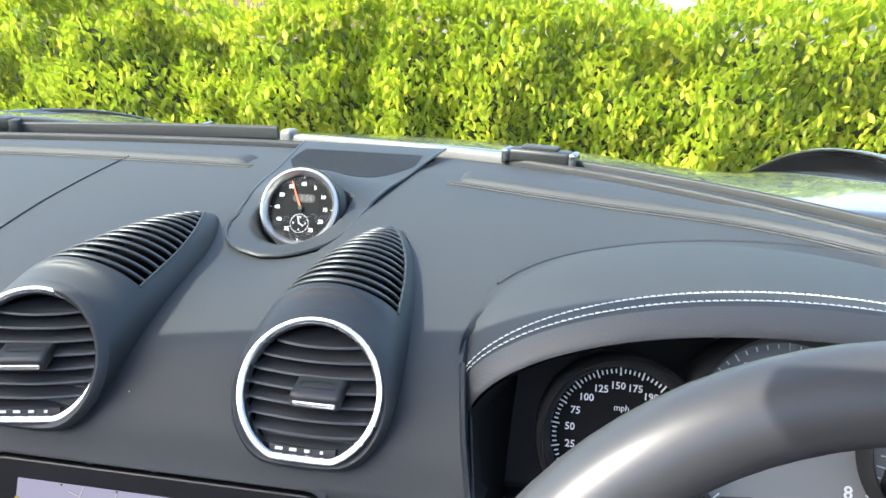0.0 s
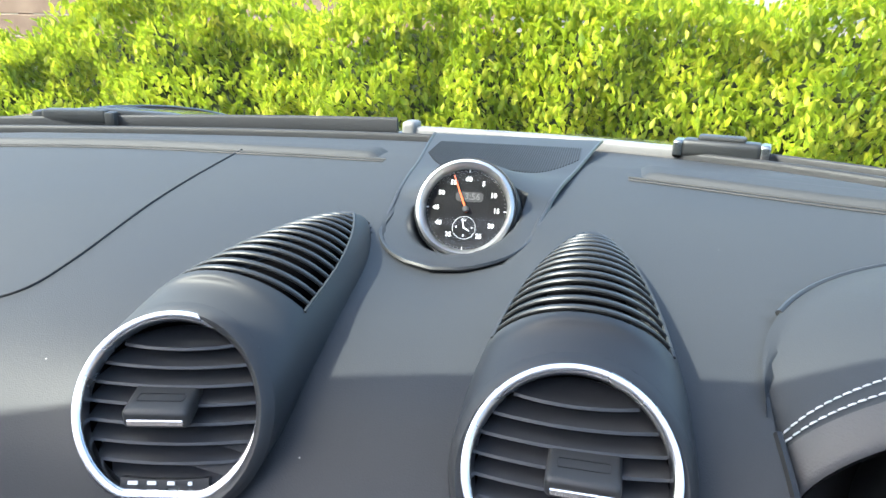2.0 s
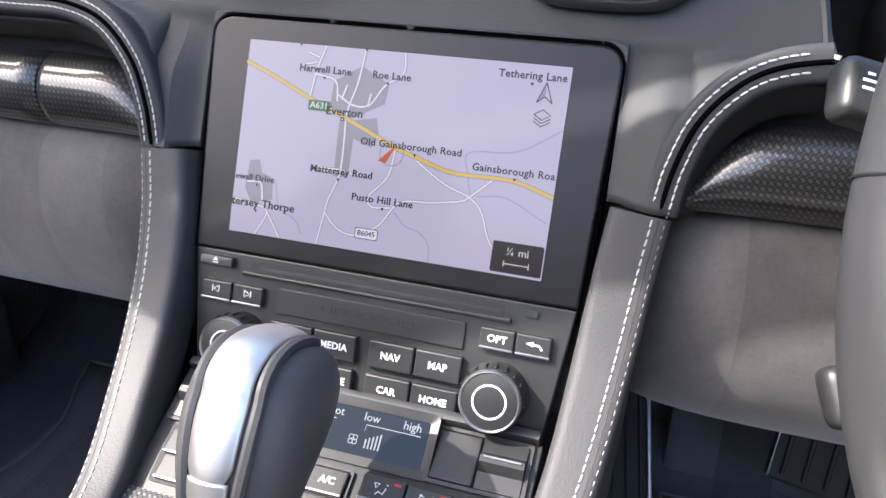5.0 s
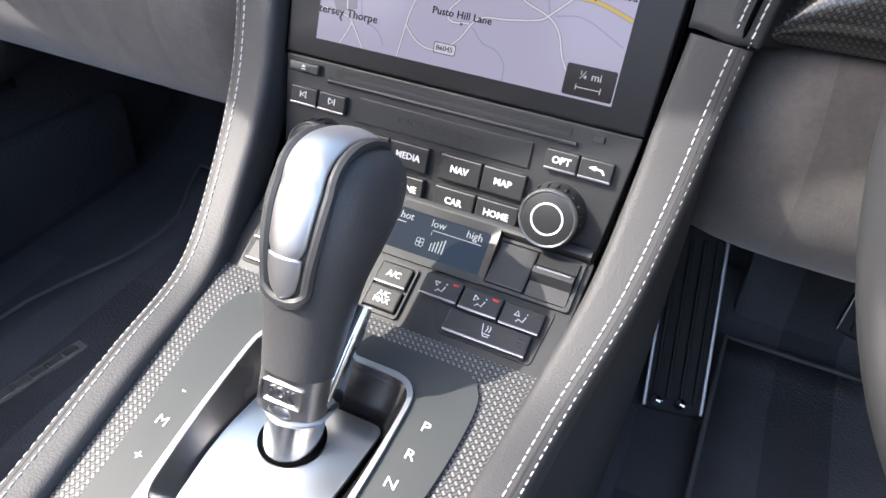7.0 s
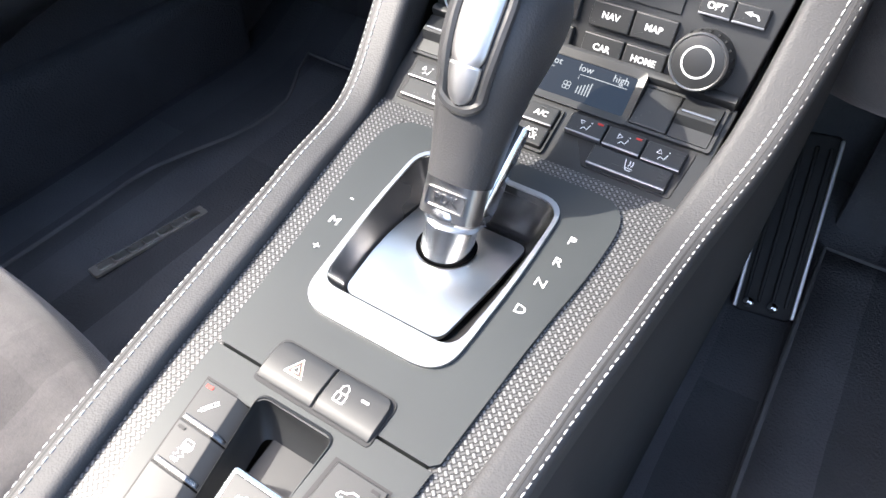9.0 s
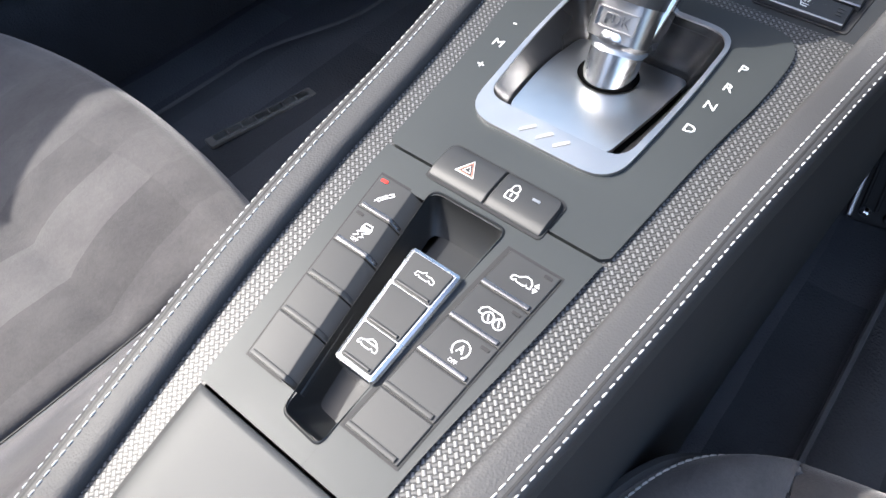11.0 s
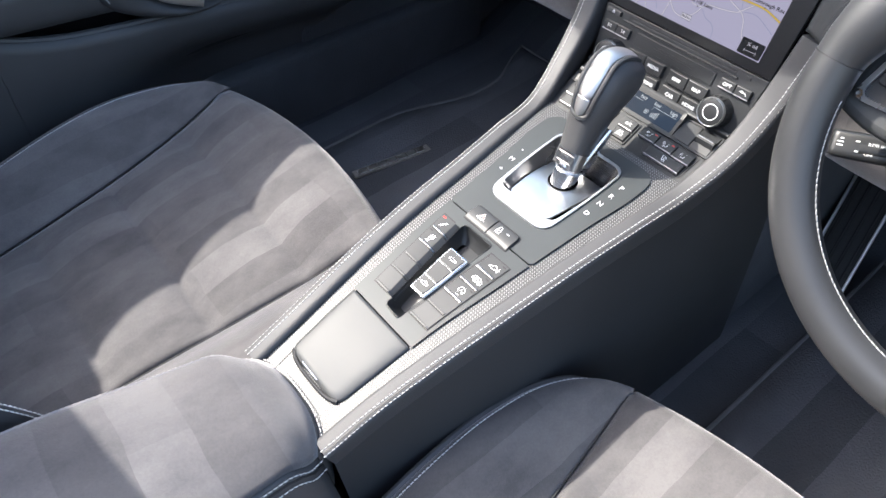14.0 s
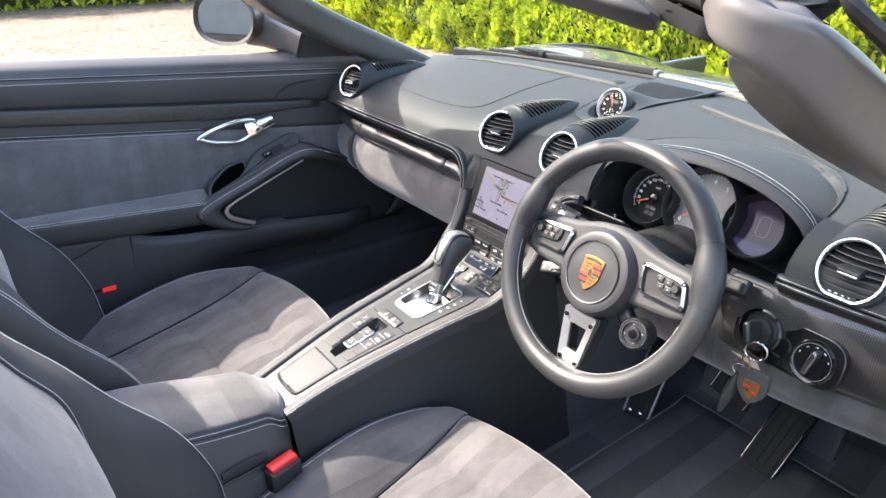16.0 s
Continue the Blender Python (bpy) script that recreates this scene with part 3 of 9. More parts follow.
for sx in (-1, 1):
    path = [pillar_line(sx, i / 30) for i in range(31)]
    part("pillar_trim", sweep(path, lambda s: rounded([(-sx * 0.038, -lerp(0.040, 0.026, smooth01(0.5, 0.9, s))), (-sx * -lerp(0.036, 0.056, smooth01(0.3, 0.7, s)), -lerp(0.040, 0.026, smooth01(0.5, 0.9, s))), (-sx * -lerp(0.042, 0.066, smooth01(0.3, 0.7, s)), 0.026), (-sx * 0.042, 0.026)][::-sx], [0.018, 0.02, 0.02, 0.018], 6), (0, 0, 1)), pillar_grey, screen_frame, "smooth grey pillar trim")
    seal = [p + Vector((sx * lerp(0.040, 0.062, smooth01(0.3, 0.7, (i + 3) / 30)), -0.004, 0.026)) for i, p in enumerate(path[3:30])]
    socket = pose(sx * 0.497, 0.246, 1.128, -3, sx * 15, 0)
    part("latch_socket", frame_slab(rect(0.080, 0.092, 0.016, 5), rect(0.060, 0.070, 0.012, 5), -0.012, 0.004, socket, -0.004), satin_black, screen_frame, "black roof latch socket")
    part("latch_well", slab(rect(0.072, 0.084, 0.012, 5), -0.014, -0.007, 0.003, 3, m=socket), dark_grey, screen_frame, "dished latch well")
    part("pillar_ridge", sweep([p + Vector((-sx * 0.002, -0.010, 0.012)) for p in path[6:28]], lambda s: ring(lerp(0.006, 0.034, smooth01(0.0, 0.6, s)) * smooth01(1.15, 0.8, s), 16, lerp(0.005, 0.026, smooth01(0.0, 0.6, s)) * smooth01(1.15, 0.8, s)), (0, 0, 1)), pillar_grey, screen_frame, "rounded ridge of the pillar trim")
    part("trim_clip", revolve([(0.0022, 0.0), (0.0020, 0.0014), (0.0, 0.0018)], 12, Matrix.Translation(path[23] + Vector((-sx * 0.033, -0.030, 0.014))) @ pose(0, 0, 0, 70, 0, -sx * 30)), brushed, screen_frame)
    part("pillar_seal", tube(seal, 0.007, 8), rubber, screen_frame, "black rubber seal")
part("header_rail", sweep([Vector((x, head_y(x) + 0.036, HEAD_Z + 0.030 - 0.13 * x * x)) for x in [lerp(-0.540, 0.540, i / 30) for i in range(31)]],
                          rounded([(-0.052, -0.028), (0.045, -0.028), (0.045, 0.02), (-0.052, 0.022)], 0.015, 4)), dark_grey, screen_frame, "grey header rail")


def glass_point(u, v):
    x = lerp(-1, 1, u)
    low = Vector((0.69 * x, base_y(0.69 * x) + 0.005, 0.872))
    high = Vector((0.575 * x, head_y(0.575 * x) + 0.05, HEAD_Z + 0.022 - 0.045 * x * x))
    p = low.lerp(high, v)
    p.z += 0.035 * math.sin(math.pi * v)
    return p


pane = part("pane", grid(glass_point, 24, 14), glass, screen_frame, "clear curved windscreen glass")

# ---- dashboard ----
dash = thing("dashboard", (0, 0.6, 0.8), "black leather dashboard with white stitching", "dashboard")


def slant(z):
    return 0.457 + (z - 0.742) * 0.372


def dash_low(ax):
    if ax < 0.0868:
        return 0.7962
    if ax < 0.0978:      # round the screen's upper corner
        return 0.7962 - 0.0105 * (1 - math.sqrt(max(0.0, 1 - ((ax - 0.0868) / 0.0110) ** 2)))
    if ax < 0.1235:
        return 0.7345
    if ax < 0.178:
        t = (ax - 0.1235) / (0.178 - 0.1235)
        return 0.7345 + 0.0635 * max(0.0, 1 - (1 - t) ** 2.7) ** (1 / 2.7)
    return 0.798


def clock_half(y):
    """Half width of the clock's housing, front tip to windscreen."""
    if y < 0.70:
        return max(1e-4, 0.0475 * math.sqrt(max(0.0, 1 - ((0.70 - y) / 0.062) ** 2)) + 0.002 * smooth01(0.638, 0.66, y))
    return 0.0495 + 0.032 * (max(0.0, y - 0.70) / 0.255) ** 1.15


def dash_point(x, v):
    ax = abs(x)
    w = smooth01(0.13, 0.24, ax)
    mid = [(0.86, 0.886), (0.76, 0.882), (0.67, 0.875), (0.588, 0.864), (0.530, 0.849), (0.496, 0.825), (0.4790, 0.797)]
    side = [(0.86, 0.886), (0.76, 0.882), (0.67, 0.875), (0.588, 0.864), (0.522, 0.849), (0.481, 0.826), (0.463, 0.798)]
    drop = 0.02 * smooth01(0.5, 0.75, ax)
    if v < 0.12:
        y0 = base_y(x) - 0.02
        p = Vector((lerp(y0, min(lerp(mid[0][0], side[0][0], w), y0 - 0.03), v / 0.12), 0.882 + 0.004 * v / 0.12))
    elif v < 0.85:
        s = (v - 0.12) / 0.73
        p = spline(mid, s).lerp(spline(side, s), w)
        y0 = base_y(x) - 0.05
        p = Vector((p.x - max(0, 0.86 - y0) * (1 - s) ** lerp(1.5, 2.2, smooth01(0.30, 0.55, x)), p.y))
    else:
        s = (v - 0.85) / 0.15
        zt = lerp(0.797, 0.798, w)
        z = lerp(zt, dash_low(ax), s)
        yt = lerp(0.4790, 0.463, w)
        near = slant(z) - lerp(-0.0006, 0.009, smooth01(0.0985, 0.118, ax))
        far = yt - 0.002 * s
        p = Vector((lerp(yt, lerp(near, far, smooth01(0.116, 0.178, ax)), smooth01(0, 0.5, s)), z - 0.004 * s * smooth01(0.15, 0.178, ax)))
    if 0.1590 < x < 0.5110:     # the instruments' opening ends at the hood
        y_cut = 0.540 + 0.146 * math.sin(math.acos(max(-1, min(1, (0.335 - x) / 0.176))))
        if p.x < y_cut:
            p = Vector((y_cut, lerp(0.852, 0.877, (y_cut - 0.540) / 0.146)))
    bowl = (x / 0.043) ** 2 + ((p.x - 0.715) / 0.062) ** 2
    hollow = 0.0
    for px, tip, py in ((-0.0755, -0.066, 0.497), (0.0845, 0.083, 0.497), (-0.607, -0.585, 0.488), (0.583, 0.575, 0.478)):
        s = (p.x - py) / 0.20         # hollow under each louvred housing
        if 0.1 < s < 0.93:
            r = 0.0445 * (1 - s ** 1.9) ** 0.66
            hollow += 0.03 * smooth01(0.86, 0.66, abs(x - lerp(px, tip, s)) / r) * smooth01(0.1, 0.2, s)
    dip = 0.05 * smooth01(1.0, 0.7, bowl) + 0.02 * smooth01(0.05, 0.035, abs(x)) * smooth01(0.75, 0.80, p.x)
    if 0.640 < p.x < 0.952:      # keep clear under the clock's housing
        dip = max(dip, 0.014 * smooth01(0.95, 0.80, abs(x) / clock_half(p.x)) * smooth01(0.645, 0.668, p.x))
    dip += 0.010 * math.exp(-(x / 0.05) ** 2 - ((p.x - 0.65) / 0.05) ** 2) * smooth01(0.85, 0.6, v)
    flare = 0.0165 * min(max((v - 0.60) / 0.33, 0.0), 1.0) * smooth01(0.120, 0.1585, x) * (x < 0.1591)
    return Vector((x + flare, p.x, p.y - drop * (1 - v) - dip - hollow))


xs = sorted([lerp(-0.70, 0.70, i / 112) for i in range(113)] + [s * a for s in (-1, 1) for a in (0.0868, 0.0905, 0.0935, 0.0957, 0.0970, 0.0976, 0.0980, 0.1020, 0.1070, 0.1232, 0.1238, 0.1262, 0.1295, 0.1400, 0.1450)] + [c + 0.003 * k for c in (-0.0705, 0.0838, -0.595, 0.580) for k in range(-14, 15)] + [0.004 * k for k in range(-6, 7)] + [0.1540, 0.1590, 0.1595, 0.1625, 0.1660, 0.5040, 0.5075, 0.5105, 0.5115])
part("dash_skin", grid(lambda u, v: dash_point(xs[round(u * (len(xs) - 1))], v), len(xs) - 1, 120), soft_dash, dash, thick=0.006)


# ---- centre console ----
CON = pose(0, 0.202, 0.582, 10.2)      # x right, y up the slope, z out of it
SCR = pose(0, 0.457, 0.742, 69.6)      # the display's plane
CLI = pose(0, 0.388, 0.6215, 26)       # climate panel
console = thing("centre_console", (0, 0.2, 0.5), "centre console with carbon strips and leather rails", "console")


def at_v(v):
    """The console's surface, which falls away towards the armrest."""
    k = min(v, 0.0)
    return CON @ pose(0, v, -0.4 * k * k, math.degrees(math.atan(-0.8 * k)))


def on_con(x, v, w=0.0):
    return at_v(v) @ Vector((x, 0, w))


def half_in(v):
    return spline([(0.036, 0), (0.0405, 0), (0.0445, 0), (0.0515, 0), (0.0565, 0), (0.0615, 0), (0.0655, 0)], min(max((v + 0.22) / 0.37, 0), 1)).x


def half_out(v):
    return spline([(0.0475, 0), (0.052, 0), (0.059, 0), (0.0655, 0), (0.0705, 0), (0.077, 0), (0.0835, 0)], min(max((v + 0.22) / 0.37, 0), 1)).x


def rail_path(sx, n=60):
    pts = []
    for k in range(8):
        v = lerp(-0.228, 0.148, k / 7)
        p = on_con(half_out(v) + 0.0088, v)
        pts.append((sx * p.x, p.y, p.z))
    pts += [(sx * 0.1015, 0.390, 0.6365), (sx * 0.1065, 0.421, 0.672), (sx * 0.1095, 0.438, 0.705), (sx * 0.1125, 0.4475, 0.7335)]
    return curve(pts, n)


def rail_up(s):
    return Vector((0, -0.2, 1)).lerp(Vector((0, -1, 0.35)), smooth01(0.55, 0.88, s))


for sx in (-1, 1):
    path = rail_path(sx)
    wide = lambda s: rounded([(-lerp(0.0098, 0.0125, smooth01(0.55, 0.9, s)), -0.022), (lerp(0.0098, 0.0125, smooth01(0.55, 0.9, s)), -0.022), (lerp(0.0098, 0.0125, smooth01(0.55, 0.9, s)), 0.0045), (-lerp(0.0098, 0.0125, smooth01(0.55, 0.9, s)), 0.0045)], 0.0055, 5)
    part("leather_rail", sweep(path, wide, rail_up), rail_leather, console, "black leather padded rail")
    for off, drop in ((0.0028, 0.0046), (0.0079, 0.0034), (0.0053, 0.0036)):
        st = []
        for i, p in enumerate(path):
            d = (path[min(i + 1, 60)] - path[max(i - 1, 0)]).normalized()
            u = rail_up(i / 60)
            r = d.cross(u).normalized()
            u = r.cross(d)
            st.append(p + r * (off + 0.002 * smooth01(0.6, 0.9, i / 60)) * sx + u * drop)
        if off == 0.0053:
            part("seam_groove", tube(st, 0.0010, 6), matt_black, console)
        else:
            stitches(st, (0, -0.3, 1), console, 0.0052, 0.0034, 0.00040)

    def side(u, v, sx=sx):
        p = rail_path(sx, 40)[round(u * 40)]
        q = Vector((p.x + sx * 0.0095, p.y + 0.004, p.z - 0.012))
        foot = Vector((sx * lerp(0.107, 0.110, u), min(p.y + 0.02, 0.47) + 0.10 * u, 0.20))
        e = q.lerp(foot, v)
        e.x += sx * 0.003 * math.sin(math.pi * v)
        return e
    part("side_panel", grid(side, 40, 8), tunnel_trim, console, "dark trimmed side of the console")
    part("carbon_strip", grid(lambda u, v: on_con(sx * lerp(half_in(lerp(-0.232, 0.152, u)) - 0.003, half_out(lerp(-0.232, 0.152, u)) + 0.002, v), lerp(-0.232, 0.152, u), -0.0012), 50, 6), carbon_weave, console, "woven carbon fibre strip")
part("carbon_bridge", grid(lambda u, v: on_con(lerp(-0.086, 0.086, u), lerp(0.132, 0.16, v), -0.0018), 10, 4), carbon_weave, console, "woven carbon fibre strip")
part("carbon_end", grid(lambda u, v: on_con(lerp(-0.046, 0.046, u), lerp(-0.232, -0.185, v), -0.0018), 10, 6), carbon_weave, console, "woven carbon fibre strip")
part("console_tray", grid(lambda u, v: on_con(lerp(-0.05, 0.05, u), lerp(-0.23, 0.15, v), -0.035), 4, 20), matt_black, console)

# ---- trim below the dash ----
def trim_path(sx):
    """The stitched lower edge of the dash skin, from the door to the console."""
    pts = [(0.70, 0.470, 0.797), (0.55, 0.462, 0.797), (0.40, 0.460, 0.797), (0.26, 0.460, 0.797), (0.195, 0.461, 0.797), (0.168, 0.460, 0.7965), (0.146, 0.458, 0.790), (0.130, 0.455, 0.774), (0.1225, 0.452, 0.754), (0.1195, 0.4490, 0.7345)]
    return curve([(sx * a, b, c) for a, b, c in pts], 70)


def edge_up(s):
    return Vector((0, -1, 0.35))


for sx in (-1, 1):
    path = trim_path(sx)
    if sx > 0:
        path = [p for p in path if p.x < 0.172 or p.x > 0.50]
        runs = [[p for p in path if p.x > 0.5], [p for p in path if p.x < 0.172]]
    else:
        runs = [path]
    for run in runs:
        part("edge_roll", sweep(run, rounded([(-0.0075, -0.012), (0.0075, -0.012), (0.0075, 0.0018), (-0.0075, 0.0018)], 0.003, 4), edge_up), soft_dash, dash, "stitched leather edge")
        part("edge_return", sweep(run, [(-sx * a, b) for a, b in ((0.0055, -0.004), (0.0150, -0.016), (0.0165, -0.030), (0.0045, -0.030))], edge_up), matt_black, dash, "dark return under the edge")
        part("edge_groove", tube([p + Vector((0, -0.0018, 0.0006)) for p in run], 0.0011, 6), shade_black, dash)
        for off in (-0.0034, 0.0034):
            st = []
            for i, p in enumerate(run):
                d = (run[min(i + 1, len(run) - 1)] - run[max(i - 1, 0)]).normalized()
                r = d.cross(Vector((0, -1, 0.35))).normalized()
                st.append(p + r * off + Vector((0, -0.0019, 0.0006)))
            stitches(st[3:] if sx > 0 and run[0].x < 0.3 else st, (0, -1, 0.3), dash)

cheek = lambda u: dash_point(0.1590, lerp(0.60, 0.93, u))
part("cheek_edge", tube([cheek(i / 20) + Vector((0.0006, 0, 0)) for i in range(21)], 0.0018, 6), satin_black, dash)
part("cheek_return", grid(lambda u, v: cheek(u) + Vector((0.003 * v, 0.001 + 0.04 * v, -0.012 * v)), 12, 4), matt_black, dash)
glovebox = thing("glovebox", (-0.42, 0.5, 0.6), "charcoal suede glovebox under a carbon trim strip", "glovebox")


def bin_point(x0, x1, sag=0.0):
    prof = [(0.478, 0.7285), (0.463, 0.717), (0.456, 0.693), (0.460, 0.662), (0.476, 0.632), (0.505, 0.610), (0.56, 0.598), (0.66, 0.60)]

    def fn(u, v):
        x = lerp(x0, x1, u)
        p = spline(prof, v)
        e = 0.012 * (abs(2 * u - 1) ** 14)
        return Vector((x, p.x + e + 0.03 * smooth01(0.5, 0.72, abs(x)) + 0.024 * smooth01(0.425, 0.455, x) * smooth01(0.635, 0.675, p.y), p.y))
    return fn


part("lid", grid(bin_point(-0.60, -0.122), 30, 26), suede, glovebox, "charcoal suede lid", thick=0.004)
part("end_panel", grid(bin_point(-0.70, -0.604), 8, 26), suede, glovebox, thick=0.004)
part("lower_trim", box(0.56, 0.30, 0.02, 0.006, 2, pose(-0.41, 0.75, 0.605, -6)), matt_black, glovebox)


def strip_top(x):
    """The strip's upper edge; it turns down beside the console."""
    a = abs(x)
    return 0.7695 - 0.0335 * max(0.0, (0.168 - a) / 0.044) ** 2.6


def strip_point(x0, x1, z0=0.7285, z1=None):
    def fn(u, v):
        x, a = lerp(x0, x1, u), lerp(-1, 1, v)
        return Vector((x, 0.4790 - 0.021 * math.sqrt(max(0, 1 - 0.96 * a * a)) + 0.03 * smooth01(0.5, 0.72, abs(x)), lerp(z0, z1 or strip_top(x), v)))
    return fn


for x0, x1 in ((-0.70, -0.602), (-0.600, -0.545), (-0.543, -0.197), (-0.195, -0.1235)):
    part("carbon_trim", grid(strip_point(x0, x1), 24, 14), carbon_gloss, glovebox, "lacquered carbon fibre strip", thick=0.003)
recess_line = [(0.4660, 0.0190), (0.4740, 0.0140), (0.4810, 0.0060), (0.4850, -0.0030), (0.4860, -0.0200), (0.4860, -0.0380)]


def recess_point(x0, x1):
    def fn(u, v):
        x, p = lerp(x0, x1, u), spline(recess_line, v)
        return Vector((x, p.x + 0.03 * smooth01(0.5, 0.72, abs(x)), strip_top(x) + p.y))
    return fn


part("trim_recess", grid(recess_point(-0.70, -0.128), 40, 16), pod_skin, glovebox, "dark smooth recess above the strip", thick=0.003)

knee = thing("knee_panel", (0.42, 0.5, 0.6), "charcoal suede knee panel under carbon trim", "knee panel")
part("lower_panel", grid(bin_point(0.120, 0.70), 40, 26), suede, knee, "charcoal suede lower panel", thick=0.004)
part("carbon_trim", grid(strip_point(0.1235, 0.24), 24, 14), carbon_gloss, knee, "lacquered carbon fibre strip", thick=0.003)
part("trim_recess", grid(recess_point(0.128, 0.26), 24, 16), pod_skin, knee, "dark smooth recess above the strip", thick=0.003)
part("carbon_trim", grid(strip_point(0.44, 0.70, 0.668, 0.7815), 20, 12), carbon_gloss, knee, "lacquered carbon fibre panel", thick=0.003)
part("column_shroud", grid(lambda u, v: (0.321 + lerp(0.075, 0.06, v) * math.cos(2 * math.pi * u), lerp(0.60, 0.405, v), lerp(0.715, 0.745, v) + lerp(0.065, 0.05, v) * math.sin(2 * math.pi * u)), 28, 6, close_u=True, cap=False), satin_black, knee, "black steering column cover")


# ---- round air vents ----
VR = 0.0395


def vent_outline(r, flat_at, n=48):
    a0 = math.asin(flat_at / r)
    return [(r * math.cos(lerp(-a0, math.pi + a0, i / n)), r * math.sin(lerp(-a0, math.pi + a0, i / n))) for i in range(n + 1)]


def vent_ring(r, cut):
    return rounded(vent_outline(r, cut, 30), 0.012, 3)


slat_black = grained("vent_slat_plastic", (0.022, 0.023, 0.025), (0.030, 0.031, 0.034), (0.36, 0.44), 1800, 0.00008, 0.25, 12)


def build_vent(tab_x):
    """A vent at the origin that faces +z, y up, its tab pushed aside by tab_x."""
    v = thing("air_vent", (0, 0, 0), "round black air vent with a satin silver ring", "air vent", "round air vents")
    out = [Vector((x, y, 0.002)) for x, y in vent_ring(VR - 0.0022, 0.0335)]
    part("trim_ring", sweep(out, rounded([(-0.0027, -0.004), (0.0027, -0.004), (0.0018, 0.0035), (-0.0018, 0.0028)], 0.0012, 2), (0, 0, 1), closed=True), chrome, v, "satin silver ring")
    part("duct", frame_slab(vent_ring(VR - 0.003, 0.0325), [(x * 0.86, y * 0.86) for x, y in vent_ring(VR - 0.003, 0.0325)], -0.03, 0.0, rim=-0.024), shade_black, v)
    part("duct_floor", slab(vent_ring(VR - 0.004, 0.032), -0.032, -0.030), shade_black, v)
    for k in range(8):
        y = -0.0235 + 0.0076 * k
        w = 2 * math.sqrt(max((VR - 0.003) ** 2 - y * y, 1e-5))
        w *= 1.0 + 0.02 * max(0, k - 3)
        bow = lambda a, b, w=w: Vector((a * w / 2, b[0], b[1] + 0.0030 * (1 - a * a)))
        blade = [(0.0009, -0.0090), (0.0012, 0.0), (0.0009, 0.0072), (0.0, 0.0080), (-0.0009, 0.0072), (-0.0012, 0.0), (-0.0009, -0.0090)]
        part("slat", grid(lambda p, q, bow=bow: bow(2 * p - 1, blade[round(q * 7) % 7]), 14, 7, close_v=True, cap=True), slat_black, v, m=pose(0, y, -0.0085, 40))
    tab = part("tab", box(0.0265, 0.0088, 0.0205, 0.0030, 4, pose(tab_x, 0.001, 0.0018, 36)), dark_grey, v, "soft black tab")
    part("tab_line", frame_slab(rect(0.0190, 0.0050, 0.0012, 3), rect(0.0182, 0.0042, 0.0009, 3), 0.0, 0.0003, pose(tab_x, 0.001, 0.0018, 36) @ pose(0, 0.0044, 0.0010, -90)), satin_black, tab)
    part("tab_grip", box(0.0225, 0.0030, 0.0012, 0.0004, 1, pose(tab_x, 0.001, 0.0018, 36) @ pose(0, -0.0008, 0.0102)), chrome, v, "ribbed silver edge")
    wheel_arc = [Vector((lerp(-0.0175, 0.0175, i / 12), -0.0290 - 0.0012 * math.cos((i / 6 - 1) * 1.3), 0.0005)) for i in range(13)]
    part("thumbwheel", sweep(wheel_arc, rect(0.0045, 0.0046, 0.0012, 2), (0, 0, 1)), rubber, v, "ribbed black thumbwheel")
    for k, w in enumerate((0.0046, 0.0042, 0.0032, 0.0018)):
        part("mark", box(w * 0.85, 0.0014, 0.0006, m=pose(-0.0125 + 0.0076 * k, -0.0294, 0.0032)), white_print, v, "white mark")
    return v


VENTS = ((-0.0755, 0.497, 0.8460, 63, 13, -0.003), (0.0845, 0.497, 0.8430, 63, 0, 0.005), (-0.607, 0.488, 0.850, 66, 12, 0.0), (0.583, 0.476, 0.834, 66, -2, 0.0))
for x, y, z, rx, rz, tab_x in VENTS:
    build_vent(tab_x).matrix_basis = pose(x, y, z, rx, 0, rz)


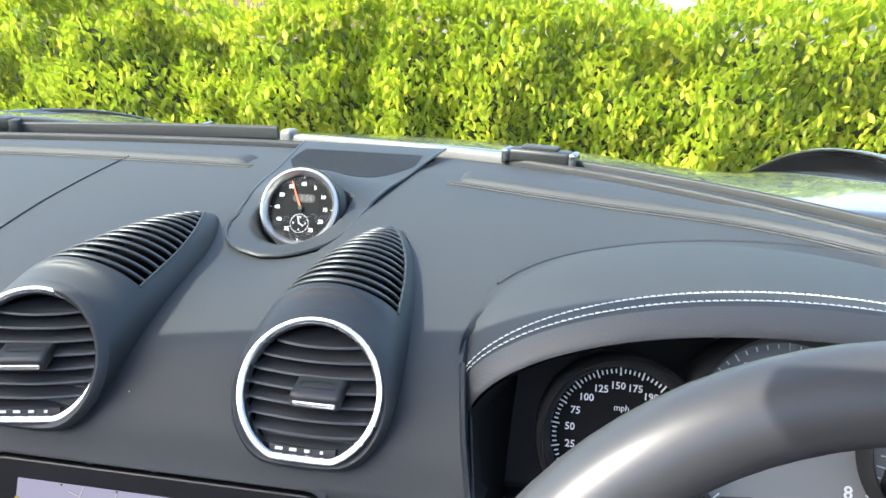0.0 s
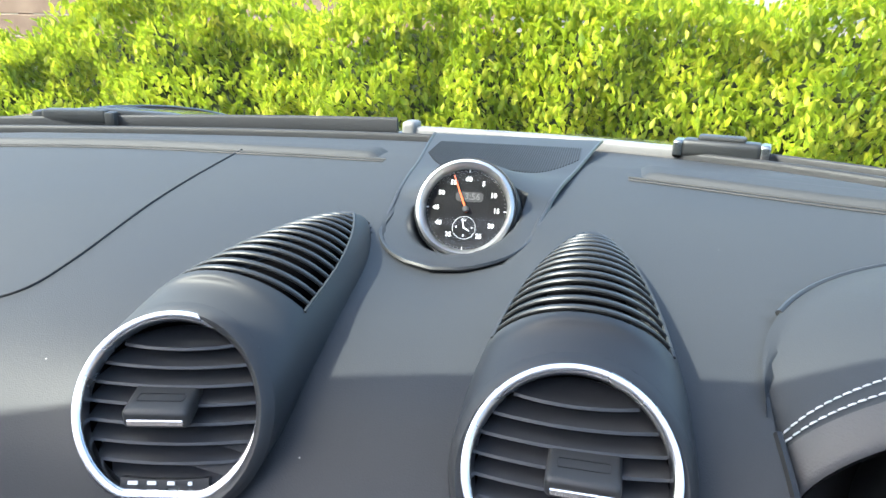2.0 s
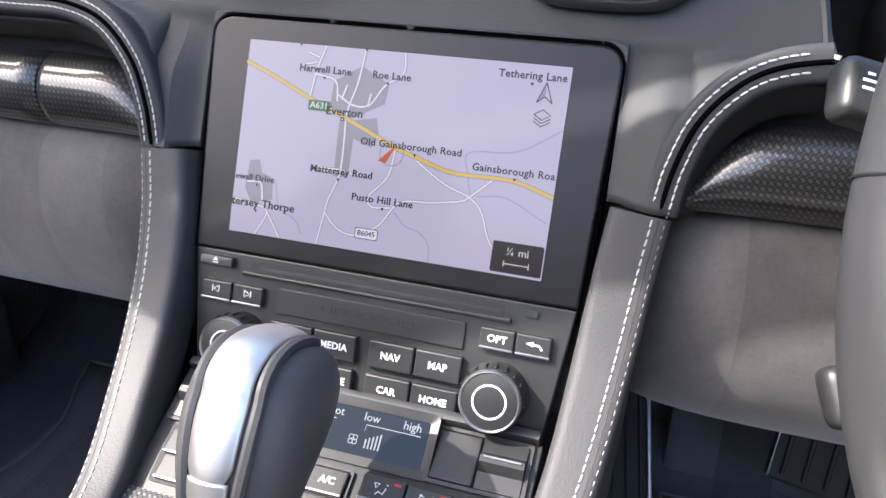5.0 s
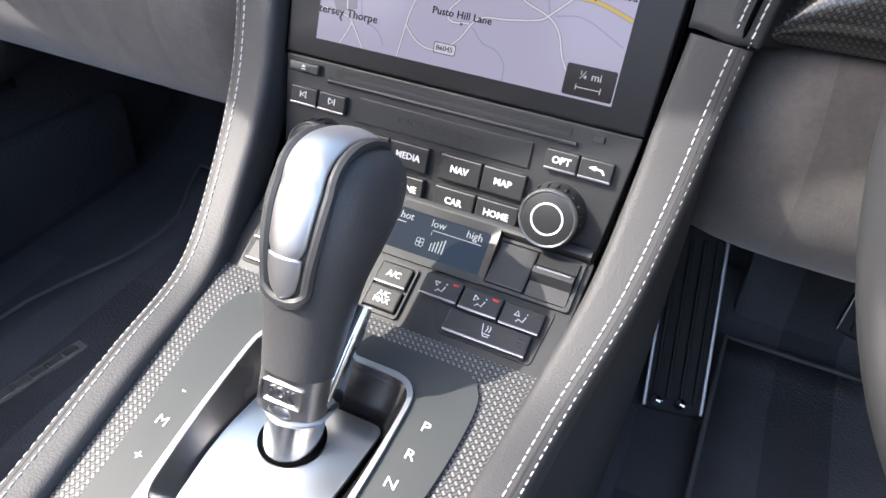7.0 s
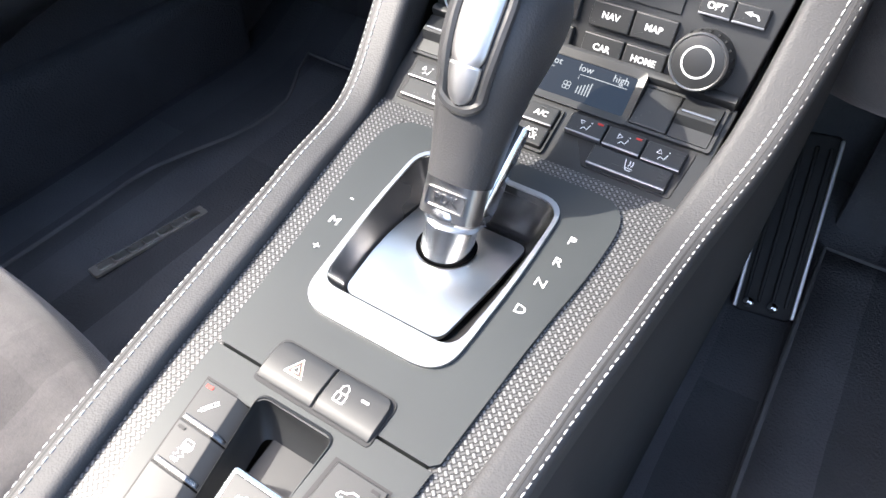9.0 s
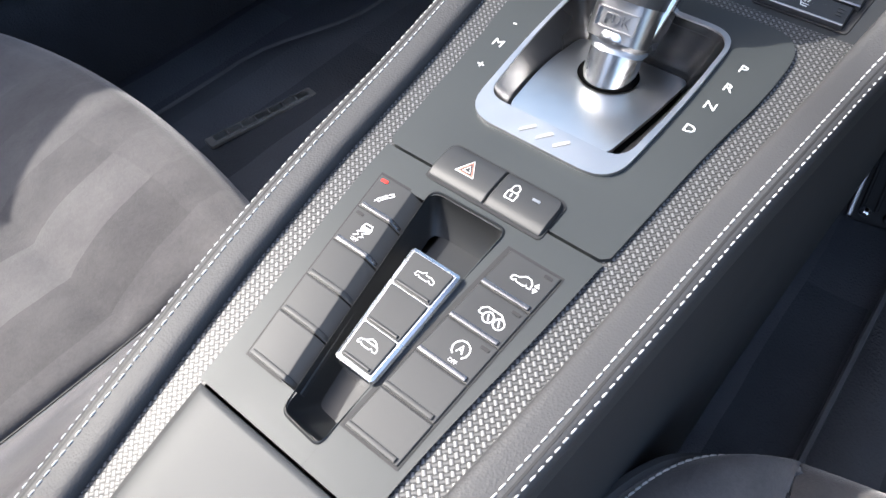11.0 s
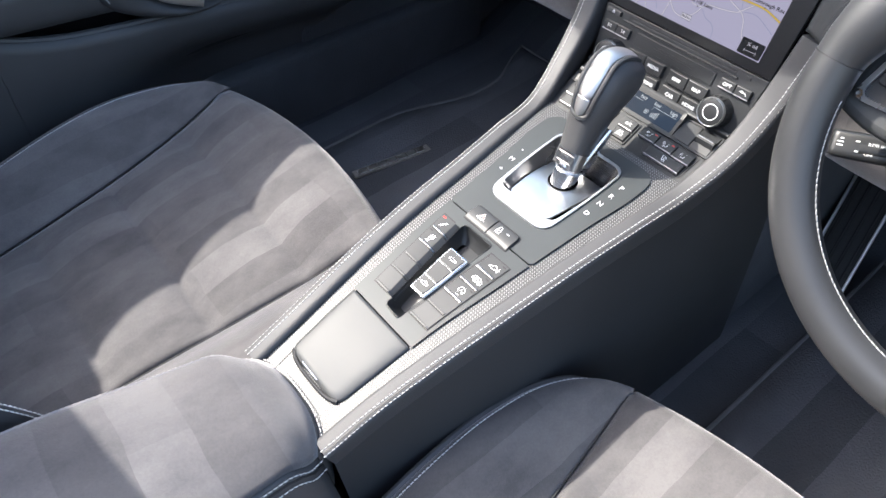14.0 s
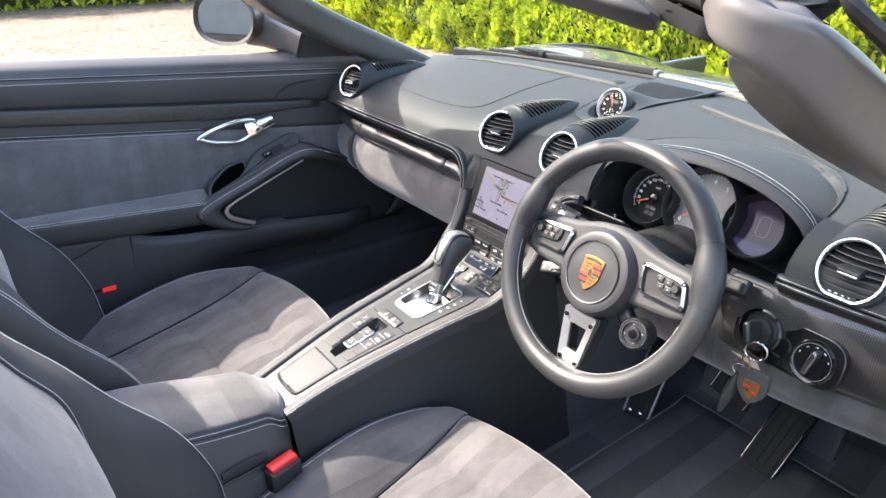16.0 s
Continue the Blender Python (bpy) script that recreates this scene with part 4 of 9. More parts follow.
def build_pod(cx, cy, cz, length, tip_x, tip_z):
    """The bullet-shaped housing behind a vent, louvred on top."""
    pod = thing("vent_housing", (cx, cy, cz), "bullet-shaped black vent housing with louvres", "vent housing", "vent housings")

    def shell(s, a, k=1.0):
        r = 0.0445 * (1 - s ** 1.9) ** 0.66 * k
        low = r * math.sin(a)
        cut = -0.0380 * k - 0.02 * s       # the flat foot that follows the ring
        low = 0.5 * (low + cut + math.sqrt((low - cut) ** 2 + 0.005 ** 2))
        c = Vector((lerp(cx, tip_x, s), cy + length * s, lerp(cz - 0.001, tip_z - 0.012, s ** 0.8)))
        lean = lerp(27, -32, smooth01(0.0, 0.35, s))
        return c + Vector((r * math.cos(a), low * math.sin(radians(lean)), low * 0.9))

    A0, A1 = radians(-62), radians(242)

    def open_half(s):
        """Half angle of the louvred opening, round at its tip."""
        return radians(60) * math.sqrt(max(0.0, 1 - max(0.0, (s - 0.27) / 0.67) ** 3.2)) if s < 0.94 else 0.0

    part("collar", grid(lambda u, v: shell(lerp(0.0, 0.275, u), lerp(A0, A1, v)), 14, 44), pod_skin, pod, "smooth black collar", angle=70)
    part("lip", grid(lambda u, v: shell(0, lerp(0, 2 * math.pi, v), lerp(1.0, 0.84, u)) + Vector((0, -0.0015 * smooth01(0.0, 0.5, u) - 0.003 * math.sin(u * math.pi), 0.001 * math.sin(u * math.pi))), 6, 48, close_v=True), pod_skin, pod)
    # cavity and wall coloured near-black so the louvre gaps read as shaded
    part("cavity", grid(lambda u, v: shell(lerp(0.22, 0.985, u), lerp(A0, A1, v), 0.60), 14, 30), shade_black, pod, "louvre cavity in near-black for its shade")
    for side in (-1, 1):
        edge = lambda s, side=side: math.pi / 2 + side * open_half(s)
        part("flank", grid(lambda u, v: shell(lerp(0.27, 1.0, u), lerp(A0 if side < 0 else A1, edge(lerp(0.27, 1.0, u)), v)), 44, 18), pod_skin, pod, "smooth black flank", angle=70)
        rim = [shell(lerp(0.27, 0.94, i / 40), edge(lerp(0.27, 0.94, i / 40)), 0.998) for i in range(41)]
        part("louvre_rim", tube(rim, 0.0009, 6), pod_skin, pod)
    part("louvre_wall", grid(lambda u, v: shell(0.272 + 0.004 * u, lerp(radians(30), radians(150), v), lerp(1.0, 0.6, u)), 2, 20), shade_black, pod)
    n = 14
    for i in range(n):
        s = lerp(0.315, 0.915, i / (n - 1))
        h = open_half(s) + radians(1.5)
        row = [shell(s, lerp(math.pi / 2 - h, math.pi / 2 + h, j / 20), 0.985) for j in range(21)]
        part("louvre", sweep(row, rounded([(-0.0014, -0.0012), (0.0014, -0.0012), (0.0014, 0.0006), (-0.0014, 0.0006)], 0.0005, 1), lambda q: Vector((0, -0.15, 1))), satin_black, pod)
    return pod


build_pod(-0.0755, 0.497, 0.8450, 0.20, -0.066, 0.886)
build_pod(0.0845, 0.497, 0.8420, 0.20, 0.083, 0.885)
build_pod(-0.607, 0.488, 0.850, 0.20, -0.585, 0.886)
build_pod(0.583, 0.478, 0.834, 0.20, 0.575, 0.884)

# ---- dash clock ----
CLOCK = pose(0, 0.716, 0.880, 64)
clock_pod = thing("clock_housing", (0, 0.78, 0.87), "triangular black clock housing on the dash top", "clock housing")


def pod_top(x, y):
    rim = 0.8745 + 0.012 * smooth01(0.66, 0.80, y) + 0.006 * smooth01(0.8, 0.95, y)
    hump = 0.019 * smooth01(0.725, 0.745, y) * math.exp(-(x / 0.040) ** 2 * 1.4) * smooth01(0.825, 0.750, y)
    z = rim + hump - 0.010 * math.exp(-(x / 0.05) ** 2 - ((y - 0.65) / 0.05) ** 2)
    h = math.sqrt(max(0.0, 0.036 ** 2 - x * x))
    if h > 0 and y < 0.738:          # the recess in front of the clock
        y_edge, z_edge = 0.716 - 0.438 * h, 0.881 - 0.899 * h
        z = min(z, z_edge - 0.003 + max(0.0, y_edge - y) * 0.55)
    return z


part("housing", grid(lambda u, v: (lambda y: Vector((lerp(-1, 1, v) * clock_half(y), y, pod_top(lerp(-1, 1, v) * clock_half(y), y))))(lerp(0.6385, 0.955, u)), 70, 48), pod_skin, clock_pod, "smooth black housing", angle=70)
part("edge", tube([Vector((lerp(-1, 1, k) * 0, 0, 0)) + Vector((sx_ * clock_half(y_), y_, pod_top(sx_ * clock_half(y_), y_) - 0.0005)) for sx_, y_, k in [(-1, lerp(0.955, 0.6382, (i / 40) ** 0.7), 0) for i in range(41)] + [(1, lerp(0.6382, 0.955, (i / 40) ** 1.4), 0) for i in range(1, 41)]], 0.0016, 6), satin_black, clock_pod)
part("hood_collar", revolve([(0.0335, -0.026), (0.0352, -0.02), (0.0354, -0.004), (0.0345, 0.0015), (0.0333, 0.001), (0.033, -0.02)], 48, CLOCK), pod_skin, clock_pod)
for k in range(64):
    x = lerp(-0.064, 0.064, k / 63)
    y0 = 0.800 + 0.070 * (abs(x) / 0.066) ** 2.6
    rib = [Vector((x, lerp(y0, 0.912, i / 6), pod_top(x, lerp(y0, 0.912, i / 6)) + 0.0003)) for i in range(7)]
    part("rib", sweep(rib, [(-0.0005, -0.001), (0.0005, -0.001), (0.0005, 0.0004), (-0.0005, 0.0004)]), matt_black, clock_pod)

dark_metal_print = material("dim_digits", (0.09, 0.09, 0.09), 0.6)[0]
clock = thing("dash_clock", CLOCK.translation, "round stopwatch clock in a satin silver bezel", "clock")
part("bezel", revolve([(0.0325, -0.012), (0.0335, -0.002), (0.0325, 0.005), (0.0305, 0.0062), (0.0282, 0.004), (0.0272, -0.001)], 64, CLOCK), brushed, clock, "satin silver bezel")
part("dial", revolve([(0.0, -0.0012), (0.0278, -0.0012), (0.0282, -0.006)], 48, CLOCK), dial_black, clock, "black dial")
part("dial_weave", revolve([(0.0, -0.0009), (0.0155, -0.0009), (0.0155, -0.0012)], 48, CLOCK), material("dial_centre", (0.011, 0.011, 0.012), 0.8, Specular_IOR_Level=0.1)[0], clock, "fine woven dial centre")
for k in range(60):
    m = CLOCK @ pose(0, 0, -0.0008, 0, 0, 6 * k) @ pose(0, 0.0262, 0)
    part("tick", box(0.0006 if k % 15 == 0 else 0.00022, 0.0022 if k % 15 == 0 else 0.0010, 0.0002, m=m), white_print if k % 15 == 0 else grey_print, clock)
for k, word in enumerate(("60", "5", "10", "15", "20", "25", None, "35", "40", "45", "50", "55")):
    if word:
        a = radians(90 - 30 * k)
        letters("numeral", word, 0.0043, CLOCK @ pose(0.0203 * math.cos(a), 0.0203 * math.sin(a), -0.0008), white_print, clock, bold=0.02)
sub = CLOCK @ pose(0, -0.0125, -0.0006)
part("sub_dial", frame_slab([(x, y) for x, y in ring(0.0077, 32)], [(x, y) for x, y in ring(0.0075, 32)], 0, 0.0002, sub), white_print, clock)
for k, word in enumerate(("12", "3", "6", "9")):
    a = radians(90 - 90 * k)
    letters("numeral", word, 0.0024, sub @ pose(0.0052 * math.cos(a), 0.0052 * math.sin(a), 0.0001), white_print, clock)
for ang, ln in ((-118, 0.0048), (15, 0.0068)):
    part("hand", box(0.0007, ln, 0.0003, m=sub @ pose(0, 0, 0.0006, 0, 0, ang) @ pose(0, ln / 2 - 0.0006, 0)), white_print, clock)
part("lcd", slab(rect(0.0185, 0.0065, 0.003, 4, 0.0015, 0.0085), -0.0009, -0.0006, m=CLOCK), satin_black, clock)
letters("digits", "3:56", 0.0062, CLOCK @ pose(0.0035, 0.0085, -0.0004), dark_metal_print, clock, bold=0.01)
part("needle", slab([(-0.0007, -0.0022), (0.0007, -0.0022), (0.0003, 0.0242), (-0.0003, 0.0242)], 0.0004, 0.0009, m=CLOCK @ pose(0, 0, 0, 0, 0, 24)), orange_paint, clock, "orange needle")
part("needle_hub", revolve([(0.0022, 0.0), (0.0022, 0.0014), (0.0016, 0.002), (0, 0.0021)], 20, CLOCK), dark_grey, clock)
part("lens", revolve([(0, 0.0036), (0.016, 0.0034), (0.0282, 0.0028)], 40, CLOCK), lens_glass, clock).visible_shadow = False

# ---- steering wheel ----
WHEEL = pose(0.330, 0.336, 0.780, 67)
HUB = WHEEL @ pose(-0.006, -0.011, -0.026)      # the airbag and the spokes sit deeper than the rim
SPOKE = WHEEL @ pose(-0.006, -0.011, -0.014)
wheel = thing("steering_wheel", WHEEL.translation, "black leather sports steering wheel with silver spokes", "steering wheel")
WR = 0.1590
for k, (a0, a1) in enumerate(((-88, 3), (3, 30), (30, 150), (150, 177), (177, 272))):
    arc = [WHEEL @ Vector((WR * math.cos(radians(lerp(a0, a1, i / 30))), WR * math.sin(radians(lerp(a0, a1, i / 30))), 0)) for i in range(31)]
    nrm = (WHEEL.to_3x3() @ Vector((0, 0, 1)))
    if k in (1, 3):      # thumb grips beside the side spokes swell towards the hub
        swell = lambda q: 0.0040 * math.sin(math.pi * q) ** 1.5
        arc = [WHEEL.translation + (p - WHEEL.translation) * (1 - 0.6 * swell(i / 30) / WR) for i, p in enumerate(arc)]
        part("rim", sweep(arc, lambda q: ring(0.0160 + swell(q), 20, 0.0166 + 0.6 * swell(q)), nrm), smooth_leather, wheel, "swelling leather thumb grip")
    else:
        part("rim", sweep(arc, ring(0.0160, 20, 0.0166), nrm), smooth_leather, wheel, "black leather rim")
for a in (-88, 3, 30, 150, 177):
    c = radians(a)
    m = WHEEL @ Matrix.Translation((WR * math.cos(c), WR * math.sin(c), 0)) @ pose(0, 0, 0, 90, 0, a)
    part("rim_seam", revolve([(0.0164, -0.0005), (0.0168, 0), (0.0164, 0.0005)], 20, m), matt_black, wheel)
inner = [WHEEL @ Vector(((WR - 0.0158) * math.cos(radians(a)), (WR - 0.0158) * math.sin(radians(a)), 0.004)) for a in range(0, 361, 3)]
for a0, a1 in ((62, 88), (93, 118)):
    stitches(inner[a0:a1], WHEEL.to_3x3() @ Vector((0, 0, 1)), wheel, 0.0055, 0.0046, 0.0006, mat=grey_print)
dark_metal = grained("dark_satin_metal", (0.24, 0.24, 0.245), (0.31, 0.31, 0.315), (0.20, 0.28), 900, 0.00004, 0.2, 25, Metallic=1.0)
spoke_silver = grained("bright_cast_silver", (0.58, 0.58, 0.59), (0.68, 0.68, 0.69), (0.32, 0.42), 900, 0.00005, 0.25, 25, Metallic=0.92)
BADGE = HUB @ Matrix.Diagonal((1.22, 1.22, 1, 1))
part("hub", revolve([(0.0, 0.030), (0.03, 0.0295), (0.046, 0.0275), (0.050, 0.0285), (0.057, 0.026), (0.0625, 0.016), (0.0635, 0.0), (0.058, -0.03), (0.045, -0.05)], 56, HUB @ Matrix.Diagonal((0.965, 0.965, 1, 1))), smooth_leather, wheel, "round black airbag cover")
part("hub_ring", revolve([(0.0492, 0.0272), (0.0496, 0.0290), (0.0502, 0.0292), (0.0506, 0.0282)], 56, HUB @ pose(0, 0, 0.0008) @ Matrix.Diagonal((0.85, 0.85, 1, 1))), dark_metal, wheel, "thin silver ring")
crest = part("badge", slab(rounded([(-0.0145, 0.017), (0, 0.0195), (0.0145, 0.017), (0.0135, -0.008), (0, -0.021), (-0.0135, -0.008)], [0.002, 0.004, 0.002, 0.012, 0.004, 0.012], 4), 0.029, 0.0315, 0.0006, m=BADGE @ pose(0, -0.002, 0)), gold, wheel, "gold enamel shield badge")
for side, top in ((1, 0.0100), (-1, -0.0022)):      # striped quarters
    for k in range(4):
        y = top - 0.0031 * k
        w = 0.0118 - (0.0009 * k if side < 0 else 0.0)
        part("badge_stripe", slab(rect(w, 0.0029, 0.0003, 2, side * (0.0012 + w / 2), y - 0.002), 0.0315, 0.0321, m=BADGE), red_print if k % 2 == 0 else matt_black, crest)
for side, top in ((-1, 0.0100), (1, -0.0030)):      # antlers on the plain quarters
    for k in range(3):
        y = top - 0.0036 * k
        w = 0.0100 - (0.0016 * k if side > 0 else 0.0)
        part("badge_antler", slab(rounded([(side * 0.0018, y - 0.0008), (side * (0.0018 + w * 0.5), y - 0.0014), (side * (0.0018 + w), y + 0.0006), (side * (0.0018 + w * 0.5), y - 0.0002), (side * 0.0018, y + 0.0004)], 0.0003, 2), 0.0315, 0.0320, m=BADGE @ pose(0, -0.002, 0)), matt_black, crest)
for k in range(7):
    part("badge_bar", slab(rect(0.0022, 0.0020, 0.0003, 2, -0.0096 + 0.0032 * k, 0.0128 + 0.0012 * math.cos(0.45 * (k - 3))), 0.0315, 0.0320, m=BADGE @ pose(0, -0.001, 0)), matt_black, crest)
part("badge_centre", slab(rounded([(-0.0043, 0.0052), (0.0043, 0.0052), (0.0040, -0.0022), (0, -0.0060), (-0.0040, -0.0022)], [0.0008, 0.0008, 0.003, 0.001, 0.003], 3), 0.0315, 0.0325, m=BADGE @ pose(0, -0.001, 0)), gold, crest)
part("badge_figure", slab(rounded([(-0.0018, -0.0042), (0.0016, -0.0042), (0.0024, 0.001), (0.001, 0.0038), (-0.0015, 0.003)], 0.001, 2), 0.0325, 0.0330, m=BADGE @ pose(0, -0.001, 0)), matt_black, crest)


spoke_grey = grained("matt_grey_spoke_cover", (0.036, 0.038, 0.039), (0.046, 0.048, 0.049), (0.58, 0.68), 1500, 0.0001, 0.25, 12)
carrier = [(-0.142, 0.040), (-0.128, 0.050), (-0.095, 0.052), (-0.062, 0.056), (-0.030, 0.066), (0.0, 0.070), (0.030, 0.066), (0.062, 0.056), (0.095, 0.052), (0.128, 0.050), (0.142, 0.040),
           (0.148, -0.008), (0.120, -0.016), (0.062, -0.020), (0.0, -0.022), (-0.062, -0.020), (-0.120, -0.016), (-0.148, -0.008)]
part("spoke_carrier", slab(rounded(carrier, 0.008, 3), -0.026, 0.000, 0.008, 4, m=SPOKE), spoke_grey, wheel, "smooth dark grey spoke cover")


def spoke(sx):
    plate = rounded([(sx * 0.0600, 0.0410), (sx * 0.1280, 0.0375), (sx * 0.1385, 0.0010), (sx * 0.0690, 0.0015)], [0.010, 0.011, 0.010, 0.006], 5)
    inset = lambda k: [(sx * 0.099 + (x - sx * 0.099) * k, 0.0205 + (y - 0.0205) * (k - 0.04)) for x, y in plate]
    part("spoke_gap", slab([(sx * 0.099 + (x - sx * 0.099) * 1.03, 0.0205 + (y - 0.0205) * 1.05) for x, y in plate], -0.004, 0.0016, 0.0006, m=SPOKE), matt_black, wheel)
    part("spoke_trim", frame_slab(plate, inset(0.88), 0.000, 0.0046, SPOKE, 0.0012), chrome, wheel, "polished silver spoke trim")
    part("spoke_recess", slab(inset(0.885), -0.001, 0.0014, m=SPOKE), dark_metal, wheel, "polished recess")
    pad = rounded([(sx * 0.0880, 0.0345), (sx * 0.1245, 0.0325), (sx * 0.1300, 0.0135), (sx * 0.1130, 0.0130), (sx * 0.0950, 0.0150)], 0.004, 4) if sx > 0 else rounded([(-0.0800, 0.0345), (-0.1245, 0.0325), (-0.1290, 0.0150), (-0.1080, 0.0130), (-0.0840, 0.0160)], 0.004, 4)
    part("key_pad", slab(pad, 0.001, 0.0050, 0.001, m=SPOKE), matt_black, wheel, "black key pad")
    for x, y, w, h in ((0.093, 0.0290, 0.0105, 0.0066), (0.106, 0.0285, 0.0115, 0.0066), (0.097, 0.0205, 0.0105, 0.0062), (0.1085, 0.0198, 0.0105, 0.0062)):
        part("key", slab(rect(w, h, 0.0016, 3, sx * x, y), 0.0046, 0.0066, 0.0006, m=SPOKE), satin_black, wheel)
        part("key_mark", box(w * 0.28, 0.0009, 0.0002, m=SPOKE @ pose(sx * x, y, 0.0067)), grey_print, wheel)
    part("roller", revolve([(0.0058, 0.004), (0.0058, 0.0085), (0.0044, 0.0105), (0, 0.0108)], 20, SPOKE @ pose(sx * 0.1195, 0.0245, 0)), satin_black, wheel, "ribbed black roller")
    for x, y in ((0.0660, 0.0370), (0.1260, 0.0340), (0.1340, 0.0050), (0.0730, 0.0050)):
        part("screw", revolve([(0.0030, 0.0040), (0.0030, 0.0062), (0.0014, 0.0062), (0.0013, 0.0046)], 12, SPOKE @ pose(sx * x, y, 0)), gloss_black, wheel)
    part("paddle", slab(rounded([(sx * 0.095, 0.034), (sx * 0.128, 0.058), (sx * 0.140, 0.036), (sx * 0.118, 0.014)], 0.006, 3), -0.036, -0.031, 0.001, m=SPOKE), brushed, wheel, "silver shift paddle")


spoke(-1)
spoke(1)
LOWER = SPOKE @ pose(0, -0.060, 0.0) @ pose(0, 0, 0, 7) @ pose(0, 0.060, 0.002)
low_out = rounded([(-0.0290, -0.058), (0.0290, -0.058), (0.0185, -0.136), (-0.0185, -0.136)], 0.005, 4)
low_in = [(x * 0.50, -0.098 + (y + 0.098) * 0.48) for x, y in low_out]
part("lower_spoke", frame_slab(low_out, low_in, -0.004, 0.004, LOWER, -0.003), spoke_silver, wheel, "satin silver lower spoke")
part("lower_spoke_back", frame_slab([(x * 1.10, y) for x, y in low_out], low_in, -0.020, -0.002, LOWER), satin_black, wheel)
for x, y in ((-0.0225, -0.070), (0.0225, -0.070), (-0.0140, -0.130), (0.0140, -0.130)):
    part("screw", revolve([(0.003, 0.002), (0.003, 0.0055), (0.0014, 0.0055), (0.0012, 0.004)], 12, LOWER @ pose(x, y, 0)), gloss_black, wheel)
DRIVE = SPOKE @ pose(0.080, -0.053, -0.008, 0, 8)
mode = part("mode_dial", revolve([(0.0205, -0.024), (0.0215, 0.000), (0.0195, 0.004), (0.0150, 0.0045), (0.0145, 0.002), (0.0098, 0.002), (0.0092, 0.0050), (0, 0.0056)], 36, DRIVE), satin_black, wheel, "black rotary mode dial")
part("mode_ring", revolve([(0.0196, 0.0034), (0.0190, 0.0050), (0.0176, 0.0050), (0.0172, 0.0040)], 36, DRIVE), dark_metal, mode, "thin bright ring")
for k in range(4):
    part("mode_mark", box(0.0030, 0.0011, 0.0004, m=DRIVE @ pose(0, 0, 0, 0, 0, 90 * k + 20) @ pose(0, 0.0122, 0.0024)), grey_print, mode)
part("mode_button", revolve([(0.0062, 0.0050), (0.0058, 0.0066), (0, 0.0070)], 24, DRIVE), gloss_black, mode)
part("mode_dial_arm", box(0.052, 0.022, 0.018, 0.007, 4, SPOKE @ pose(0.060, -0.044, -0.018, 0, 0, -38)), satin_black, wheel)

# ---- stalks ----
def build_stalk(name, a, b, label, words=(), button=False):
    """A stalk from the column to the flat end b that faces the driver."""
    a, b = Vector(a), Vector(b)
    st = thing(name, a, label, "stalk")
    d = (b - a).normalized()
    part("arm", sweep([a.lerp(b - d * 0.02, i / 8) for i in range(9)], lambda q: ring(lerp(0.006, 0.0085, q), 14, lerp(0.005, 0.0060, q)), (0, 0, 1)), satin_black, st)
    along = d if d.x > 0 else -d
    m = Matrix.Translation(b - d * 0.026) @ Vector((1, 0, 0)).rotation_difference(along).to_matrix().to_4x4() @ pose(0, 0, 0, -38)
    tip = part("tip", box(0.052, 0.0125, 0.0205, 0.0055, 5, m), satin_black, st, "flat satin black end")
    for x, z, word, size in words:
        letters("word", word, size, m @ pose(x, -0.0064, z, 90), white_print, tip, depth=0.0001)
    for x, z, w, h in ((-0.019, 0.001, 0.0042, 0.0009), (-0.019, -0.0016, 0.0042, 0.0009), (-0.0185, 0.0034, 0.0024, 0.0009), (-0.008, 0.0030, 0.0026, 0.0009), (-0.007, -0.0044, 0.0026, 0.0009)):
        part("mark", box(w, 0.0003, h, m=m @ pose(x, -0.0064, z)), white_print, tip)
    if button:
        part("button", box(0.020, 0.010, 0.014, 0.003, 4, m @ pose(0.013, -0.0090, -0.004)), dark_grey, st, "raised grey button")
    return st


build_stalk("indicator_stalk", (0.270, 0.440, 0.770), (0.1615, 0.4090, 0.7965), "flat black indicator stalk with white marks", button=True)
build_stalk("cruise_stalk", (0.275, 0.412, 0.722), (0.1765, 0.3825, 0.7030), "flat black cruise control stalk with white words", ((0.006, 0.0016, "RESUME", 0.0040), (0.001, -0.0056, "OFF", 0.0036)))
build_stalk("wiper_stalk", (0.380, 0.462, 0.762), (0.482, 0.448, 0.776), "flat black wiper stalk with white marks", button=True)

# ---- instrument cluster ----
HX = 0.335
hood = thing("instrument_hood", (HX, 0.6, 0.84), "arched leather instrument hood with double stitching", "instrument hood")


def dash_z(x, y):
    """Height of the dash skin at a place on its top."""
    lo, hi = 0.0, 0.8
    for _ in range(30):
        mid = (lo + hi) / 2
        if dash_point(x, mid).y > y:
            lo = mid
        else:
            hi = mid
    return dash_point(x, lo).z


def hood_edge(a, k=1.0, y=0.54):
    """The arch's lip, a from 0 (passenger's end) to 1."""
    t = math.pi * a
    return Vector((HX - 0.1785 * k * math.cos(t), y, 0.831 + 0.069 * k * max(0.0, math.sin(t)) ** 1.12))


def hood_point(u, v):
    f = hood_edge(u, 1.0, 0.528 + 0.002 * math.sin(math.pi * u))
    t = math.pi * u
    b = Vector((HX - 0.1785 * math.cos(t), 0.545 + 0.150 * math.sin(t), 0.857 + 0.024 * math.sin(t) ** 0.8))
    p = f.lerp(b, v)
    p.z += 0.008 * math.sin(math.pi * v) * math.sin(t)
    if v > 0.5:
        p.z = max(p.z, dash_z(p.x, p.y) + 0.0032 * smooth01(0.5, 0.8, v))
    return p


